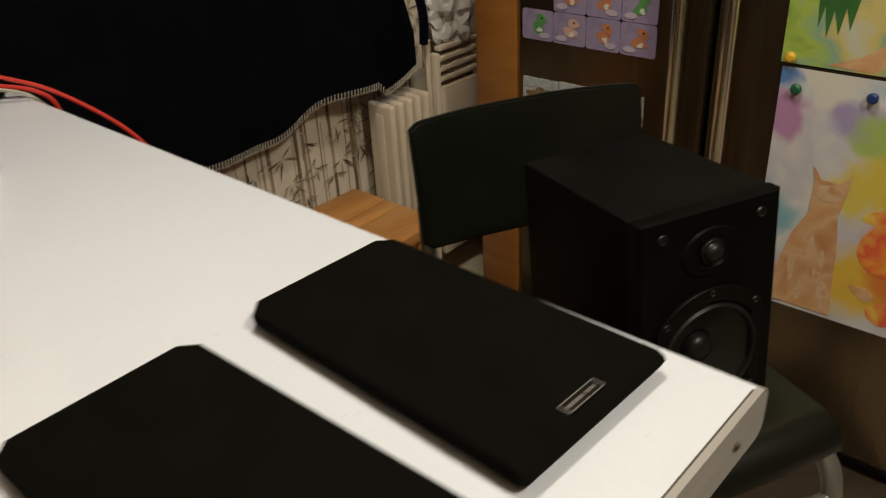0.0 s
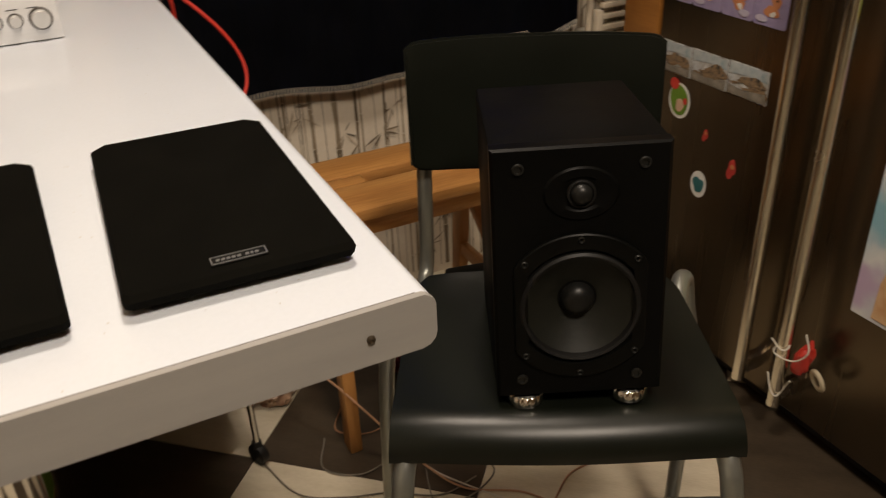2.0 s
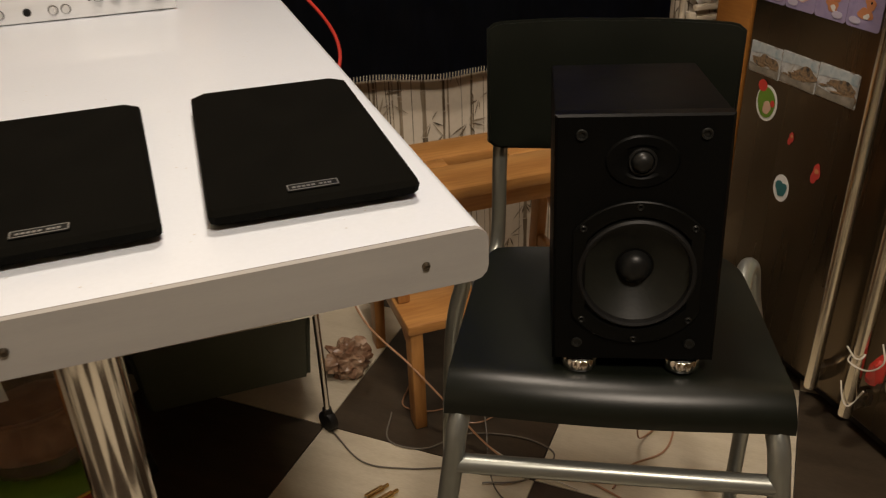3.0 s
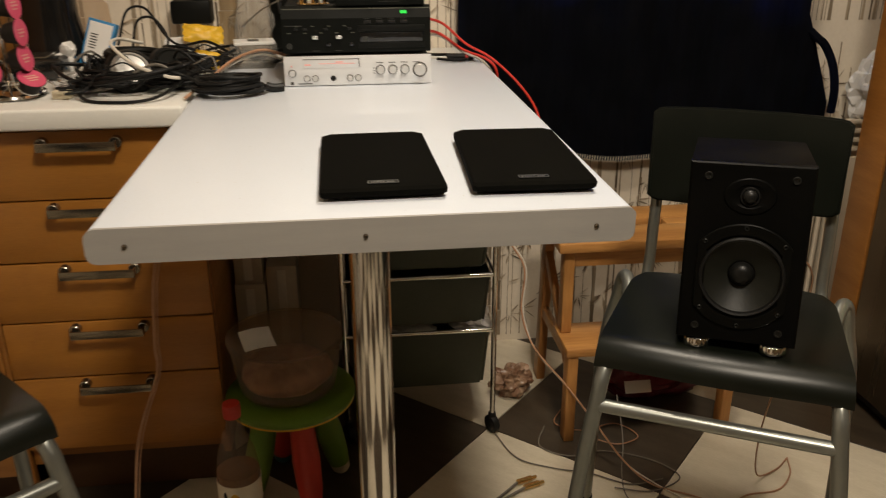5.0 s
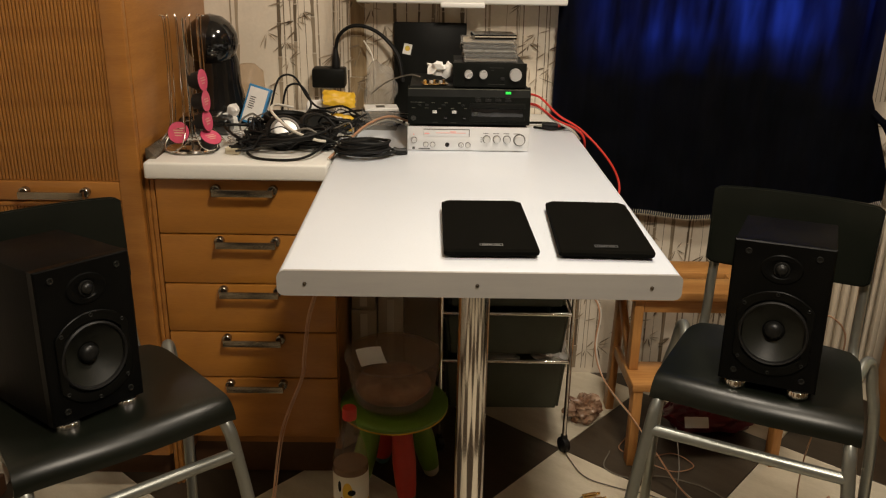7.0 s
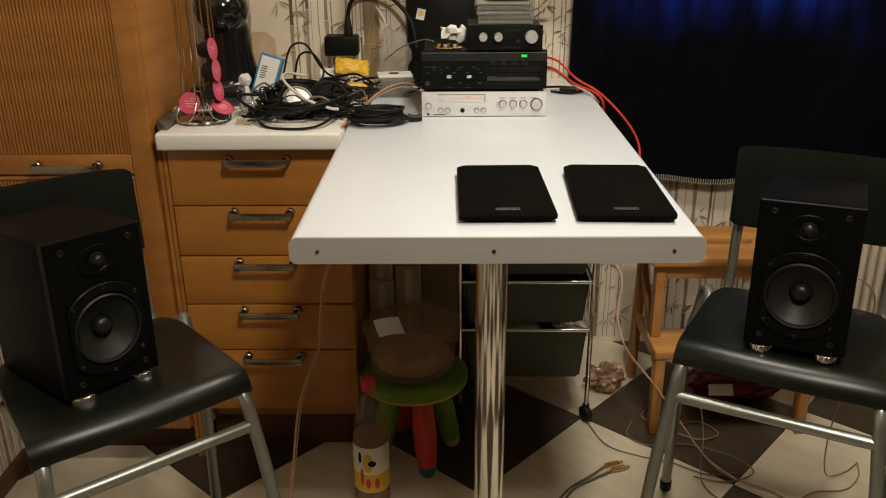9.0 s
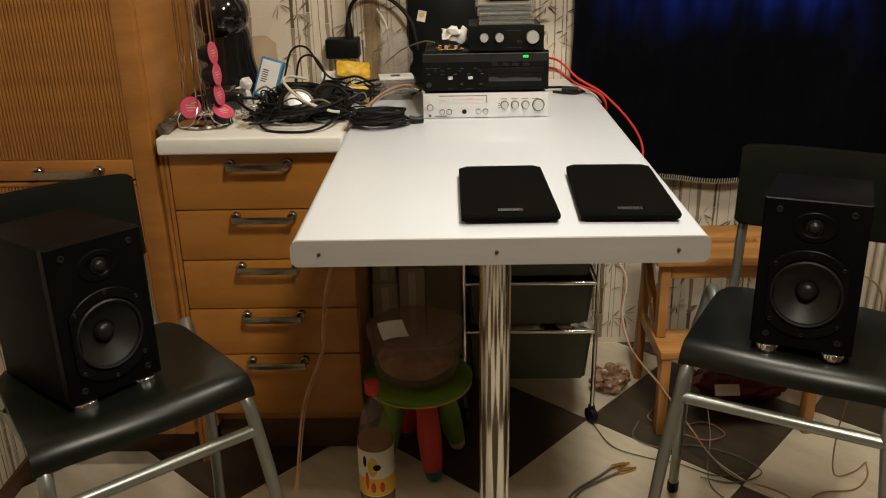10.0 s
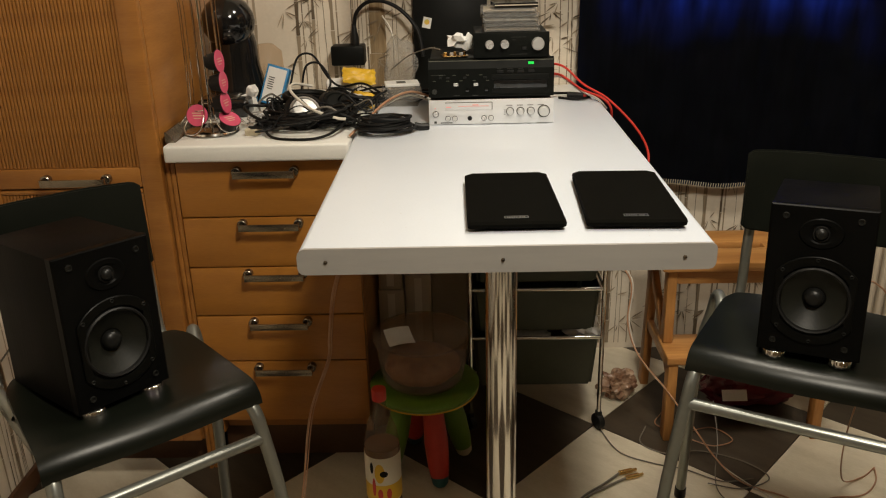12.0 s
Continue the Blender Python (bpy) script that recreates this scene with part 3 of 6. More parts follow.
for x in (-0.267, -0.004, 0.263):
    part("screw", lathe([(0, 0.0015), (0.0011, 0.0016), (0.0014, 0.0026), (0.0026, 0.0019), (0.0031, 0)], 14, Matrix.Translation((x, -0.0015, 0.860)) @ pose(0, 0, 0, 90)), M_SCREW, edge, "small brass screw", world=True)
part("leg", lathe([(0, 0.004), (0.045, 0.004), (0.047, 0.010), (0.0285, 0.016), (0.0285, 0.825), (0.045, 0.826), (0.045, 0.84), (0, 0.84)], 40, pose(0.004, 0.21, 0)), M_CHROME, table, "mirror chrome leg", world=True)
_rng = random.Random(9)
bm = bmesh.new()
for i in range(170):
    x, y, r = _rng.uniform(-0.29, 0.29), _rng.uniform(0.01, 0.75), _rng.uniform(0.0004, 0.0011)
    a = _rng.uniform(0, 3)
    bm.faces.new([bm.verts.new((x + r * s * math.cos(a + k * 1.57), y + r * math.sin(a + k * 1.57), TZ + 0.0003)) for k, s in ((0, 1), (1, 1.6), (2, 1), (3, 0.7))])
tagged(part("fleck", bm, M_SPECK, table, "faint grey flecks", world=True, smooth=0), kind="stuff")


# ---- loudspeaker grilles lying on the table ----
def grille(m):
    g = thing("speaker_grille", "black cloth loudspeaker grille lying face up on the white table", "speaker grille", m, "speaker grilles")
    w, l, c = 0.0745, 0.1375, 0.012
    top = [(-w + c, l), (w - c, l), (w, l - c), (w, -l + 0.004), (w - 0.004, -l), (-w + 0.004, -l), (-w, -l + 0.004), (-w, l - c)]
    bm = bmesh.new()
    layers = [(0.965, 0.965, 0.003, 0.004), (0.992, 0.990, 0.006, 0.002), (1.0, 1.0, 0.013, 0.0), (0.985, 0.990, 0.0165, 0.003), (0.955, 0.960, 0.018, 0.010)]
    rings = [[bm.verts.new((x * sx * (1.014 - 0.012 * y / l), (y * sy + (dy if y < 0 else 0)), z)) for x, y in top] for sx, sy, z, dy in layers]
    for a, b in zip(rings, rings[1:]):
        for i in range(8):
            bm.faces.new((a[i], a[(i + 1) % 8], b[(i + 1) % 8], b[i]))
    bm.faces.new(rings[0]), bm.faces.new(rings[-1])
    bmesh.ops.bevel(bm, geom=[e for e in bm.edges if e.calc_face_angle(0) > 0.2], offset=0.0012, segments=2, affect="EDGES")
    part("cloth_frame", bm, M_CLOTH_BLACK, g, smooth=25)
    for sx in (-1, 1):
        for sy in (-1, 1):
            part("peg", rod((sx * 0.058, sy * 0.118, 0.0), (sx * 0.058, sy * 0.118, 0.006), 0.004, 12), M_RUBBER, g)
    y0 = -l + 0.0175
    b = part("badge", box(-0.019, 0.019, y0 - 0.0055, y0 + 0.0055, 0.0178, 0.0190, 0.0004), M_BLACK_CASE, g, "small badge with a silver rim")
    rim = merge(box(-0.0185, 0.0185, y0 + 0.0042, y0 + 0.005, 0.0189, 0.0194, 0), box(-0.0185, 0.0185, y0 - 0.005, y0 - 0.0042, 0.0189, 0.0194, 0), box(-0.0185, -0.0177, y0 - 0.005, y0 + 0.005, 0.0189, 0.0194, 0), box(0.0177, 0.0185, y0 - 0.005, y0 + 0.005, 0.0189, 0.0194, 0))
    part("rim", rim, M_BADGE, b)
    bars = [(-0.015, -0.0125), (-0.0115, -0.009), (-0.008, -0.0055), (-0.0045, -0.002), (-0.001, 0.0015), (0.0045, 0.007), (0.008, 0.0098), (0.0108, 0.0134)]
    part("lettering_bars", merge(*[box(p, q, y0 - 0.0014, y0 + 0.0012, 0.0189, 0.0193, 0) for p, q in bars]), M_BADGE, b, "silver bars in place of lettering")
    return g


grille(pose(0.0190, 0.1965, TZ + 0.0004, 0, 0, 0.8))
grille(pose(0.2085, 0.1965, TZ + 0.0004, 0, 0, -1.9))


# ---- loudspeakers ----
def loudspeaker(m, label):
    s = thing("loudspeaker", label, "loudspeaker", m, "pair of loudspeakers")
    W, D, H, F = 0.0808, 0.2186, 0.258, 0.013
    FY = 0.0
    part("cabinet", box(-W, W, 0.0182, D, F, F + H, 0.003), M_BLACK_VINYL, s)
    zt, zw, RW = 0.2265, 0.1115, 0.0592
    # baffle: a plate with bevelled sides and a round opening for the woofer
    bm = bmesh.new()

    def loop(pts):
        vs = [bm.verts.new(p) for p in pts]
        return vs, [bm.edges.new((vs[k], vs[(k + 1) % len(vs)])) for k in range(len(vs))]
    rim = [(-W + 0.003, F + 0.002), (W - 0.003, F + 0.002), (W - 0.003, F + H - 0.002), (-W + 0.003, F + H - 0.002)]
    outer, e1 = loop([(x, FY, z) for x, z in rim])
    hole, e2 = loop([(RW * math.cos(2 * math.pi * k / 48), FY, zw + RW * math.sin(2 * math.pi * k / 48)) for k in range(48)])
    bmesh.ops.triangle_fill(bm, edges=e1 + e2, use_beauty=True)
    mid, _ = loop([(math.copysign(W, x), FY + 0.003, F if z < zw else F + H) for x, z in rim])
    back, _ = loop([(math.copysign(W, x), 0.0178, F if z < zw else F + H) for x, z in rim])
    for a, b in ((outer, mid), (mid, back)):
        for k in range(4):
            bm.faces.new((a[k], a[(k + 1) % 4], b[(k + 1) % 4], b[k]))
    part("baffle", bm, M_BAFFLE, s, smooth=20)
    face = Matrix.Translation((0, FY, 0)) @ pose(0, 0, 0, 90)

    def on(x, z):
        return Matrix.Translation((x, 0, z)) @ face
    tw = part("tweeter", moved(lathe([(0, 0.0005), (0.018, 0.0005), (0.021, 0.0024), (0.030, 0.0024), (0.032, 0)], 40), on(0, zt) @ Matrix.Diagonal((1.08, 0.80, 1, 1))), M_BAFFLE, s, "oval tweeter plate")
    part("dome", lathe([(0.0105, 0.001), (0.0100, 0.0040), (0.008, 0.0075), (0.0045, 0.0095), (0, 0.0102)], 28, on(0, zt)), M_DUST, tw, "soft black dome")
    part("dome_ring", lathe([(0.0103, 0.001), (0.0110, 0.0036), (0.0126, 0.0036), (0.0136, 0.001)], 32, on(0, zt)), M_RUBBER, tw)
    # woofer basket: a ring cut off straight at both sides
    def ring(r, lift):
        out = []
        for k in range(96):
            c, q = math.cos(2 * math.pi * k / 96), math.sin(2 * math.pi * k / 96)
            x = r * c
            lim = 0.0625 - (0.0770 - r)
            if r > 0.0625 and abs(x) > lim:
                x = math.copysign(lim, x)
            out.append((x, FY - lift, zw + r * q))
        return [bm.verts.new(p) for p in out]
    bm = bmesh.new()
    rings = [ring(r, l) for r, l in ((0.0770, 0.0001), (0.0768, 0.0030), (0.0755, 0.0040), (0.0640, 0.0040), (0.0612, 0.0034), (0.0592, -0.0012), (0.0540, -0.0014))]
    for a, b in zip(rings, rings[1:]):
        for k in range(96):
            bm.faces.new((a[k], a[(k + 1) % 96], b[(k + 1) % 96], b[k]))
    wf = part("woofer", bm, M_BASKET, s, "round woofer frame cut straight at the sides", smooth=30)
    part("surround", lathe([(0.0583, -0.0010), (0.0577, 0.0036), (0.0554, 0.0058), (0.0529, 0.0046), (0.0512, -0.0005)], 56, on(0, zw)), M_RUBBER, wf, "rubber surround")
    part("cone", lathe([(0.0516, 0.0000), (0.0464, -0.0035), (0.0348, -0.0105), (0.0243, -0.0160), (0.0137, -0.0205), (0.0, -0.0215)], 56, on(0, zw)), M_CONE, wf, "dark grey cone")
    part("dust_cap", lathe([(0.0169, -0.0190), (0.0162, -0.0135), (0.0127, -0.0085), (0.0065, -0.0058), (0.0, -0.0050)], 32, on(0, zw)), M_DUST, wf, "domed dust cap")
    for x, z in ((0, 0.0711), (0, -0.0711), (-0.0522, 0.0492), (0.0522, 0.0492), (-0.0522, -0.0492), (0.0522, -0.0492)):
        part("bolt", lathe([(0, 0.0034), (0.0012, 0.0034), (0.0016, 0.0044), (0.0026, 0.0058), (0.0033, 0.0050), (0.0036, 0.0038)], 14, on(x, zw + z)), M_SPEAKER_BOLT, wf)
    for x in (-0.056, 0.056):
        for z in (0.2523, 0.0335):
            part("grille_socket", lathe([(0, 0.0004), (0.0030, 0.0004), (0.0034, 0.0024), (0.0048, 0.0026), (0.0056, 0.0004)], 20, on(x, z)), M_SPEAKER_BOLT, s)
    for x in (-0.052, 0.052):
        for y in (0.012, D - 0.03):
            bm = lathe([(0, 0), (0.0160, 0), (0.0172, 0.0010), (0.0176, 0.003), (0.0176, F - 0.0015), (0.0165, F), (0, F)], 96)
            for v in bm.verts:
                if 0.0025 < v.co.z < F - 0.001:
                    k = 1 + 0.035 * math.cos(16 * math.atan2(v.co.y, v.co.x))
                    v.co.x, v.co.y = v.co.x * k, v.co.y * k
            part("foot", moved(bm, pose(x, y, 0)), M_CHROME, s, "fluted chrome foot", smooth=60)
    return s


# ---- chairs with a black seat on a silver frame ----
SZ = 0.613


def chair(m, label):
    c = thing("chair", label, "chair", m, "black chairs")

    def seat_f(u, v):
        half = 0.160 + 0.018 * (1 - v) ** 0.8
        s = 2 * u - 1
        x = half * s
        edge = abs(s) ** 5
        if v > 0.22:
            t = (v - 0.22) / 0.78
            y = -0.022 + 0.256 * t
            z = SZ - 0.0135 * math.sin(math.pi * t ** 1.5) ** 0.8 * (1 - s ** 4) + 0.002 * t
        else:
            a = (0.22 - v) / 0.22 * radians(98)
            y = -0.022 - 0.036 * math.sin(a)
            z = SZ - 0.034 * (1 - math.cos(a))
        if v > 0.85:
            x *= 1 - 0.10 * ((v - 0.85) / 0.15) ** 2
        y -= 0.012 * (1 - s * s) * (1 - v)
        z -= 0.005 * edge
        return (x, y, z)
    part("seat", sheet(seat_f, 32, 34, 0.009), M_BLACK_PLASTIC, c, smooth=60)

    def back_f(u, v):
        s = 2 * u - 1
        h = 0.5 + (v - 0.5) * (1 - 0.10 * max(0, (abs(s) - 0.90) / 0.10) ** 2)
        x = -0.004 + 0.164 * s * (1 - 0.010 * (1 - v))
        z = 0.712 + 0.004 * abs(s) + 0.163 * h + 0.010 * (1 - s * s) * (v - 0.45)
        y = 0.342 + 0.020 * (1 - s * s) + 0.024 * (v - 0.5)
        return (x, y, z)
    bm = sheet(back_f, 36, 14, 0.012)
    bmesh.ops.bevel(bm, geom=[e for e in bm.edges if e.calc_face_angle(0) > 1.0], offset=0.003, segments=2, affect="EDGES")
    part("backrest", bm, M_BLACK_PLASTIC, c, smooth=50)
    for sx in (-1, 1):
        part("back_post", tube([(sx * 0.148, 0.362, 0.76), (sx * 0.150, 0.350, 0.68), (sx * 0.152, 0.342, 0.57), (sx * 0.158, 0.30, 0.545), (sx * 0.162, 0.20, 0.560), (sx * 0.158, 0.04, 0.574)], 0.0105, 14), M_STEEL_TUBE, c, "silver tube")
        leg = part("leg", tube([(sx * 0.150, 0.02, 0.580), (sx * 0.158, -0.030, 0.576), (sx * 0.163, -0.056, 0.558), (sx * 0.168, -0.068, 0.515), (sx * 0.186, -0.082, 0.36), (sx * 0.215, -0.100, 0.02)], 0.0116, 14), M_STEEL_TUBE, c, "silver front leg")
        part("rubber_foot", rod((sx * 0.2155, -0.1005, 0.0), (sx * 0.2142, -0.0995, 0.03), 0.0145, 14), M_RUBBER, leg)
        leg = part("leg", tube([(sx * 0.158, 0.165, 0.575), (sx * 0.172, 0.215, 0.600), (sx * 0.183, 0.234, 0.594), (sx * 0.192, 0.244, 0.55), (sx * 0.214, 0.262, 0.42), (sx * 0.238, 0.34, 0.02)], 0.0115, 14), M_STEEL_TUBE, c, "silver rear leg")
        part("rubber_foot", rod((sx * 0.2385, 0.343, 0.0), (sx * 0.2373, 0.338, 0.03), 0.0138, 14), M_RUBBER, leg)
    part("rail", rod((-0.166, -0.068, 0.511), (0.166, -0.068, 0.511), 0.0108, 16), M_STEEL_TUBE, c, "silver foot rail")
    part("under_bar", rod((-0.160, 0.16, 0.572), (0.160, 0.16, 0.572), 0.009, 12), M_STEEL_TUBE, c)
    return c


chair(pose(0.5150, 0.1465, 0, 0, 0, -27.4), "black plastic chair with silver legs beside the table")
chair(pose(-0.583, 0.0150, 0, 0, 0, 39.6), "black plastic chair with silver legs beside the drawers")
loudspeaker(pose(0.5155, 0.1168, 0.6150, 0, 0, -25.5) @ pose(0, 0, 0, -4.7) @ pose(0, 0, 0, 0, -1.2), "black bookshelf loudspeaker without grille standing on a chair")
loudspeaker(pose(-0.6150, 0.0300, 0.6030, 0, 0, 52.3) @ pose(0, 0, 0, -2.9) @ pose(0, 0, 0, 0, 2.0), "black bookshelf loudspeaker without grille on a chair by the drawers")


# ---- drawer unit and counter ----
def bar_handle(parent, x0, x1, y, z, drop=0.0):
    strap = merge(box(x0 + 0.002, x1 - 0.002, y - 0.0345, y - 0.0315, z - 0.0085, z + 0.0085, 0.0008),
                  box(x0 + 0.002, x0 + 0.005, y - 0.0312, y - 0.008, z - 0.0085, z + 0.0085, 0.0008),
                  box(x1 - 0.005, x1 - 0.002, y - 0.0312, y - 0.008, z - 0.0085, z + 0.0085, 0.0008))
    h = part("handle", strap, M_NICKEL, parent, "brushed nickel strap handle", world=True)
    for x in (x0 + 0.006, x1 - 0.006):
        part("boss", lathe([(0, 0.016), (0.0095, 0.016), (0.0112, 0.0145), (0.0112, 0.0)], 24, Matrix.Translation((x, y, z + 0.002)) @ pose(0, 0, 0, 90)), M_NICKEL, h, world=True)
    return h


drawers = thing("drawer_unit", "cherry wood drawer unit with five drawers and nickel handles", "drawer unit", pose(-0.50, 0.98, 0))
part("carcass", merge(box(-0.7185, -0.690, 0.7085, 1.33, 0.10, 0.834), box(-0.320, -0.304, 0.708, 1.33, 0.10, 0.834), box(-0.690, -0.320, 0.74, 1.33, 0.10, 0.834, 0)), M_OAK, drawers, world=True)
part("plinth", box(-0.704, -0.306, 0.755, 0.775, 0, 0.128), M_PLINTH, drawers, "dark recessed plinth", world=True)
for z0, z1 in ((0.7005, 0.832), (0.5745, 0.6975), (0.4465, 0.5715), (0.3205, 0.4435), (0.148, 0.3175)):
    d = part("drawer", box(-0.7170, -0.307, 0.690, 0.708, z0, z1, 0.0025), M_OAK_H, drawers, world=True)
    bar_handle(d, -0.582, -0.438, 0.690, z1 - (0.023 if z1 > 0.8 else 0.015))
tagged(solid("trim", merge(box(-0.7405, -0.7310, 0.690, 0.72, 0.0, 0.836), box(-0.7300, -0.7200, 0.694, 0.72, 0.0, 0.836)), M_OAK), "narrow cherry wood filler strips", "trim", kind="structure")

counter = thing("countertop", "white laminate worktop with clutter on it", "countertop", pose(-0.5, 0.98, 0.83))
part("worktop", box(-0.727, -0.3125, 0.652, 1.33, 0.841, TZ, 0.006, 3), M_COUNTER, counter, world=True)
part("worktop_end", box(-0.312, 0.28, 1.135, 1.33, 0.845, TZ - 0.002, 0.002), M_COUNTER, counter, world=True)
bm = prism([(0, 0), (0.022, 0), (0.020, 0.004), (0.004, 0.024), (0, 0.024)], 0, 0.64)
bm.transform(Matrix.Translation((-0.729, 1.325, TZ + 0.0005)) @ pose(0, 0, 0, 90))
part("upstand", bm, M_NICKEL, counter, "grey metal sealing strip", world=True)

# ---- tall cabinet ----
tall = thing("tall_cabinet", "tall cherry wood cabinet with reeded door panels", "cabinet", pose(-0.95, 0.98, 0))
part("body", box(-1.178, -0.7420, 0.694, 1.33, 0.09, 2.25, 0.002), M_OAK, tall, world=True)
part("plinth", box(-1.176, -0.744, 0.74, 0.76, 0, 0.09), M_PLINTH, tall, world=True)
for z0, z1, hz in ((0.782, 2.2, 0.803), (0.10, 0.778, None)):
    b0, b1 = (z0 + 0.046, z1 - 0.05) if hz else (z0 + 0.05, z1 - 0.010)
    rails = [box(-1.122, -0.791, 0.6705, 0.692, z0, b0, 0.003), box(-1.122, -0.791, 0.6705, 0.692, b1, z1, 0.003)]
    if hz:
        rails += [box(-0.791, -0.7425, 0.670, 0.692, 0.10, z1, 0.003), box(-1.176, -1.122, 0.670, 0.692, 0.10, z1, 0.003)]
    rails.append(box(-1.1225, -0.7905, 0.6782, 0.690, b0 - 0.0005, b1 + 0.0005, 0))
    d = part("door" if hz else "lower_door_panel", merge(*rails), M_OAK, tall, world=True)
    reed = part("reed", box(-1.1212, -1.1145, 0.6745, 0.6781, b0 + 0.001, b1 - 0.001, 0.0016, 2), M_OAK, d, world=True)
    for i in range(1, 41):
        r = new("reed", reed.data)
        r.parent = d
        r.matrix_basis = Matrix.Translation((0.00806 * i, 0, 0))
    if hz:
        bar_handle(d, -1.012, -0.862, 0.670, hz)

# ---- fridge ----
FX = 1.262
fridge = thing("fridge", "brown steel side-by-side fridge with magnets and paintings", "fridge", pose(1.6, 0.4, 0))
part("body", box(FX + 0.06, 1.95, -0.05, 0.915, 0.03, 1.80, 0.004), M_FRIDGE_DARK, fridge, world=True)
for y0, y1 in ((0.4935, 0.918), (-0.05, 0.4845)):
    part("door", box(FX, FX + 0.055, y0, y1, 0.045, 1.79, 0.010, 4), M_FRIDGE, fridge, world=True)
part("kick_grille", box(FX + 0.035, FX + 0.06, -0.05, 0.915, 0.004, 0.04), M_FRIDGE_DARK, fridge, world=True)
for y in (0.532, 0.438):
    h = part("handle", rod((FX - 0.047, y, 0.085), (FX - 0.047, y, 1.62), 0.0125, 20), M_HANDLE, fridge, "long round steel handle", world=True)
    for z in (0.118, 1.58):
        part("bracket", box(FX - 0.052, FX + 0.002, y - 0.011, y + 0.011, z - 0.018, z + 0.018, 0.004), M_HANDLE, h, world=True)
enclosure = thing("fridge_housing", "cherry wood housing round the fridge", "cabinet", pose(1.3, 0.91, 0))
part("board", box(FX + 0.002, 1.95, 0.926, 1.036, 0.0, 2.3, 0.003), M_OAK, enclosure, world=True)
part("top_board", box(FX + 0.002, 1.95, -0.07, 0.925, 1.83, 2.3, 0.003), M_OAK, enclosure, world=True)


# paintings and magnets on the fridge doors
def flat(name, y0, y1, z0, z1, lift, mat_, parent, label="", r=0.004):
    pts = [(p[0] + (y0 + y1) / 2, p[1] + (z0 + z1) / 2) for p in rounded(abs(y1 - y0), z1 - z0, r, 3)]
    bm = prism(pts, 0, 0.0012)
    bm.transform(Matrix(((0, 0, -1, FX - lift), (1, 0, 0, 0), (0, 1, 0, 0), (0, 0, 0, 1))))
    return part(name, bm, mat_, parent, label, world=True, smooth=0)


def blob(cy, cz, ry, rz, seed, n=26, rough_=0.12):
    rng = random.Random(seed)
    ph = [rng.uniform(0, 6.28) for _ in range(4)]
    pts = []
    for k in range(n):
        a = 2 * math.pi * k / n
        s = 1 + rough_ * (math.sin(2 * a + ph[0]) + 0.6 * math.sin(3 * a + ph[1]) + 0.4 * math.sin(5 * a + ph[2]))
        pts.append((cy + ry * s * math.cos(a), cz + rz * s * math.sin(a)))
    return pts


def patch(name, pts, lift, mat_, parent, label=""):
    bm = prism(pts, 0, 0.0006)
    bm.transform(Matrix(((0, 0, -1, FX - lift), (1, 0, 0, 0), (0, 1, 0, 0), (0, 0, 0, 1))))
    return part(name, bm, mat_, parent, label, world=True, smooth=0)


DY = 0.046
pic = thing("painting", "watercolour painting with warm orange and blue washes", "painting", pose(FX, 0.2, 0.57), "paintings on the fridge")
paper = flat("paper", 0.045, 0.358, 0.337, 0.792, 0.0005, M_WASH_B, pic, "paper washed in blue and violet", 0.001)
patch("warm_wash", blob(0.134, 0.50, 0.046, 0.052, 3, 30, 0.05), 0.0018, M_WASH_C, paper, "orange painted ball")
patch("fawn_shape", [(y + DY, z - 0.007) for y, z in [(0.272, 0.352), (0.270, 0.42), (0.250, 0.50), (0.228, 0.545), (0.226, 0.60), (0.232, 0.635), (0.215, 0.612), (0.185, 0.612), (0.166, 0.632), (0.170, 0.595), (0.178, 0.55), (0.170, 0.50), (0.165, 0.42), (0.160, 0.352)]], 0.0026, M_WASH_D, paper, "fawn painted shape")
M_WASH_F = watercolour("watercolour_pale_fur", [(0.54, 0.29, 0.12), (0.62, 0.44, 0.28), (0.52, 0.26, 0.10)], 40)
patch("pale_face", [(y + DY, z - 0.007) for y, z in blob(0.200, 0.590, 0.023, 0.016, 4, 24, 0.06)], 0.0031, M_WASH_F, paper, "pale painted face")
for k, (y, z, ry, rz) in enumerate(((0.194, 0.445, 0.008, 0.030), (0.242, 0.430, 0.006, 0.032), (0.180, 0.392, 0.008, 0.030), (0.214, 0.480, 0.006, 0.024), (0.222, 0.385, 0.006, 0.024))):
    patch("pale_stroke", [(q + DY, w - 0.007) for q, w in blob(y, z, ry, rz, 30 + k, 20, 0.2)], 0.0031, M_WASH_F, paper)
for k, (y, z, ry, rz, mt) in enumerate(((0.150, 0.560, 0.030, 0.018, M_WASH_C), (0.106, 0.380, 0.034, 0.030, M_WASH_C), (0.160, 0.410, 0.020, 0.012, M_WASH_D), (0.076, 0.470, 0.014, 0.030, M_WASH_C))):
    patch("warm_wash", blob(y, z, ry, rz, 50 + k, 26, 0.2), 0.0016 + 0.0001 * k, mt, paper)
PIN = [(0, 0.015), (0.006, 0.014), (0.0095, 0.010), (0.0085, 0.004), (0.005, 0.0015)]
for y, z, mt in ((0.328, 0.758, M_PIN_GREEN), (0.206, 0.764, M_BLUE_DARK)):
    part("pin", lathe(PIN, 16, Matrix.Translation((FX, y, z)) @ pose(0, 0, 0, 0, -90)), mt, pic, "round magnet pin", world=True)
pic = thing("painting", "watercolour painting of a green garden", "painting", pose(FX, 0.18, 1.0), "paintings on the fridge")
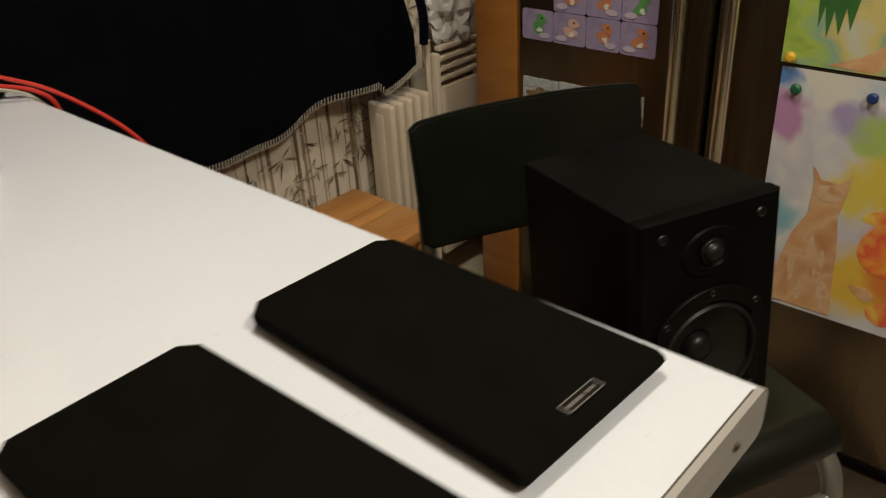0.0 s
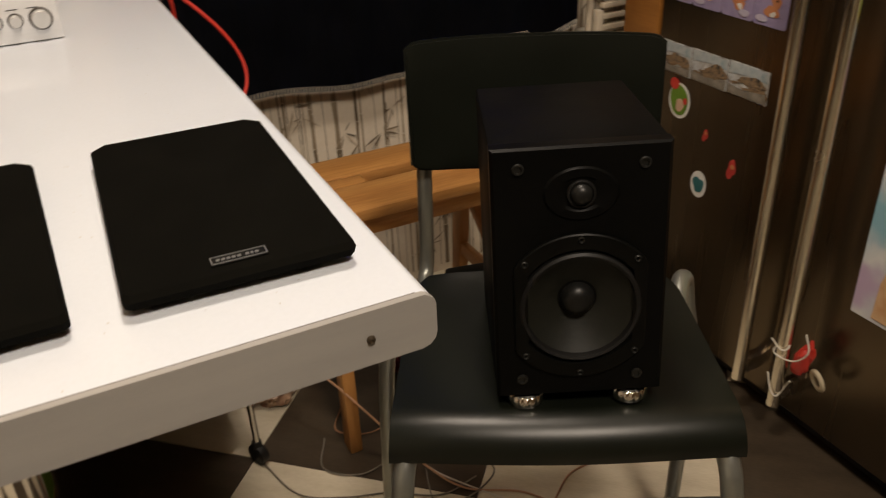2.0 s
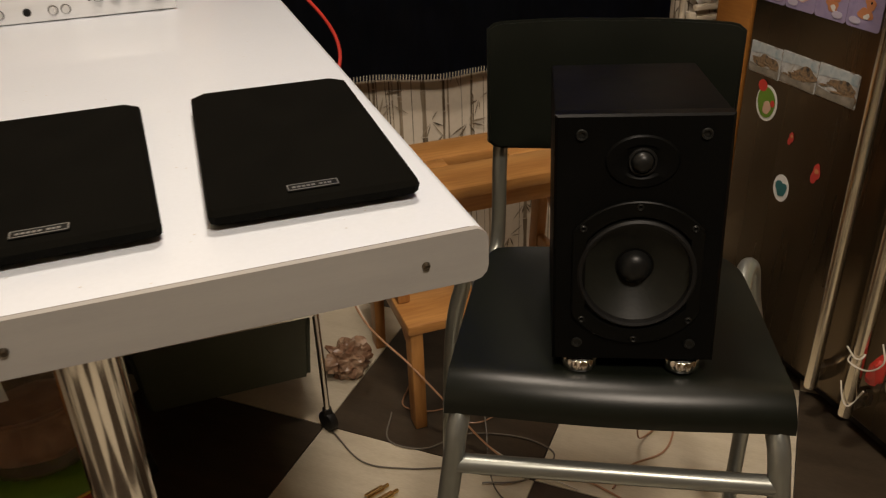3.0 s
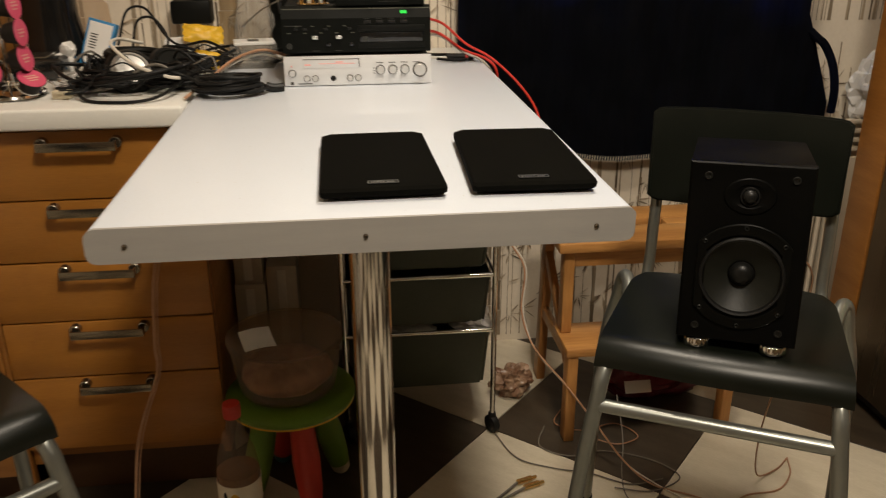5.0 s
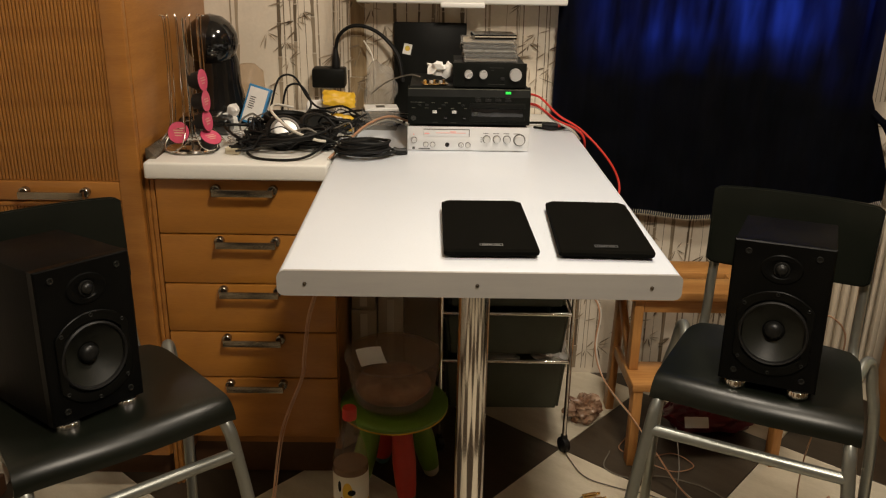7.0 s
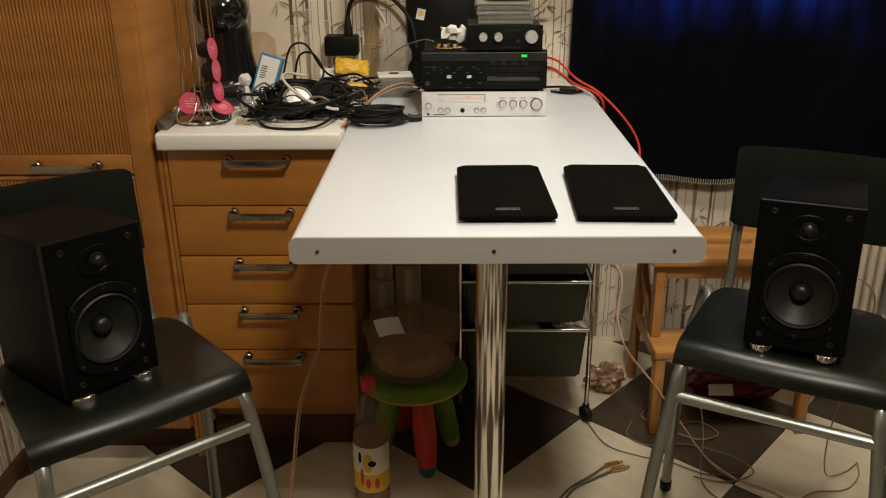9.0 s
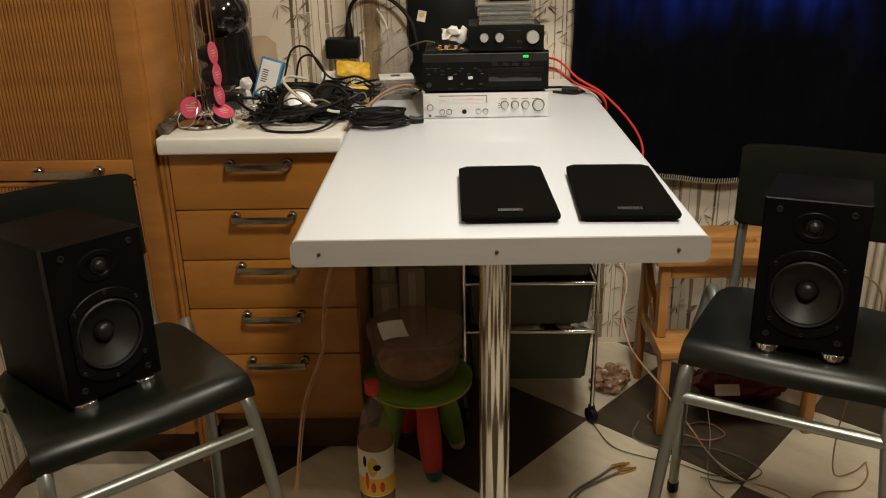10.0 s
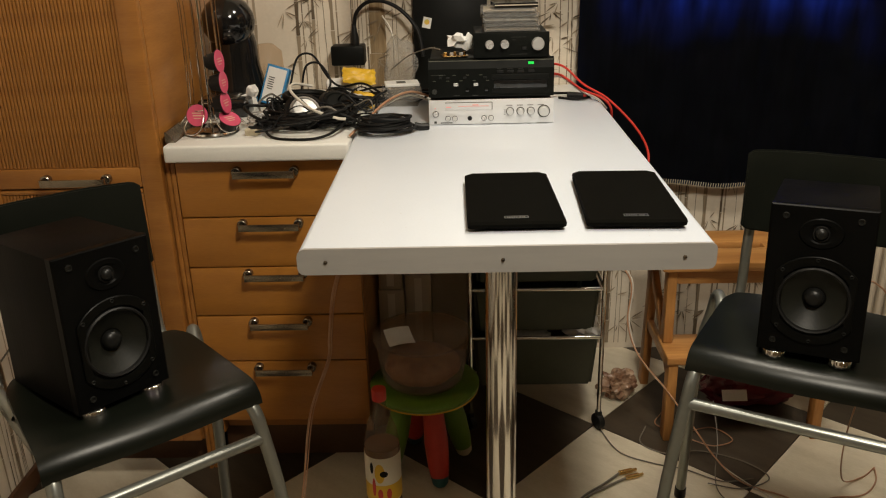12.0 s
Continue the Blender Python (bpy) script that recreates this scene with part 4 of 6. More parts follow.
paper = flat("paper", -0.02, 0.362, 0.799, 1.10, 0.0005, M_WASH_A, pic, "paper washed in greens", 0.001)
patch("brown_branch", [(y + DY, z - 0.006) for y, z in [(0.24, 0.81), (0.19, 0.83), (0.13, 0.875), (0.05, 0.92), (0.05, 0.88), (0.13, 0.835), (0.17, 0.808)]], 0.0018, M_WASH_D, paper, "brown painted branch")
patch("dark_fringe", [(y + DY, z - 0.006) for y, z in [(0.27, 0.93), (0.265, 0.87), (0.258, 0.905), (0.25, 0.855), (0.243, 0.90), (0.232, 0.86), (0.225, 0.905), (0.215, 0.87), (0.205, 0.93), (0.21, 1.0), (0.26, 1.0)]], 0.0022, material("dark_green_paint", (0.02, 0.10, 0.02), (0.04, 0.16, 0.03), 0.8), paper, "dark green strokes")
part("pin", lathe(PIN, 16, Matrix.Translation((FX, 0.345, 0.810)) @ pose(0, 0, 0, 0, -90)), M_YELLOW, pic, "yellow magnet pin", world=True)

M_SKY = watercolour("magnet_sky", [(0.22, 0.30, 0.34), (0.42, 0.46, 0.46), (0.30, 0.35, 0.37)], 40)
M_LAND = watercolour("magnet_land", [(0.03, 0.025, 0.02), (0.26, 0.17, 0.09), (0.08, 0.065, 0.05)], 110)
M_SHORE = watercolour("magnet_shore", [(0.14, 0.12, 0.09), (0.28, 0.25, 0.20)], 60)
M_BLOB = [material("magnet_tone", c, tuple(0.8 * q for q in c), 0.5, bump=0) for c in ((0.10, 0.32, 0.10), (0.70, 0.45, 0.32), (0.62, 0.25, 0.10), (0.70, 0.68, 0.64), (0.55, 0.05, 0.04))]
M_MAG_PINK = material("magnet_pink", (0.62, 0.42, 0.36), (0.50, 0.30, 0.24), 0.5, bump=0)
M_MAG_TAN = material("magnet_tan", (0.52, 0.22, 0.10), (0.42, 0.16, 0.07), 0.5, bump=0)
M_MAG_PLATE = material("magnet_plate", (0.50, 0.46, 0.56), (0.44, 0.40, 0.50), 0.5, bump=0)
for row, z in enumerate((0.765, 0.829, 0.893)):
    for i in range(4):
        y1 = 0.905 - 0.0775 * i
        if row and i == 0:
            continue
        mg = thing("fridge_magnet", "violet square fridge magnet with a small pale figure", "magnet", pose(FX, y1 - 0.035, z), "violet square magnets")
        t = flat("tile", y1 - 0.0762, y1, z, z + 0.0625, 0.0006, M_MAG_V, mg, r=0.006)
        tone = (M_BLOB[0], M_MAG_PINK, M_MAG_TAN, M_MAG_TAN)[(i + row) % 4]
        patch("figure", blob(y1 - 0.040, z + 0.026, 0.015, 0.011, row * 7 + i, 22, 0.16), 0.0019, tone, t)
        patch("figure_head", blob(y1 - 0.048, z + 0.044, 0.012, 0.010, 20 + row * 7 + i, 22, 0.14), 0.0022, tone, t)
        patch("figure_spot", blob(y1 - 0.044, z + 0.022, 0.006, 0.005, 60 + row * 7 + i, 16, 0.2), 0.0025, M_BLOB[3], t)
        patch("figure_eye", blob(y1 - 0.050, z + 0.046, 0.0020, 0.0024, 3, 12, 0.0), 0.0027, M_BLACK_CASE, t)
        patch("caption_bar", blob(y1 - (0.020 if i % 2 else 0.056), z + 0.012, 0.013, 0.006, 40 + row * 7 + i, 18, 0.05), 0.0028, M_MAG_PLATE, t)
for i, (y0, y1, z0, z1) in enumerate(((0.813, 0.904, 0.622, 0.684), (0.714, 0.811, 0.624, 0.686), (0.613, 0.712, 0.626, 0.688))):
    mg = thing("fridge_magnet", "photo fridge magnet of a pale landscape", "magnet", pose(FX, y0, z0), "photo magnets")
    t = flat("print", y0, y1, z0, z1, 0.0006, M_MAG_S, mg, r=0.002)
    w, h = y1 - y0, z1 - z0
    patch("sky", [(y0 + 0.002, z1 - 0.002), (y1 - 0.002, z1 - 0.002), (y1 - 0.002, z0 + 0.62 * h), (y0 + 0.5 * w, z0 + 0.70 * h), (y0 + 0.002, z0 + 0.66 * h)], 0.0019, M_SKY, t)
    patch("land", blob(y0 + (0.45, 0.35, 0.30)[i] * w, z0 + 0.45 * h, 0.33 * w, 0.24 * h, 60 + i, 26, 0.28), 0.0022, M_LAND, t)
    for k in range(5):
        patch("dark_stroke", blob(y0 + w * (0.18 + 0.16 * k), z0 + h * (0.30 + 0.09 * ((k * 2 + i) % 3)), 0.10 * w, 0.035 * h, 80 + 5 * i + k, 16, 0.25), 0.0029, M_LAND, t)
    patch("foreground", [(y0 + 0.002, z0 + 0.002), (y1 - 0.002, z0 + 0.002), (y1 - 0.002, z0 + 0.30 * h), (y0 + 0.6 * w, z0 + 0.22 * h), (y0 + 0.002, z0 + 0.34 * h)], 0.0025, M_SHORE, t)
mg = thing("fridge_magnet", "round green and white fridge magnet with red dots", "magnet", pose(FX, 0.836, 0.575))
t = patch("disc", blob(0.836, 0.570, 0.031, 0.037, 1, 30, 0.0), 0.0006, M_WHITE, mg)
patch("green_field", blob(0.836, 0.572, 0.026, 0.031, 2, 30, 0.03), 0.0019, M_GREEN, t)
patch("red_spot", blob(0.852, 0.603, 0.013, 0.012, 3, 20, 0.0), 0.0026, M_RED, t)
patch("fawn_spot", blob(0.832, 0.562, 0.012, 0.013, 5, 20, 0.1), 0.0026, M_BLOB[1], t)
patch("red_spot", blob(0.817, 0.574, 0.006, 0.007, 6, 16, 0.0), 0.0027, M_RED, t)
mg = thing("fridge_magnet", "oval white fridge magnet with a dark shape", "magnet", pose(FX, 0.754, 0.415))
t = patch("disc", blob(0.755, 0.415, 0.022, 0.029, 1, 30, 0.0), 0.0006, M_WHITE, mg)
patch("dark_shape", blob(0.754, 0.415, 0.013, 0.019, 8, 22, 0.2), 0.0019, M_TEAL, t)
for y, z, s in ((0.752, 0.523, 0.009), (0.672, 0.480, 0.014)):
    mg = thing("fridge_magnet", "small red insect-shaped fridge magnet", "magnet", pose(FX, y, z))
    patch("body", blob(y, z, s * 0.7, s * 1.5, 12, 20, 0.2), 0.001, M_BLOB[4], mg)
    patch("spot", blob(y - 0.003, z + 0.006, s * 0.35, s * 0.4, 13, 14, 0.1), 0.0024, M_BLOB[2], mg)
HY, HX = 0.438, FX - 0.047
toy = thing("hanging_toy", "small red toy tied with string to the fridge handle", "toy", pose(HX, HY - 0.03, 0.19))
bm = bmesh.new()
bmesh.ops.create_icosphere(bm, subdivisions=3, radius=1)
for v in bm.verts:
    k = 1 + 0.45 * noise.noise(v.co * 1.6 + Vector((4, 1, 2))) + 0.2 * noise.noise(v.co * 4)
    taper = 0.55 + 0.45 * max(0.0, min(1.0, 0.5 - 0.7 * v.co.z))
    v.co = Vector((HX + 0.012 + 0.013 * k * v.co.x, HY - 0.036 - 0.010 * v.co.z + 0.021 * k * taper * v.co.y, 0.214 + 0.040 * k * v.co.z))
part("red_body", bm, M_RED, toy, world=True, smooth=25)
part("wicker_ring", moved(lathe([(0.011, 0), (0.015, 0.0045), (0.021, 0.003), (0.0225, 0), (0.020, -0.0035), (0.014, -0.004), (0.011, 0)], 22), Matrix.Translation((HX + 0.016, HY - 0.070, 0.186)) @ pose(0, 0, 0, 18, 76)), M_BRISTLE, toy, "pale wicker ring", world=True)
part("string", tube([(HX - 0.013, HY + 0.02, 0.235), (HX - 0.0145, HY - 0.005, 0.225), (HX - 0.006, HY - 0.014, 0.232), (HX + 0.012, HY + 0.004, 0.24), (HX - 0.012, HY + 0.012, 0.21), (HX - 0.010, HY - 0.03, 0.213), (HX - 0.005, HY - 0.055, 0.245), (HX, HY - 0.04, 0.275)], 0.0016, 6), M_CABLE_W, toy, world=True)
part("string", tube([(HX - 0.013, HY + 0.015, 0.16), (HX - 0.016, HY, 0.13), (HX - 0.012, HY - 0.012, 0.12), (HX + 0.008, HY - 0.012, 0.135), (HX - 0.005, HY - 0.03, 0.165)], 0.0016, 6), M_CABLE_W, toy, world=True)


# ---- wooden step stool ----
stool = thing("step_stool", "solid wood two-step stool standing by the wall", "step stool", pose(0.68, 0.95, 0))
SX0, SX1, SY0, SY1 = 0.452, 0.912, 0.842, 1.090


def plank(x0, x1, y0, y1, z0, z1):
    return box(x0, x1, y0, y1, z0, z1, 0.004, 2)


# top with a hand slot: two long boards and two short ends round the opening
part("top_board", plank(SX0, SX1, SY0, SY0 + 0.112, 0.476, 0.500), M_PINE, stool, world=True)
part("top_board", plank(SX0, SX1, SY1 - 0.096, SY1, 0.476, 0.500), M_PINE, stool, world=True)
part("top_board", plank(SX0, SX0 + 0.165, SY0 + 0.1125, SY1 - 0.0965, 0.476, 0.4995), M_PINE, stool, world=True)
part("top_board", plank(SX1 - 0.165, SX1, SY0 + 0.1125, SY1 - 0.0965, 0.476, 0.4995), M_PINE, stool, world=True)
part("step_board", plank(0.466, 0.900, 0.785, 0.925, 0.236, 0.258), M_PINE, stool, world=True)
for x in (0.472, 0.868):
    part("leg", moved(plank(x, x + 0.026, -0.020, 0.020, 0.0, 0.236), pose(0, 0.812, 0)), M_PINE_V, stool, world=True)
    part("leg", plank(x, x + 0.026, 0.868, 0.906, 0.259, 0.476), M_PINE_V, stool, world=True)
    bm = plank(x + 0.001, x + 0.025, -0.020, 0.020, 0.0, 0.480)
    bm.transform(Matrix.Translation((0, 1.115, 0)) @ pose(0, 0, 0, 5.5))
    part("leg", bm, M_PINE_V, stool, world=True)
    bm = plank(x + 0.003, x + 0.022, -0.014, 0.014, 0.0, 0.36)
    bm.transform(Matrix.Translation((0, 0.835, 0.195)) @ pose(0, 0, 0, -50))
    part("brace", bm, M_PINE_V, stool, world=True)
    part("side_rail", plank(x + 0.004, x + 0.022, 0.83, 1.10, 0.200, 0.232), M_PINE, stool, world=True)
part("front_rail", plank(0.498, 0.868, 0.872, 0.890, 0.430, 0.472), M_PINE, stool, world=True)
part("back_rail", plank(0.498, 0.868, 1.066, 1.082, 0.430, 0.472), M_PINE, stool, world=True)

brush = thing("shoe_brush", "wooden brush with pale bristles on the stool's lower step", "brush", pose(0.80, 0.86, 0.26))
part("back", moved(box(-0.065, 0.065, -0.022, 0.022, 0.020, 0.040, 0.010, 3), pose(0, 0, 0, 0, 0, -12)), M_BLACK_CASE, brush)
part("bristles", moved(box(-0.060, 0.060, -0.020, 0.020, 0.0, 0.021, 0.004, 1), pose(0, 0, 0, 0, 0, -12)), M_BRISTLE, brush, "pale bristles")

# ---- radiator under the window ----
radiator = thing("radiator", "cream painted radiator with vertical ribs below the window", "radiator", pose(1.3, 1.25, 0.1))
for i in range(5):
    part("rib", box(1.150 + 0.030 * i, 1.170 + 0.030 * i, 1.205, 1.290, 0.12, 0.585, 0.009, 3), M_RADIATOR, radiator, world=True)
part("core", box(1.148, 1.294, 1.235, 1.265, 0.14, 0.56, 0.004), M_RADIATOR, radiator, world=True)
part("end_cover", merge(box(1.335, 1.52, 1.250, 1.320, 0.10, 0.600, 0.003), box(1.335, 1.352, 1.225, 1.251, 0.10, 0.66, 0.003), box(1.504, 1.52, 1.225, 1.251, 0.10, 0.66, 0.003), *[box(1.353, 1.503, 1.228, 1.246, 0.585 + 0.026 * k, 0.597 + 0.026 * k, 0.002) for k in range(4)], box(1.353, 1.503, 1.226, 1.249, 0.10, 0.570, 0.003)), M_RADIATOR, radiator, "slotted cream cover", world=True)
part("pipe", rod((1.316, 1.235, 0.02), (1.316, 1.235, 0.70), 0.008, 14), M_RADIATOR, radiator, "painted pipe", world=True)


def crumple(center, size, seed, rough_=0.35, sub=3, squash=1.0):
    """A crumpled lump of film, tissue or bag."""
    bm = bmesh.new()
    bmesh.ops.create_icosphere(bm, subdivisions=sub, radius=1.0)
    off = Vector((seed * 3.1, seed * 1.7, seed * 0.9))
    for v in bm.verts:
        n = noise.noise(v.co * 1.7 + off) + 0.6 * noise.noise(v.co * 4.3 + off) + 0.3 * abs(noise.noise(v.co * 9 + off))
        v.co *= 1 + rough_ * n
        v.co = Vector((center[0] + v.co.x * size[0], center[1] + v.co.y * size[1], max(center[2] - size[2] * squash, center[2] + v.co.z * size[2])))
    return bm


bag = thing("plastic_bag", "crumpled clear plastic bag on top of the radiator", "plastic bag", pose(1.43, 1.26, 0.66))
part("film", crumple((1.43, 1.255, 0.745), (0.062, 0.05, 0.085), 2, 0.4, 4), M_FOIL, bag, world=True, smooth=20)

# ---- trolley with grey bins ----
trolley = thing("bin_trolley", "chrome trolley on casters with grey plastic bins under the table", "trolley", pose(0.13, 1.0, 0))
TX0, TX1, TY0, TY1 = -0.047, 0.307, 0.862, 1.16
for x in (TX0, TX1):
    for y in (TY0, TY1):
        p = part("post", rod((x, y, 0.050), (x, y, 0.60), 0.0065, 14), M_CHROME, trolley, "chrome post", world=True)
        w = part("caster", moved(lathe([(0, -0.011), (0.014, -0.011), (0.022, -0.008), (0.0235, 0), (0.022, 0.008), (0.014, 0.011), (0, 0.011)], 22), Matrix.Translation((x, y, 0.0235)) @ pose(0, 0, 0, 0, 90, 25)), M_RUBBER, trolley, "black caster", world=True)
        part("fork", box(x - 0.009, x + 0.009, y - 0.009, y + 0.009, 0.036, 0.056, 0.004), M_RUBBER, w, world=True)
for z in (0.284, 0.426, 0.575):
    for y in (TY0, TY1):
        part("rail", rod((TX0, y, z), (TX1, y, z), 0.0055, 12), M_CHROME, trolley, world=True)
    for x in (TX0, TX1):
        part("rail", rod((x, TY0, z), (x, TY1, z), 0.0045, 10), M_CHROME, trolley, world=True)


def bin_box(x0, x1, y0, y1, z0, z1):
    t = 0.012
    bm = bmesh.new()
    lo = [bm.verts.new(p) for p in ((x0 + t, y0 + t, z0), (x1 - t, y0 + t, z0), (x1 - t, y1 - t, z0), (x0 + t, y1 - t, z0))]
    hi = [bm.verts.new(p) for p in ((x0, y0, z1), (x1, y0, z1), (x1, y1, z1), (x0, y1, z1))]
    inn = [bm.verts.new(p) for p in ((x0 + 0.004, y0 + 0.004, z1), (x1 - 0.004, y0 + 0.004, z1), (x1 - 0.004, y1 - 0.004, z1), (x0 + 0.004, y1 - 0.004, z1))]
    bot = [bm.verts.new((v.co.x * 1.0, v.co.y, z0 + 0.004)) for v in lo]
    bm.faces.new(lo), bm.faces.new(bot)
    for a, b in ((lo, hi), (hi, inn), (inn, bot)):
        for k in range(4):
            bm.faces.new((a[k], a[(k + 1) % 4], b[(k + 1) % 4], b[k]))
    bmesh.ops.bevel(bm, geom=[e for e in bm.edges if abs(e.verts[0].co.z - e.verts[1].co.z) > 0.02], offset=0.010, segments=3, affect="EDGES")
    return bm


for z0, z1 in ((0.132, 0.281), (0.300, 0.423), (0.442, 0.571)):
    part("bin", bin_box(TX0 + 0.008, TX1 - 0.008, TY0 + 0.004, TY1 - 0.01, z0, z1), M_GREY_PLASTIC, trolley, "grey plastic bin", world=True)
tissue = thing("packing_film", "crumpled white film lying in a trolley bin", "packing film", pose(0.27, 0.93, 0.27))
part("film", merge(crumple((0.262, 0.925, 0.283), (0.045, 0.05, 0.022), 5, 0.5), crumple((0.120, 0.915, 0.272), (0.05, 0.04, 0.012), 6, 0.5)), M_FOIL, tissue, world=True, smooth=20)

# ---- children's stool with a bowl, bottle and boxes under the table ----
kid = thing("childs_stool", "green plastic child's stool with red and green legs", "stool", pose(-0.165, 0.705, 0))
part("seat", lathe([(0, 0.226), (0.10, 0.226), (0.128, 0.230), (0.137, 0.238), (0.138, 0.246), (0.130, 0.252), (0.10, 0.254), (0, 0.252)], 44), M_GREEN, kid)
part("under_rim", lathe([(0.128, 0.2285), (0.1365, 0.236), (0.136, 0.2315), (0.126, 0.2255)], 44), M_YELLOW, kid, "yellow rim")
for ang, mt in ((-70, M_RED), (22, M_GREEN), (112, M_RED), (205, M_GREEN)):
    a = radians(ang)
    top, bot = Vector((0.055 * math.cos(a), 0.055 * math.sin(a), 0.226)), Vector((0.108 * math.cos(a), 0.108 * math.sin(a), 0.0))
    d = top - bot
    m = Matrix.Translation(bot) @ d.to_track_quat("Z", "Y").to_matrix().to_4x4()
    leg = part("leg", lathe([(0.023, 0.030), (0.027, 0.06), (0.030, 0.12), (0.026, 0.20), (0.022, d.length), (0, d.length)], 24, m), mt, kid, "red leg" if mt is M_RED else "green leg")
    part("foot", lathe([(0, 0.004), (0.014, 0.004), (0.020, 0.012), (0.0232, 0.031)], 24, m), M_TEAL if mt is M_RED else M_BRISTLE, leg, "teal foot cap" if mt is M_RED else "tan foot cap")
bowl = thing("plastic_bowl", "frosted plastic bowl with contents standing on the child's stool", "bowl", pose(-0.168, 0.705, 0.254))
bm = lathe([(0, 0.001), (0.085, 0.001), (0.098, 0.010), (0.108, 0.06), (0.113, 0.105), (0.118, 0.118), (0.122, 0.120), (0.122, 0.126), (0.112, 0.126), (0.1085, 0.106), (0.103, 0.06), (0.093, 0.012), (0.080, 0.005), (0, 0.005)], 72)
for v in bm.verts:
    r = math.hypot(v.co.x, v.co.y)
    if r > 0.095 and v.co.z < 0.11:
        s = 1 + 0.016 * math.cos(36 * math.atan2(v.co.y, v.co.x))
        v.co.x *= s
        v.co.y *= s
part("shell", bm, M_BOWL, bowl, smooth=40)
part("contents", crumple((0, 0, 0.044), (0.0950, 0.0950, 0.039), 8, 0.05, 4), M_FOOD, bowl, "pinkish contents")
part("lid", lathe([(0, 0.129), (0.10, 0.129), (0.1225, 0.1265), (0.1235, 0.131), (0.10, 0.134), (0, 0.133)], 48), M_BOWL, bowl, "translucent lid")
note = thing("paper_note", "white paper note lying on the bowl's lid", "paper", pose(-0.22, 0.66, 0.389))
part("sheet", moved(sheet(lambda u, v: (-0.032 + 0.064 * u, -0.032 + 0.064 * v, 0.002 + 0.014 * v * v + 0.003 * math.sin(3 * u)), 8, 8, 0.0006), pose(0, 0, 0, 0, 0, 18)), M_TISSUE, note)

bottle = thing("drink_bottle", "plastic bottle of amber drink with a red cap on the floor", "bottle", pose(-0.259, 0.500, 0))
part("body", lathe([(0, 0.004), (0.030, 0.004), (0.040, 0.010), (0.0425, 0.030), (0.0415, 0.05), (0.0415, 0.14), (0.0425, 0.165), (0.036, 0.205), (0.022, 0.240), (0.0145, 0.258), (0.0145, 0.272), (0.0135, 0.272)], 36), M_BOTTLE, bottle, "clear plastic body")
part("drink", lathe([(0, 0.006), (0.029, 0.006), (0.039, 0.012), (0.0405, 0.05), (0.0405, 0.14), (0.0410, 0.163), (0.040, 0.172), (0, 0.172)], 36), M_DRINK, bottle, "amber drink")
part("cap", lathe([(0, 0.2725), (0.0165, 0.2725), (0.0170, 0.276), (0.0170, 0.293), (0.0155, 0.296), (0, 0.296)], 28), M_RED, bottle, "red screw cap")
lab = part("label", lathe([(0.0418, 0.036), (0.0424, 0.0365), (0.0424, 0.140), (0.0418, 0.1405)], 36), M_LABEL_Y, bottle, "yellow and white paper label")
for a0, a1, z0, z1, mt in ((-180, 0, 0.038, 0.078, M_YELLOW), (-112, -80, 0.084, 0.128, M_YELLOW), (-122, -110, 0.052, 0.094, M_RED), (-104, -88, 0.046, 0.070, M_RED), (-76, -60, 0.046, 0.070, M_RED), (-95, -70, 0.098, 0.112, M_BLACK_CASE), (-128, -116, 0.104, 0.130, M_BLACK_CASE)):
    rr = 0.0427 if mt is M_YELLOW else 0.0431
    part("printed_patch", sheet(lambda u, v: (rr * math.cos(radians(a0 + (a1 - a0) * u)), rr * math.sin(radians(a0 + (a1 - a0) * u)), z0 + (z1 - z0) * (v if a1 - a0 > 90 else 0.5 + (v - 0.5) * math.sqrt(max(0.08, 1 - (2 * u - 1) ** 2)))), 14, 2, 0.0003), mt, lab)

for ob in bottle.children_recursive:
    ob.data.transform(Matrix.Diagonal((1, 1, 1.18, 1)))
for ob in (lab, *lab.children):
    ob.data.transform(Matrix.Translation((0, 0, 0.022)))

for i, (x0, x1, y0, y1, z0, z1) in enumerate(((-0.295, -0.225, 0.93, 1.05, 0.0, 0.20), (-0.222, -0.150, 0.94, 1.05, 0.0, 0.215), (-0.295, -0.226, 0.93, 1.04, 0.2004, 0.40), (-0.222, -0.152, 0.94, 1.04, 0.2154, 0.44), (-0.293, -0.23, 0.935, 1.03, 0.4004, 0.50))):
    c = thing("carton", "small plain carton stacked under the table", "carton", pose((x0 + x1) / 2, (y0 + y1) / 2, z0), "stacked cartons")
    part("body", box(x0, x1, y0, y1, z0, z1, 0.002), M_CARD, c, world=True)
    part("tape", box((x0 + x1) / 2 - 0.010, (x0 + x1) / 2 + 0.010, y0 - 0.0006, y0 + 0.001, z0 + 0.01, z1 - 0.01, 0), M_CABLE_W, c, world=True)

maroon = thing("snack_bag", "maroon plastic bag with white label under the stool", "bag", pose(0.76, 1.02, 0))
part("film", crumple((0.76, 1.0, 0.048), (0.135, 0.07, 0.05), 3, 0.2, 4), M_MAROON, maroon, world=True, smooth=30)
part("label", moved(box(-0.035, 0.035, -0.001, 0.001, -0.016, 0.016, 0.0005, 1), Matrix.Translation((0.70, 0.922, 0.062)) @ pose(0, 0, 0, -35)), M_WHITE, maroon, "white label", world=True)
wrapper = thing("food_wrapper", "brown and white food wrapper on the floor beside the trolley", "wrapper", pose(0.40, 1.03, 0))
part("film", crumple((0.392, 1.03, 0.040), (0.046, 0.036, 0.040), 4, 0.6, 4), M_WRAP, wrapper, world=True, smooth=0)


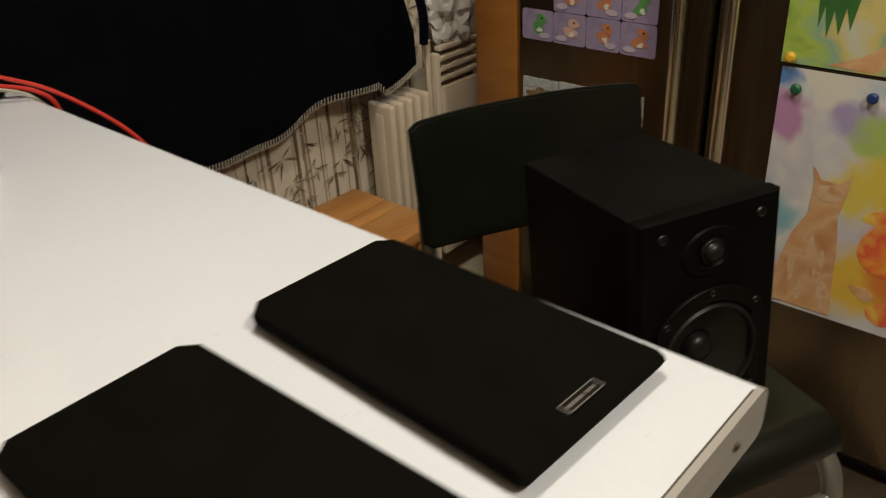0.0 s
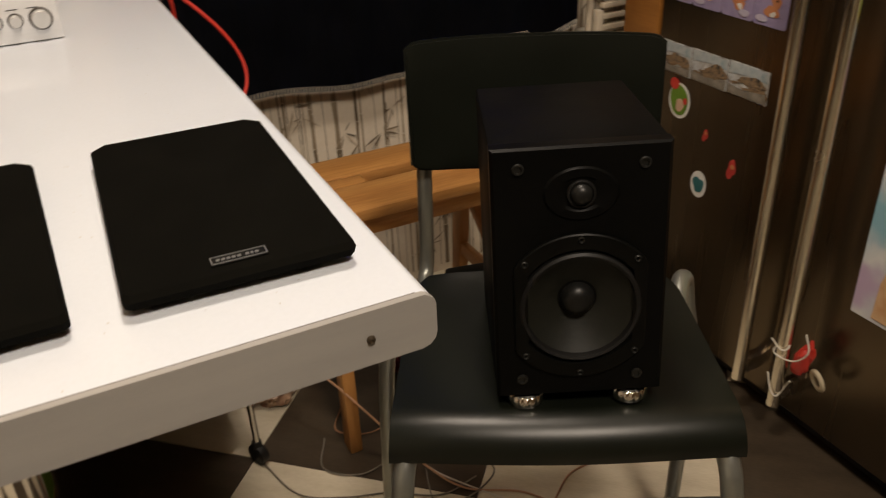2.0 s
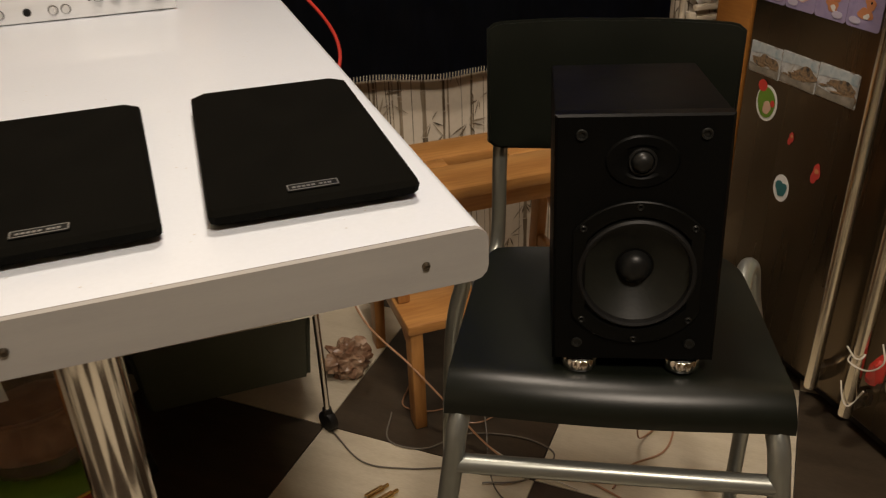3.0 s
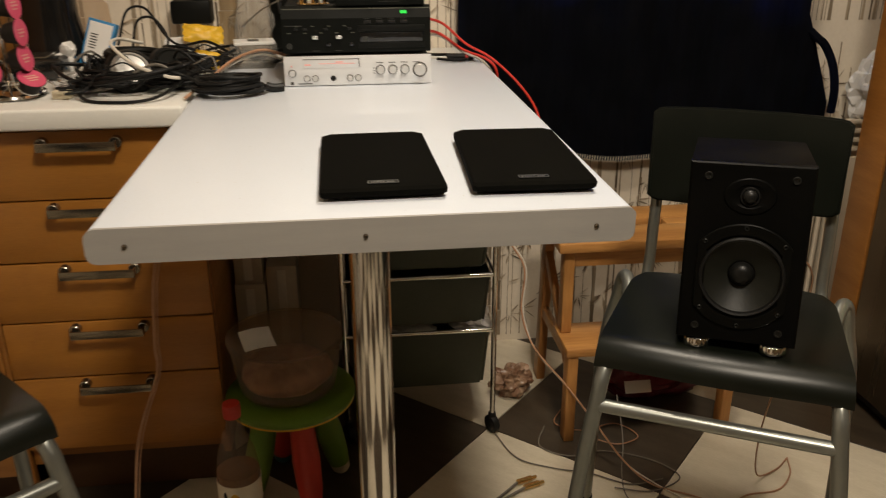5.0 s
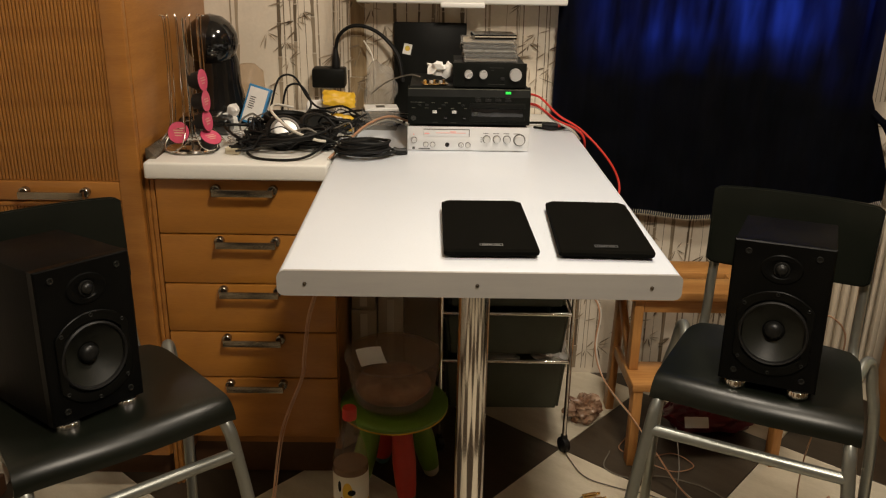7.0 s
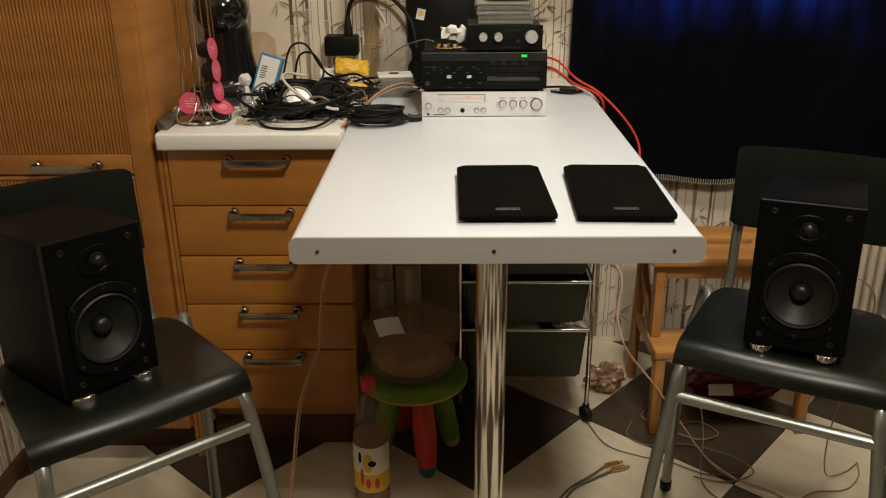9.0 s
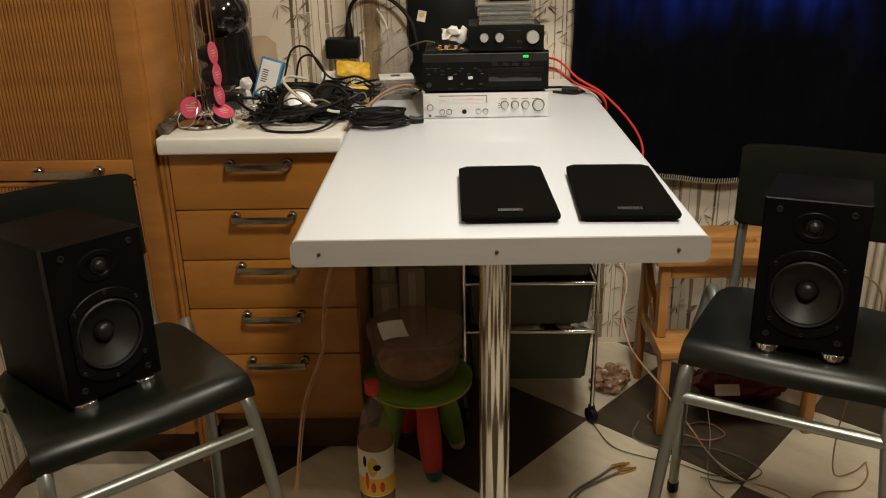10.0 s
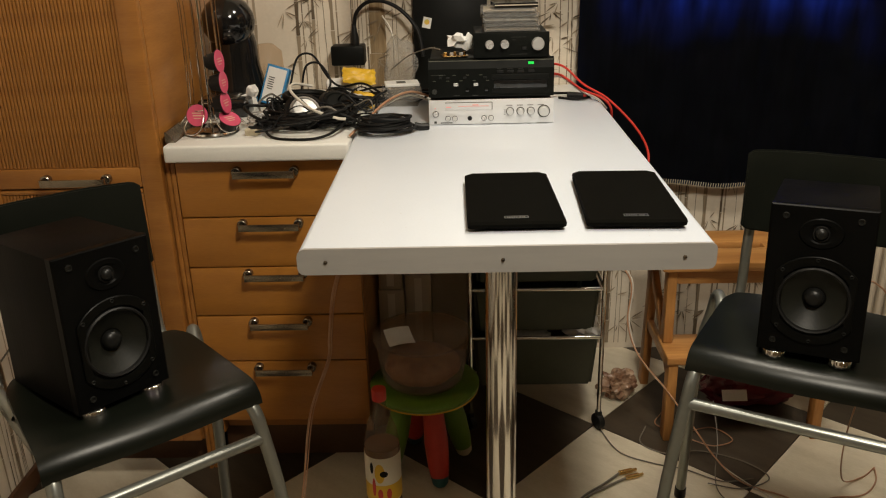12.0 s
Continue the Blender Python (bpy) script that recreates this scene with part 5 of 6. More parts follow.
# ---- hi-fi stack ----
def knob(parent, x, y, z, r, d=0.012, mt=None, name="knob"):
    return part(name, lathe([(r * 1.02, 0), (r, d * 0.8), (r * 0.92, d), (0, d)], 24, Matrix.Translation((x, y, z)) @ pose(0, 0, 0, 90)), mt or M_KNOB, parent, world=True)


AY = 0.817
amp = thing("amplifier", "silver stereo amplifier with small round knobs on the table", "amplifier", pose(0.016, 0.93, TZ), "hi-fi stack")
part("case", box(-0.128, 0.160, AY + 0.006, 1.045, 0.889, 0.943, 0.002), M_BLACK_CASE, amp, world=True)
face = part("front_panel", box(-0.131, 0.163, AY, AY + 0.0062, 0.8875, 0.9455, 0.0012), M_SILVER, amp, "brushed silver front", world=True)
for x in (-0.11, 0.14):
    for y in (0.85, 1.02):
        part("foot", lathe([(0, 0), (0.009, 0), (0.010, 0.001), (0.010, 0.0035), (0, 0.0035)], 16, pose(x, y, TZ + 0.0064)), M_RUBBER, amp, world=True)
win = part("tuning_window", box(-0.093, 0.018, AY - 0.0010, AY + 0.001, 0.922, 0.939, 0.0006), M_SILVER, face, "dial window with red scale", world=True)
part("scale", merge(box(-0.090, -0.078, AY - 0.0016, AY, 0.9275, 0.9300, 0), box(-0.062, 0.010, AY - 0.0016, AY, 0.9300, 0.9312, 0), box(-0.028, -0.014, AY - 0.0018, AY, 0.9325, 0.9345, 0)), M_RED_LED, win, world=True)
# dark strips paint the shadow inside the dial window's top and right edges
part("window_shade", merge(box(-0.093, 0.018, AY - 0.0014, AY, 0.9386, 0.9398, 0), box(0.0175, 0.019, AY - 0.0014, AY, 0.922, 0.9395, 0)), M_LINE, win, world=True)
for x, z, r in ((0.0605, 0.9165, 0.0075), (0.0850, 0.9165, 0.0075), (0.1095, 0.9165, 0.0075), (0.140, 0.9155, 0.0115), (-0.0865, 0.9015, 0.0052), (-0.0700, 0.9015, 0.0052), (-0.0010, 0.9015, 0.0052), (0.0155, 0.9015, 0.0052), (-0.1150, 0.9125, 0.0060)):
    k = knob(face, x, AY, z, r, 0.011 if r > 0.006 else 0.006)
    part("collar", lathe([(r * 1.06, 0.0002), (r * 1.22, 0.0012), (r * 1.30, 0.0002)], 20, Matrix.Translation((x, AY, z)) @ pose(0, 0, 0, 90)), M_LINE, k, world=True)
part("headphone_jack", lathe([(0, 0.0004), (0.0032, 0.0004), (0.0036, 0.0018), (0.0052, 0.0018), (0.0056, 0)], 18, Matrix.Translation((-0.0345, AY, 0.9015)) @ pose(0, 0, 0, 90)), M_RUBBER, face, "black jack socket", world=True)
part("lettering_bars", merge(box(-0.104, -0.076, AY - 0.0004, AY + 0.0002, 0.8905, 0.8925, 0), box(-0.119, -0.113, AY - 0.0004, AY + 0.0002, 0.890, 0.8955, 0), *[box(0.052 + 0.0245 * k, 0.066 + 0.0245 * k, AY - 0.0004, AY + 0.0002, 0.9300, 0.9312, 0) for k in range(4)], *[box(0.046, 0.050, AY - 0.0004, AY + 0.0002, 0.909 + 0.005 * k, 0.9105 + 0.005 * k, 0) for k in range(3)]), M_BOLT, face, "small dark lettering bars", world=True)
part("lamp", box(-0.117, -0.1145, AY - 0.0006, AY, 0.925, 0.9275, 0), M_RED_LED, face, world=True)

deck = thing("cd_player", "black disc player with a green display standing on the amplifier", "disc player", pose(0.016, 0.93, 0.946), "hi-fi stack")
part("case", box(-0.126, 0.158, AY + 0.012, 1.06, 0.954, 1.038, 0.003), M_BLACK_CASE, deck, world=True)
bm = bmesh.new()
prof = [(AY + 0.0125, 0.952), (AY - 0.001, 0.952), (AY - 0.003, 0.956), (AY - 0.003, 1.018), (AY + 0.004, 1.036), (AY + 0.0125, 1.041)]
v0, v1 = [bm.verts.new((-0.130, y, z)) for y, z in prof], [bm.verts.new((0.162, y, z)) for y, z in prof]
bm.faces.new(v0), bm.faces.new(v1)
for k in range(len(prof)):
    bm.faces.new((v0[k], v0[(k + 1) % 6], v1[(k + 1) % 6], v1[k]))
face = part("front_panel", bm, M_PANEL, deck, "black front panel", world=True, smooth=20)
FYD = AY - 0.003
for x in (-0.11, 0.14):
    part("foot", box(x - 0.010, x + 0.010, 0.84, 0.86, 0.9462, 0.9535, 0.002), M_RUBBER, deck, world=True)
tray = part("disc_tray", box(0.022, 0.146, FYD - 0.0022, FYD + 0.001, 0.972, 0.990, 0.0012), M_BLACK_GLOSS, face, "glossy disc tray", world=True)
part("tray_surround", merge(box(0.018, 0.150, FYD - 0.0012, FYD + 0.001, 0.992, 1.004, 0.001), box(0.018, 0.150, FYD - 0.0010, FYD + 0.001, 0.960, 0.9705, 0.001)), M_BLACK_CASE, face, world=True)
part("mark", box(0.027, 0.037, FYD - 0.0028, FYD - 0.002, 0.9745, 0.983, 0.0003), M_BOLT, tray, world=True)
for k in range(9):
    part("print_mark", box(-0.120 + 0.0155 * k, -0.1125 + 0.0155 * k, FYD - 0.0005, FYD, 0.9900 + 0.013 * (k % 2), 0.9912 + 0.013 * (k % 2), 0), M_PRINT_GLINT, face, world=True)
for x in (-0.040, 0.005):
    part("dark_switch", box(x - 0.004, x + 0.004, FYD - 0.004, FYD, 0.9655, 0.972, 0.001), M_BLACK_GLOSS, face, world=True)
# highlight on the panel's upper edge, painted as a pale strip
part("top_line", box(-0.128, 0.160, AY + 0.0030, AY + 0.0040, 1.0345, 1.0362, 0), M_PRINT_GLINT, face, world=True)
part("display", box(0.102, 0.115, AY - 0.0012, AY + 0.0035, 1.0255, 1.0310, 0.0005), M_GREEN_LED, face, "green lit display", world=True)
for x, w in ((-0.066, 0.0055), (-0.0195, 0.0055)):
    part("slider", box(x - w, x + w, FYD - 0.006, FYD, 0.979, 0.9855, 0.001), M_KNOB, face, "pale slider", world=True)
for x in (-0.102, -0.085, -0.045, 0.002):
    part("button", box(x - 0.004, x + 0.004, FYD - 0.003, FYD, 0.996, 1.000, 0.0008), M_RUBBER, face, world=True)
for k in range(4):
    part("button", box(0.030 + 0.024 * k, 0.044 + 0.024 * k, FYD - 0.0024, FYD + 0.001, 1.0075, 1.0135, 0.0008), M_RUBBER, face, world=True)
part("jack", lathe([(0, 0.0004), (0.003, 0.0004), (0.0035, 0.002), (0.0055, 0.002), (0.006, 0)], 18, Matrix.Translation((-0.1165, FYD, 0.966)) @ pose(0, 0, 0, 90)), M_BOLT, face, world=True)
part("lettering_bars", merge(box(-0.124, -0.09, FYD - 0.0004, FYD, 1.0035, 1.005, 0), box(-0.072, -0.058, FYD - 0.0004, FYD, 0.9555, 0.957, 0), box(-0.028, -0.014, FYD - 0.0004, FYD, 0.9555, 0.957, 0), box(0.040, 0.066, FYD - 0.0030, FYD - 0.002, 0.978, 0.9795, 0), box(0.128, 0.146, FYD - 0.0004, FYD, 1.0005, 1.0025, 0), *[box(0.030 + 0.024 * k, 0.042 + 0.024 * k, FYD - 0.0004, FYD, 1.0158, 1.017, 0) for k in range(4)]), M_BOLT, face, "small grey lettering bars", world=True)

pre = thing("preamplifier", "small black preamplifier with three silver knobs on the disc player", "preamplifier", pose(0.062, 0.9, 1.041), "hi-fi stack")
part("case", box(-0.021, 0.147, AY + 0.010, 0.985, 1.0425, 1.095, 0.002), M_BLACK_CASE, pre, world=True)
face = part("front_panel", box(-0.024, 0.150, AY + 0.002, AY + 0.0102, 1.0412, 1.0975, 0.0015), M_PANEL, pre, world=True)
for x, r in ((0.0125, 0.0098), (0.0475, 0.0098), (0.1235, 0.0145)):
    knob(face, x, AY + 0.002, 1.0715, r, 0.013)
part("button", box(0.088, 0.098, AY - 0.001, AY + 0.0025, 1.058, 1.065, 0.0008), M_RUBBER, face, world=True)
part("lettering_bars", merge(box(0.062, 0.096, AY + 0.0016, AY + 0.0022, 1.086, 1.0874, 0), box(0.066, 0.072, AY + 0.0016, AY + 0.0022, 1.080, 1.0812, 0), box(0.06, 0.10, AY + 0.0016, AY + 0.0022, 1.0475, 1.0488, 0)), M_BOLT, face, world=True)

_rng = random.Random(21)
z = 1.0976
for i in range(5):
    h = 0.0098
    c = thing("disc_case", "clear plastic disc case stacked on the preamplifier", "disc case", pose(0.066, 0.91, z), "disc cases")
    m = pose(0.066 + _rng.uniform(-0.004, 0.004) - 0.002 * i, 0.888, z, 0, 0, _rng.uniform(-3, 3))
    part("box", moved(box(-0.064, 0.064, -0.058, 0.058, 0.0002, h, 0.001, 1), m), M_CLEAR, c, world=True)
    part("insert", moved(box(-0.058, 0.060, -0.050, 0.055, 0.0035, h - 0.0035, 0), m), (M_CARD, M_BLACK_CASE, M_MAG_S, M_BLACK_CASE, M_CARD)[i], c, "printed insert", world=True)
    z += h + 0.0006
c = thing("disc_case", "black disc case on top of the stack", "disc case", pose(0.07, 0.91, z), "disc cases")
part("box", moved(box(-0.050, 0.050, -0.045, 0.045, 0.0002, 0.011, 0.001, 1), pose(0.072, 0.885, z, 0, 0, 4)), M_BLACK_GLOSS, c, world=True)
part("edge_line", moved(box(-0.049, 0.049, -0.0455, -0.0448, 0.005, 0.0075, 0), pose(0.072, 0.885, z, 0, 0, 4)), M_CARD, c, world=True)

pcb = thing("circuit_board", "bare circuit board and wires lying on the disc player", "circuit board", pose(-0.07, 0.86, 1.04))
part("board", moved(box(-0.030, 0.030, -0.022, 0.022, 0.0, 0.002, 0.0003, 1), pose(-0.068, 0.862, 1.0418, 0, 0, 12)), M_GOLD, pcb, world=True)
for k in range(7):
    part("component", moved(box(-0.004, 0.004, -0.003, 0.003, 0, 0.007, 0.0008, 1), pose(-0.09 + 0.0075 * k, 0.858 + 0.010 * math.sin(k * 2.2), 1.044, 0, 0, 12 + 20 * k)), (M_GOLD, M_RUBBER, M_KNOB)[k % 3], pcb, world=True)
tis = thing("tissue", "crumpled white tissue behind the preamplifier", "tissue", pose(-0.06, 0.93, 1.04))
part("paper", merge(crumple((-0.062, 0.935, 1.068), (0.024, 0.016, 0.018), 11, 0.8, 2), crumple((-0.036, 0.95, 1.062), (0.014, 0.014, 0.020), 12, 0.7, 2)), M_TISSUE, tis, world=True, smooth=0)

# the stack stands low on its feet, a little towards the table's front
for ob in [o for o in scene.objects if o.parent is None and o.name.split(".")[0] in ("amplifier", "cd_player", "preamplifier", "disc_case", "circuit_board", "tissue")]:
    ob.matrix_basis = Matrix.Translation((-0.0065, -0.006, -0.006)) @ ob.matrix_basis

laptop = thing("flat_panel", "black flat panel with a sticker leaning on the wall", "panel", pose(-0.085, 1.29, TZ))
m = Matrix.Translation((-0.088, 1.290, TZ + 0.001)) @ pose(0, 0, 0, -4)
part("panel", moved(box(-0.105, 0.105, -0.006, 0.006, 0, 0.262, 0.003), m), M_BLACK_CASE, laptop, world=True)
part("sticker", moved(box(-0.012, 0.012, -0.0072, -0.006, -0.015, 0.015, 0.0004, 1), m @ pose(-0.066, 0, 0.186, 0, 12)), M_WHITE, laptop, "white sticker", world=True)
part("sticker_print", moved(lathe([(0, 0.0076), (0.0075, 0.0076), (0.0075, 0.0070)], 18, pose(0, 0, 0, 90)), m @ pose(-0.066, 0, 0.188, 0, 12)), M_WASH_C, laptop, world=True)

hood = thing("wall_unit", "white wall-mounted unit above the stereo", "wall unit", pose(0.0, 1.25, 1.2))
part("body", box(-0.292, 0.290, 1.20, 1.333, 1.200, 1.62, 0.006, 3), M_WHITE, hood, world=True)
part("latch", box(-0.060, 0.062, 1.194, 1.26, 1.191, 1.204, 0.003), M_WHITE, hood, "moulded latch", world=True)
part("louvre", merge(*[box(-0.27, 0.27, 1.197, 1.203, 1.28 + 0.02 * k, 1.286 + 0.02 * k, 0.001) for k in range(6)]), M_WHITE, hood, world=True)

# ---- things on the counter ----
rack = thing("capsule_rack", "chrome wire rack holding pink coffee capsules", "capsule rack", pose(-0.650, 0.785, TZ))
part("base", lathe([(0, 0.001), (0.060, 0.001), (0.065, 0.004), (0.063, 0.009), (0.052, 0.012), (0, 0.010)], 40), M_CHROME, rack, "round chrome base")
part("pole", rod((0, 0, 0.010), (0, 0, 0.305), 0.0030, 14), M_CHROME, rack, "chrome centre pole")
for ang in (-112, -40, 32, 104, 176):
    a = radians(ang)
    o, q = Vector((math.cos(a), math.sin(a), 0)), Vector((-math.sin(a), math.cos(a), 0))
    for sx in (-1, 1):
        part("wire", tube([o * 0.046 + q * 0.019 * sx + Vector((0, 0, 0.036)), o * 0.040 + q * 0.017 * sx + Vector((0, 0, 0.10)), o * 0.038 + q * 0.016 * sx + Vector((0, 0, 0.20)), o * 0.038 + q * 0.016 * sx + Vector((0, 0, 0.300)), o * 0.046 + q * 0.017 * sx + Vector((0, 0, 0.311))], 0.0013, 8), M_CHROME, rack)
    part("cradle", tube([o * 0.046 + q * 0.019 + Vector((0, 0, 0.050)), o * 0.066 + q * 0.023 + Vector((0, 0, 0.026)), o * 0.078 + q * 0.012 + Vector((0, 0, 0.014)), o * 0.080 + Vector((0, 0, 0.012)), o * 0.078 - q * 0.012 + Vector((0, 0, 0.014)), o * 0.066 - q * 0.023 + Vector((0, 0, 0.026)), o * 0.046 - q * 0.019 + Vector((0, 0, 0.050))], 0.0017, 8), M_CHROME, rack, "chrome wire cradle")
    part("crosswire", tube([o * 0.041 + q * 0.0175 + Vector((0, 0, 0.062)), o * 0.047 + Vector((0, 0, 0.060)), o * 0.041 - q * 0.0175 + Vector((0, 0, 0.062))], 0.0011, 6), M_CHROME, rack)


def capsule(m):
    c = thing("coffee_capsule", "pink-lidded coffee capsule in the wire rack", "coffee capsule", m, "coffee capsules")
    part("cup", lathe([(0, -0.030), (0.014, -0.030), (0.0165, -0.028), (0.022, -0.002), (0.0255, -0.001), (0.0258, 0.0005), (0, 0.0005)], 28), M_RUBBER, c)
    part("lid", lathe([(0.0250, 0.0006), (0.0245, 0.0016), (0.022, 0.0012), (0, 0.0014)], 28), M_PINK, c, "pink foil lid")
    part("print_bars", merge(box(-0.012, 0.010, 0.004, 0.006, 0.0012, 0.0018, 0), box(-0.010, 0.013, -0.002, 0.0005, 0.0012, 0.0018, 0), box(-0.008, 0.008, -0.008, -0.006, 0.0012, 0.0018, 0)), M_BLOB[1], c, "pale print bars")
    return c


capsule(pose(-0.667, 0.742, TZ + 0.050, 74, 0, -4))
for dx, dz, tilt, turn in ((0.0, 0.170, 84, 82), (0.004, 0.122, 86, 84), (0.004, 0.076, 80, 80)):
    capsule(pose(-0.606 + dx, 0.755, TZ + dz, tilt, 0, turn))
capsule(pose(-0.594, 0.746, TZ + 0.040, 34, 0, 50))

machine = thing("coffee_machine", "glossy black coffee machine with a round head", "coffee machine", pose(-0.668, 1.13, TZ))
part("head", lathe([(0, -0.070), (0.030, -0.063), (0.053, -0.045), (0.067, -0.020), (0.070, 0.0), (0.067, 0.020), (0.053, 0.045), (0.030, 0.063), (0, 0.070)], 40, pose(0.0, -0.03, 0.222)), M_BLACK_GLOSS, machine, "round glossy head", smooth=60)
part("column", moved(lathe([(0, 0.0), (0.078, 0.0), (0.082, 0.012), (0.072, 0.06), (0.062, 0.11), (0.060, 0.165), (0.050, 0.20), (0, 0.21)], 36), pose(0.004, -0.01, 0.001)), M_BLACK_GLOSS, machine, smooth=60)
part("drip_tray", box(-0.062, 0.070, -0.190, -0.070, 0.001, 0.046, 0.012, 3), M_BLACK_GLOSS, machine, "black drip tray")
part("tray_rim", box(-0.052, 0.040, -0.182, -0.110, 0.0462, 0.050, 0.002), M_NICKEL, machine, "grey metal grid")
part("tank", moved(lathe([(0, 0.0), (0.045, 0.0), (0.048, 0.01), (0.042, 0.13), (0.02, 0.15), (0, 0.15)], 28), pose(0.072, 0.06, 0.001)), M_BOWL, machine, "smoky water tank", smooth=60)

figure = thing("white_ornament", "small white crumpled packaging on the counter", "packaging", pose(-0.59, 1.0, TZ))
part("body", merge(crumple((-0.612, 1.0, TZ + 0.024), (0.026, 0.012, 0.022), 14, 0.7, 2), crumple((-0.600, 1.0, TZ + 0.056), (0.014, 0.008, 0.016), 15, 0.8, 2)), M_TISSUE, figure, world=True, smooth=0)

bb = thing("blue_box", "blue carton with a white label leaning in the clutter", "box", pose(-0.54, 1.08, TZ))
m = Matrix.Translation((-0.572, 1.075, TZ + 0.006)) @ pose(0, 0, 0, -14, 16, -6)
part("carton", moved(box(-0.030, 0.030, -0.013, 0.013, 0, 0.104, 0.002), m), M_BLUE, bb, world=True)
part("label", moved(box(-0.025, 0.025, -0.0138, -0.012, 0.006, 0.098, 0.0004, 1), m), M_WHITE, bb, "white label", world=True)
part("print_bars", moved(merge(*[box(-0.018, -0.004 + 0.002 * (k % 2), -0.0142, -0.0136, 0.040 + 0.006 * k, 0.0425 + 0.006 * k, 0) for k in range(6)]), m), M_BOLT, bb, "grey print bars", world=True)

psu = thing("power_adapter", "black power adapter plugged into the wall", "power adapter", pose(-0.38, 1.28, 0.99))
part("block", box(-0.430, -0.335, 1.268, 1.334, 0.955, 1.010, 0.005), M_BLACK_CASE, psu, world=True)
part("plug", lathe([(0.012, 0), (0.012, 0.02), (0.007, 0.05), (0.005, 0.06), (0, 0.06)], 16, pose(-0.362, 1.295, 1.009)), M_RUBBER, psu, world=True)
part("cord", tube([(-0.362, 1.295, 1.06), (-0.352, 1.292, 1.10), (-0.318, 1.288, 1.128), (-0.27, 1.285, 1.128), (-0.22, 1.28, 1.10), (-0.18, 1.265, 1.05), (-0.165, 1.25, 0.98)], 0.0055, 10), M_CABLE_B, psu, "thick black cord", world=True)

yellow = thing("yellow_packet", "torn yellow packet among the cables", "packet", pose(-0.36, 1.1, TZ))
def packet(cx, cy, z, w, d, tilt, yaw, seed):
    """A limp flat packet with wrinkles and crimped ends."""
    def f(u, v):
        s, q = 2 * u - 1, 2 * v - 1
        puff = 0.010 * (1 - s ** 4) * (1 - q ** 4)
        wr = 0.006 * noise.noise(Vector((s * 2.3 + seed, q * 1.9, seed)))
        return (w * s * (1 + 0.03 * math.sin(9 * q + seed)), d * q, puff + wr)
    bm = sheet(f, 22, 16, 0.002)
    return moved(bm, Matrix.Translation((cx, cy, z)) @ pose(0, 0, 0, tilt, 8, yaw))


part("wrap", packet(-0.338, 1.14, TZ + 0.066, 0.044, 0.024, 48, 14, 3), M_YELLOW, yellow, world=True, smooth=30)
yellow = thing("yellow_packet", "small crumpled yellow packet beside the cassettes", "packet", pose(-0.305, 1.04, TZ))
part("wrap", packet(-0.318, 1.03, TZ + 0.024, 0.034, 0.022, 50, -8, 8), M_YELLOW, yellow, world=True, smooth=30)
part("printed_patch", packet(-0.330, 1.022, TZ + 0.028, 0.016, 0.012, 50, -8, 8), M_BLOB[3], yellow, "pale print", world=True, smooth=30)
roll = thing("white_roll", "white paper roll lying behind the cables", "paper roll", pose(-0.41, 1.16, TZ))
part("paper", rod((-0.43, 1.18, TZ + 0.028), (-0.36, 1.17, TZ + 0.034), 0.026, 24), M_TISSUE, roll, world=True)
tape = thing("cassette_case", "clear plastic cassette cases with a white card on top", "cassette case", pose(-0.235, 1.08, TZ), "cassette cases")
for k in range(3):
    part("box", moved(box(-0.052, 0.052, -0.034, 0.034, 0.0, 0.016, 0.0015, 1), pose(-0.225 + 0.003 * k, 1.075, TZ + 0.0006 + 0.0168 * k, 0, 0, 4 * k - 3)), M_CLEAR, tape, world=True)
part("card", moved(box(-0.045, 0.045, -0.032, 0.032, 0.0, 0.007, 0.001, 1), pose(-0.218, 1.078, TZ + 0.0512, 0, 0, 8)), M_WHITE, tape, "white card", world=True)
part("card_print", moved(box(-0.014, 0.010, -0.016, 0.012, 0.0, 0.0006, 0), pose(-0.218, 1.078, TZ + 0.0584, 0, 0, 8)), M_BOLT, tape, world=True)
film = thing("clear_film", "crumpled clear film standing behind the cassettes", "film", pose(-0.22, 1.2, TZ))
part("film", crumple((-0.225, 1.20, TZ + 0.075), (0.045, 0.03, 0.075), 19, 0.35, 3), M_CLEAR, film, world=True, smooth=20)

phones = thing("headphones", "black and silver headphones lying on the counter", "headphones", pose(-0.45, 0.92, TZ))
for cx, cy, rz, tl, cap in ((-0.432, 0.815, 24, 52, M_CUP), (-0.362, 0.885, 35, 40, M_BLACK_CASE)):
    m = Matrix.Translation((cx, cy, TZ + 0.040)) @ pose(0, 0, 0, tl, 0, rz)
    part("ear_cup", lathe([(0, -0.026), (0.036, -0.026), (0.047, -0.016), (0.049, -0.004), (0.041, 0.003), (0.037, 0.0)], 32, m), M_RUBBER, phones, "padded ear cup", world=True)
    part("cap", lathe([(0.037, 0.0), (0.036, 0.006), (0.031, 0.008), (0.029, 0.006), (0.014, 0.007), (0, 0.0075)], 32, m), cap, phones, "silver cap" if cap is M_CUP else "black cap", world=True)
part("headband", tube([(-0.445, 0.845, TZ + 0.050), (-0.490, 0.885, TZ + 0.060), (-0.485, 0.945, TZ + 0.060), (-0.42, 0.965, TZ + 0.055), (-0.368, 0.915, TZ + 0.045)], 0.008, 10), M_BLACK_CASE, phones, world=True)


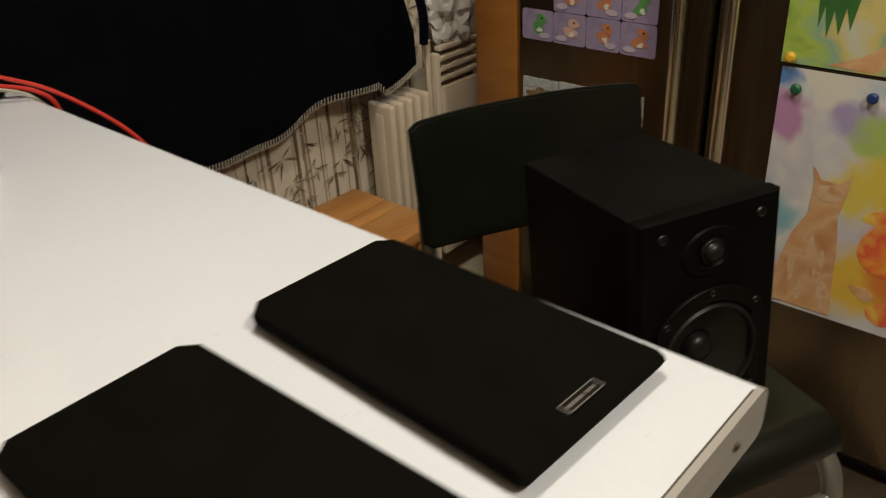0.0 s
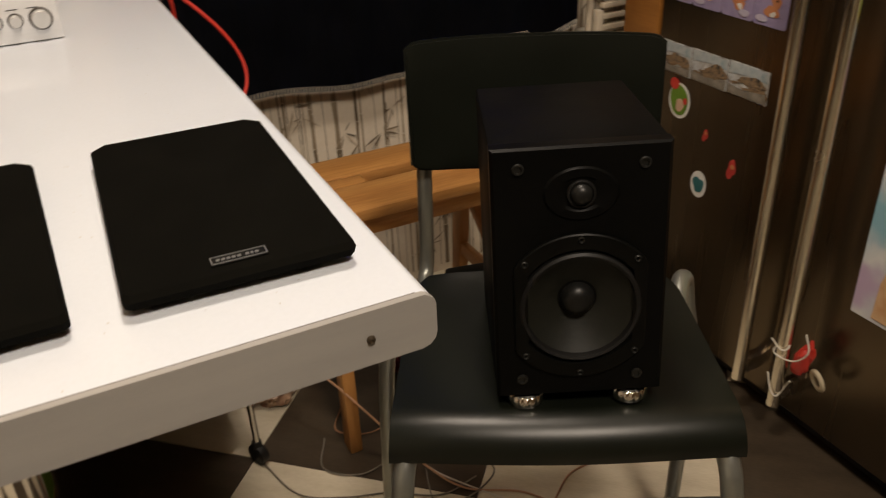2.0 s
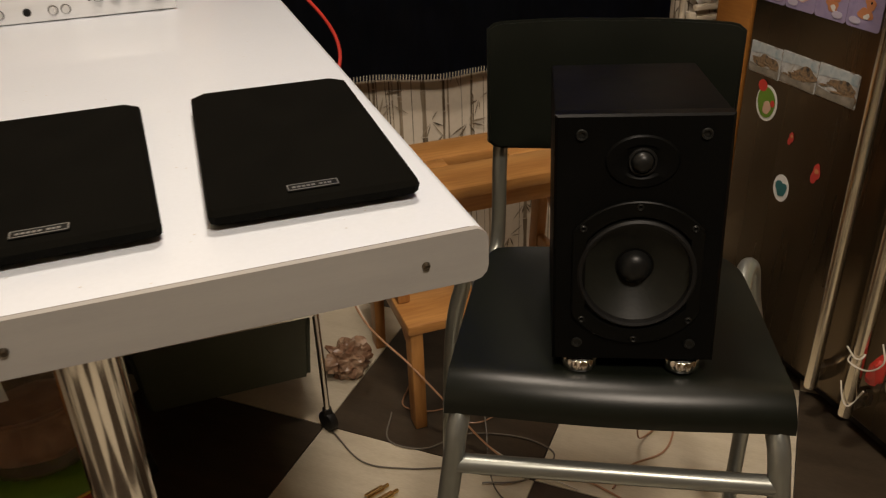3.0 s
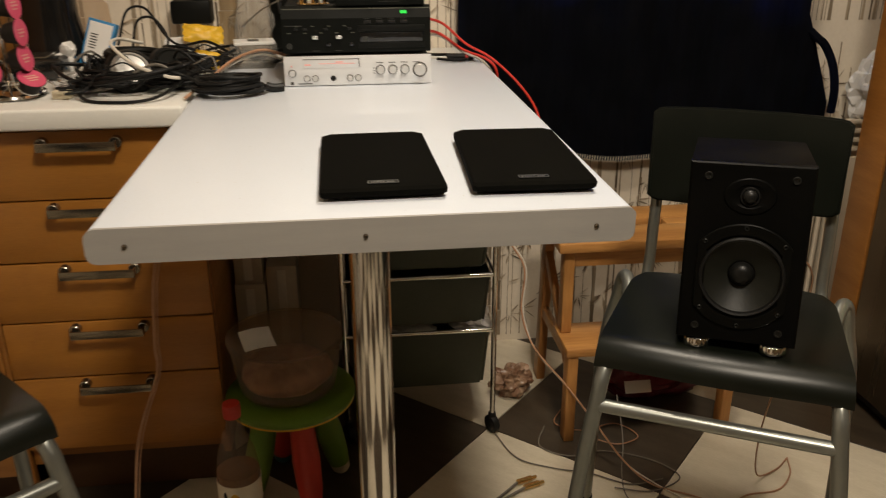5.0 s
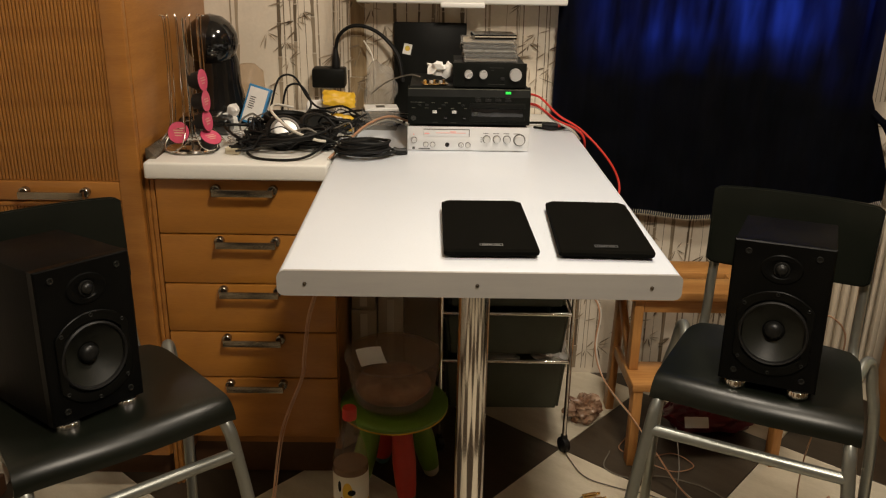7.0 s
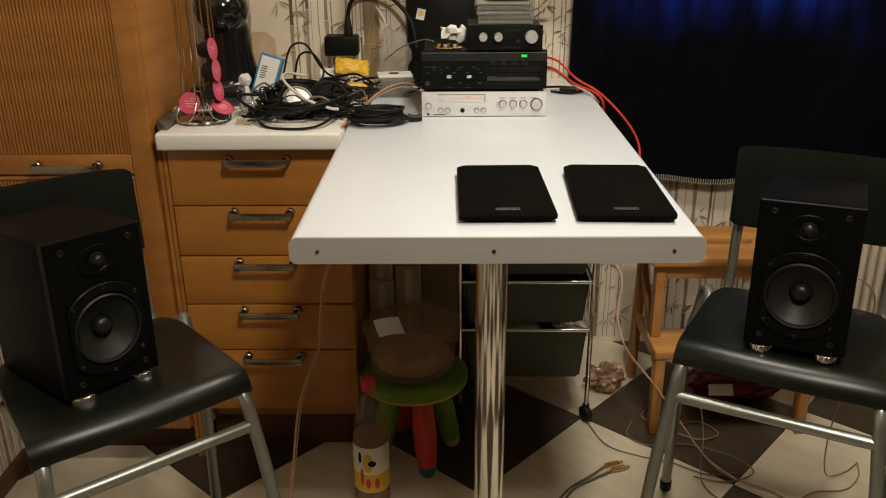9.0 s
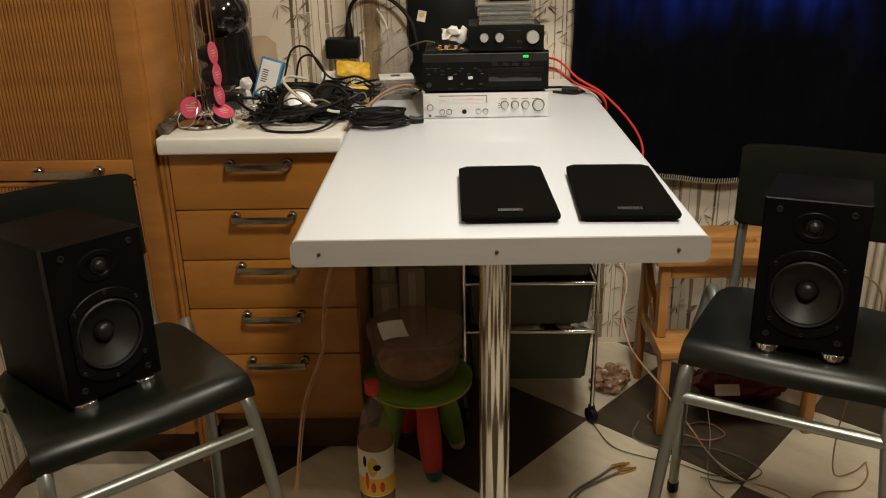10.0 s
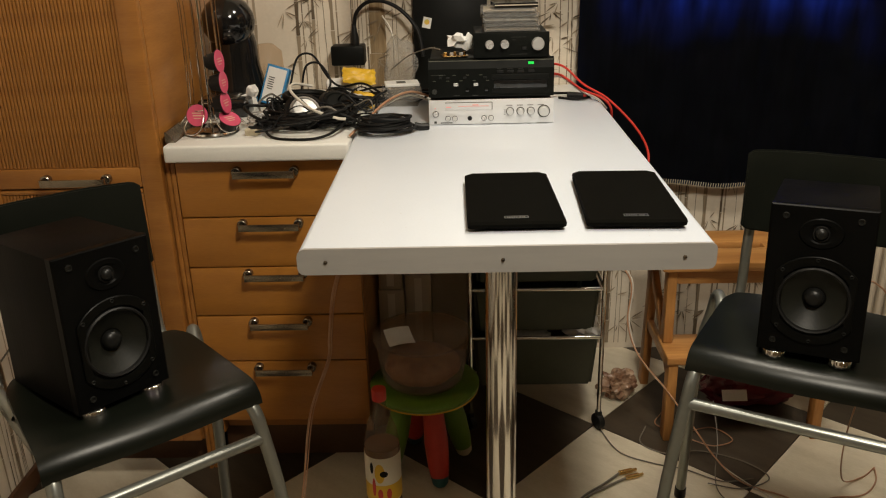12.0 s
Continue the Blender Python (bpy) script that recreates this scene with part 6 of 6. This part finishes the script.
def coil(cx, cy, z0, r, turns, thick, seed, lift=0.0025, squash=0.75, wild=0.0):
    """Loops of cord thrown on a pile; wild tips and shifts each loop."""
    rng = random.Random(seed)
    pts = []
    for t in range(int(turns)):
        ox, oy, size = rng.uniform(-1, 1) * wild * r, rng.uniform(-1, 1) * wild * r, 1 - wild * rng.uniform(0, 0.9)
        tip, way = wild * rng.uniform(0, 1.1), rng.uniform(0, 2 * math.pi)
        for k in range(10):
            a = 2 * math.pi * k / 10 + seed
            rr = r * size * (1 + 0.12 * math.sin(3.7 * t + 0.37 * k + seed) + rng.uniform(-0.06, 0.06))
            x, y = rr * math.cos(a), rr * squash * math.sin(a)
            pts.append((cx + ox + x, cy + oy + y, z0 + thick + lift * (t + k / 10) + rng.uniform(0, 0.004) + tip * (rr + x * math.cos(way) + y * math.sin(way)) * 0.5))
    return tube(pts, thick, 8, 5)


c1 = thing("cable", "coiled black power cable lying on the table", "cable", pose(-0.22, 0.76, TZ), "loose cables")
part("cord", coil(-0.236, 0.748, TZ, 0.058, 12, 0.0034, 2, 0.0022, 0.80, 0.20), M_CABLE_B, c1, world=True)
part("tail", tube([(-0.17, 0.76, TZ + 0.012), (-0.155, 0.762, TZ + 0.008), (-0.138, 0.768, TZ + 0.008)], 0.0085, 10), M_RUBBER, c1, "moulded plug", world=True)
for seed, cx, cy, r, t, th in ((3, -0.43, 0.82, 0.090, 9, 0.0038), (5, -0.505, 0.82, 0.050, 6, 0.0034), (23, -0.365, 0.80, 0.050, 6, 0.0030), (7, -0.36, 1.02, 0.07, 7, 0.0034), (9, -0.365, 0.87, 0.060, 8, 0.0040), (19, -0.41, 0.97, 0.070, 8, 0.0036), (13, -0.30, 1.06, 0.055, 5, 0.003), (15, -0.43, 1.06, 0.065, 5, 0.0026), (17, -0.185, 1.09, 0.045, 4, 0.003)):
    c = thing("cable", "tangled black cable on the counter", "cable", pose(cx, cy, TZ), "loose cables")
    part("cord", coil(cx, cy, TZ, r, t, th, seed, 0.0035, 0.8, 0.5), M_CABLE_B, c, world=True)
_rng = random.Random(77)
for k in range(36):
    x, y = _rng.uniform(-0.53, -0.30), _rng.uniform(0.74, 1.10)
    a = _rng.uniform(0, 6.28)
    pts = []
    for q in range(7):
        pts.append((min(-0.27, max(-0.56, x)), min(1.15, max(0.72, y)), TZ + 0.012 + _rng.uniform(0.0, 0.060) * (1 - abs(q - 3) / 4)))
        a += _rng.uniform(-0.9, 0.9)
        x, y = x + 0.045 * math.cos(a), y + 0.035 * math.sin(a)
    c = thing("cable", "thin cable tangled in the heap on the counter", "cable", pose(*pts[0]), "loose cables")
    part("cord", tube(pts, _rng.choice((0.0016, 0.002, 0.0026, 0.003)), 7), (M_CABLE_B, M_CABLE_B, M_CABLE_B, M_CABLE_G, M_CABLE_B, M_CABLE_B, M_CABLE_B, M_CABLE_W if k == 15 else M_CABLE_B)[k % 8], c, world=True)
for pts, rr, mt, lb in (
        ([(-0.52, 1.10, TZ + 0.05), (-0.50, 1.13, TZ + 0.12), (-0.46, 1.14, TZ + 0.125), (-0.42, 1.12, TZ + 0.07), (-0.38, 1.08, TZ + 0.05), (-0.32, 1.06, TZ + 0.06), (-0.27, 1.03, TZ + 0.04)], 0.003, M_CABLE_B, "black cable looping over the counter clutter"),
        ([(-0.49, 1.10, TZ + 0.04), (-0.475, 1.11, TZ + 0.10), (-0.44, 1.12, TZ + 0.105), (-0.41, 1.10, TZ + 0.06), (-0.43, 1.07, TZ + 0.03), (-0.48, 1.03, TZ + 0.03)], 0.003, M_CABLE_B, "black cable looping over the counter clutter"),
        ([(-0.53, 0.80, TZ + 0.030), (-0.50, 0.715, TZ + 0.006), (-0.44, 0.680, TZ + 0.004), (-0.375, 0.690, TZ + 0.006), (-0.335, 0.75, TZ + 0.02), (-0.30, 0.93, TZ + 0.04)], 0.0032, M_CABLE_B, "black cable lying along the counter edge"),
        ([(-0.44, 0.98, TZ + 0.070), (-0.475, 0.93, TZ + 0.085), (-0.465, 0.83, TZ + 0.085), (-0.41, 0.76, TZ + 0.058), (-0.35, 0.735, TZ + 0.040), (-0.325, 0.735, TZ + 0.036)], 0.0034, M_CABLE_W, "white cable lying across the headphones"),
        ([(-0.315, 0.70, TZ + 0.004), (-0.285, 0.80, TZ + 0.02), (-0.24, 0.90, TZ + 0.045), (-0.19, 0.98, TZ + 0.05), (-0.14, 1.02, TZ + 0.03)], 0.0030, M_CABLE_C, "copper-coloured speaker wire on the table"),
        ([(-0.317, 0.698, TZ + 0.003), (-0.290, 0.80, TZ + 0.014), (-0.245, 0.90, TZ + 0.036), (-0.195, 0.985, TZ + 0.04), (-0.15, 1.03, TZ + 0.02)], 0.0026, M_CABLE_W, "pale speaker wire on the table"),
        ([(-0.28, 1.29, 1.09), (-0.255, 1.27, 1.05), (-0.245, 1.25, 0.98), (-0.26, 1.22, 0.93)], 0.0022, M_CABLE_W, "thin white cable on the wall"),
        ([(-0.25, 1.15, 0.96), (-0.20, 1.12, 1.00), (-0.14, 1.0, 1.035), (-0.11, 0.90, 1.045)], 0.0018, M_CABLE_G, "thin grey wire leading to the disc player"),
        ([(0.165, 1.05, 0.985), (0.215, 1.10, 0.965), (0.262, 1.06, 0.925), (0.318, 1.02, 0.895), (0.376, 0.97, 0.840), (0.411, 0.95, 0.785), (0.414, 0.93, 0.740), (0.388, 0.91, 0.70)], 0.0031, M_CABLE_R, "red cable looping off the table edge"),
        ([(0.165, 1.06, 0.955), (0.21, 1.12, 0.94), (0.262, 1.10, 0.905), (0.312, 1.06, 0.888), (0.335, 1.05, 0.86), (0.335, 1.06, 0.80), (0.32, 1.08, 0.72)], 0.0034, M_CABLE_R, "red cable looping off the table edge"),
        ([(0.165, 1.07, 0.945), (0.215, 1.13, 0.932), (0.262, 1.10, 0.90), (0.300, 1.06, 0.886), (0.325, 1.06, 0.86)], 0.0030, M_CABLE_W, "pale cable behind the stereo"),
        ([(0.165, 1.08, 0.90), (0.20, 1.13, 0.89), (0.245, 1.15, 0.886), (0.29, 1.11, 0.886), (0.25, 1.07, 0.885), (0.20, 1.09, 0.886)], 0.0034, M_CABLE_B, "black cable behind the stereo")):
    c = thing("cable", lb, "cable", pose(*pts[0]), "loose cables")
    part("cord", tube(pts, rr, 8), mt, c, world=True)
plug = thing("cable_plug", "black plug with a red ring on the table", "plug", pose(0.25, 1.10, TZ))
part("body", rod((0.225, 1.105, 0.889), (0.272, 1.095, 0.889), 0.0075, 14), M_RUBBER, plug, world=True)
part("ring", rod((0.268, 1.096, 0.889), (0.276, 1.094, 0.889), 0.0085, 14), M_RED, plug, world=True)

wirebits = thing("wire_tangle", "tangle of fine bare wire on the counter", "wire", pose(-0.55, 0.84, TZ))
part("wire", merge(coil(-0.552, 0.845, TZ, 0.026, 5, 0.0014, 31, 0.005, 0.9), coil(-0.545, 0.850, TZ + 0.008, 0.020, 4, 0.0016, 33, 0.006, 0.9)), M_KNOB, wirebits, world=True)
cork = thing("wood_block", "small block of pale wood on the counter", "wood block", pose(-0.545, 0.745, TZ))
part("block", moved(box(-0.016, 0.016, -0.010, 0.010, 0.0004, 0.016, 0.002), pose(-0.545, 0.748, TZ, 0, 0, -10)), M_BRISTLE, cork, world=True)

# ---- wires on the floor and hanging from the table ----
for pts, rr, mt, lb in (
        ([(-0.255, 0.10, 0.842), (-0.275, 0.16, 0.78), (-0.300, 0.22, 0.70), (-0.318, 0.26, 0.60), (-0.332, 0.30, 0.53), (-0.376, 0.30, 0.41), (-0.402, 0.30, 0.25), (-0.43, 0.31, 0.10), (-0.45, 0.33, 0.006), (-0.40, 0.40, 0.004)], 0.0038, M_CABLE_C, "copper-coloured speaker wire hanging from the table"),
        ([(-0.252, 0.105, 0.842), (-0.271, 0.165, 0.78), (-0.296, 0.225, 0.70), (-0.314, 0.265, 0.60), (-0.328, 0.305, 0.53), (-0.371, 0.305, 0.41), (-0.398, 0.305, 0.25), (-0.426, 0.315, 0.10), (-0.446, 0.335, 0.006), (-0.395, 0.41, 0.004)], 0.0020, M_CABLE_C, "copper-coloured speaker wire hanging from the table"),
        ([(0.335, 1.02, 0.62), (0.355, 0.99, 0.48), (0.395, 0.95, 0.40), (0.385, 0.92, 0.30), (0.41, 0.88, 0.22), (0.47, 0.80, 0.16), (0.53, 0.72, 0.09), (0.58, 0.66, 0.03), (0.63, 0.60, 0.005), (0.72, 0.54, 0.004), (0.78, 0.44, 0.004)], 0.0034, M_CABLE_C, "copper-coloured speaker wire running to the chair"),
        ([(0.337, 1.025, 0.62), (0.359, 0.995, 0.48), (0.400, 0.955, 0.40), (0.390, 0.925, 0.30), (0.415, 0.885, 0.21), (0.475, 0.805, 0.15), (0.535, 0.725, 0.08), (0.585, 0.665, 0.022), (0.64, 0.60, 0.004), (0.70, 0.52, 0.004)], 0.0026, M_CABLE_W, "pale speaker wire running to the chair"),
        ([(0.31, 0.85, 0.004), (0.345, 0.74, 0.004), (0.42, 0.69, 0.004), (0.50, 0.66, 0.004), (0.58, 0.61, 0.004), (0.66, 0.62, 0.004)], 0.0026, M_CABLE_G, "grey wire lying on the tiles"),
        ([(0.44, 0.86, 0.004), (0.41, 0.78, 0.004), (0.47, 0.73, 0.004), (0.56, 0.74, 0.004), (0.66, 0.69, 0.004), (0.70, 0.62, 0.004), (0.62, 0.58, 0.004), (0.54, 0.60, 0.006)], 0.0028, M_CABLE_G, "grey wire lying on the tiles"),
        ([(0.60, 0.80, 0.12), (0.595, 0.72, 0.05), (0.57, 0.64, 0.005), (0.56, 0.56, 0.004), (0.60, 0.48, 0.004)], 0.0024, M_CABLE_G, "thin wire below the stool"),
        ([(0.50, 0.93, 0.004), (0.47, 0.87, 0.004), (0.53, 0.83, 0.004), (0.62, 0.85, 0.004), (0.66, 0.79, 0.004), (0.60, 0.76, 0.006), (0.54, 0.79, 0.009)], 0.0026, M_CABLE_C, "copper-coloured wire loop on the tiles"),
        ([(0.98, 0.66, 0.004), (0.955, 0.60, 0.004), (0.90, 0.55, 0.004), (0.82, 0.54, 0.004), (0.76, 0.50, 0.004)], 0.0032, M_CABLE_C, "brown wire curving on the tiles"),
        ([(0.69, 0.33, 0.665), (0.73, 0.345, 0.66), (0.78, 0.37, 0.60), (0.80, 0.43, 0.45), (0.82, 0.52, 0.20), (0.86, 0.58, 0.03), (0.93, 0.62, 0.004), (0.98, 0.66, 0.004)], 0.0030, M_CABLE_C, "copper-coloured speaker wire behind the loudspeaker"),
        ([(-0.80, 0.24, 0.665), (-0.86, 0.26, 0.655), (-0.92, 0.25, 0.60), (-0.98, 0.20, 0.50), (-1.03, 0.10, 0.30), (-1.06, 0.05, 0.02)], 0.0030, M_CABLE_G, "dark speaker wire behind the loudspeaker")):
    c = thing("speaker_wire", lb, "wire", pose(*pts[0]), "speaker wires")
    part("cord", tube(pts, rr * 0.62, 7), mt, c, world=True)
rca = thing("phono_lead", "grey phono lead with gold plugs lying on the tiles", "cable", pose(0.34, 0.62, 0))
for k, (ex, ey) in enumerate(((0.362, 0.655), (0.375, 0.635))):
    part("cord", tube([(0.16 + 0.02 * k, 0.46, 0.005), (0.22 + 0.012 * k, 0.55, 0.005), (0.28 + 0.01 * k, 0.60 - 0.008 * k, 0.006), (ex - 0.035, ey - 0.012, 0.007)], 0.0030, 8), M_CABLE_G, rca, world=True)
    p = part("plug", rod((ex - 0.036, ey - 0.012, 0.0075), (ex, ey, 0.0075), 0.0062, 14), M_GOLD, rca, "gold plug", world=True)
    part("tip", rod((ex, ey, 0.0075), (ex + 0.012, ey + 0.004, 0.0075), 0.0038, 10), M_GOLD, p, world=True)


# ---- floor tiles ----
A, SIDE, ANG = Vector((0.300, 0.877)), 0.452, radians(-41.9)
U, V = Vector((math.cos(ANG), math.sin(ANG))), Vector((-math.sin(ANG), math.cos(ANG)))
_me = {}
for i in range(-9, 10):
    for j in range(-9, 10):
        c = A + U * SIDE * (i + 0.5) + V * SIDE * (j + 0.5)
        if not (XL - 0.3 < c.x < XR + 0.3 and YF - 0.3 < c.y < YB + 0.3):
            continue
        dark = (i + j) % 2 == 0
        inside = XL + 0.345 < c.x < XR - 0.345 and YF + 0.345 < c.y < YB - 0.345
        if inside:
            if dark not in _me:
                t = solid("tmp", box(-SIDE / 2 + 0.0008, SIDE / 2 - 0.0008, -SIDE / 2 + 0.0008, SIDE / 2 - 0.0008, -0.005, 0.0, 0.0006, 1), M_TILE_B if dark else M_TILE_W)
                _me[dark] = t.data
                bpy.data.objects.remove(t)
            t = new("tile", _me[dark])
        else:
            bm = box(-SIDE / 2 + 0.0008, SIDE / 2 - 0.0008, -SIDE / 2 + 0.0008, SIDE / 2 - 0.0008, -0.005, 0.0, 0)
            mm = pose(c.x, c.y, 0, 0, 0, math.degrees(ANG))
            bm.transform(mm)
            for co, no in (((XL, 0, 0), (-1, 0, 0)), ((XR, 0, 0), (1, 0, 0)), ((0, YB, 0), (0, 1, 0)), ((0, YF, 0), (0, -1, 0))):
                bmesh.ops.bisect_plane(bm, geom=bm.verts[:] + bm.edges[:] + bm.faces[:], plane_co=co, plane_no=no, clear_outer=True)
            if len(bm.faces) < 3:
                bm.free()
                continue
            bm.transform(mm.inverted())
            t = solid("tile", bm, M_TILE_B if dark else M_TILE_W)
        t.matrix_basis = pose(c.x, c.y, 0, 0, 0, math.degrees(ANG))
        t.parent = floor
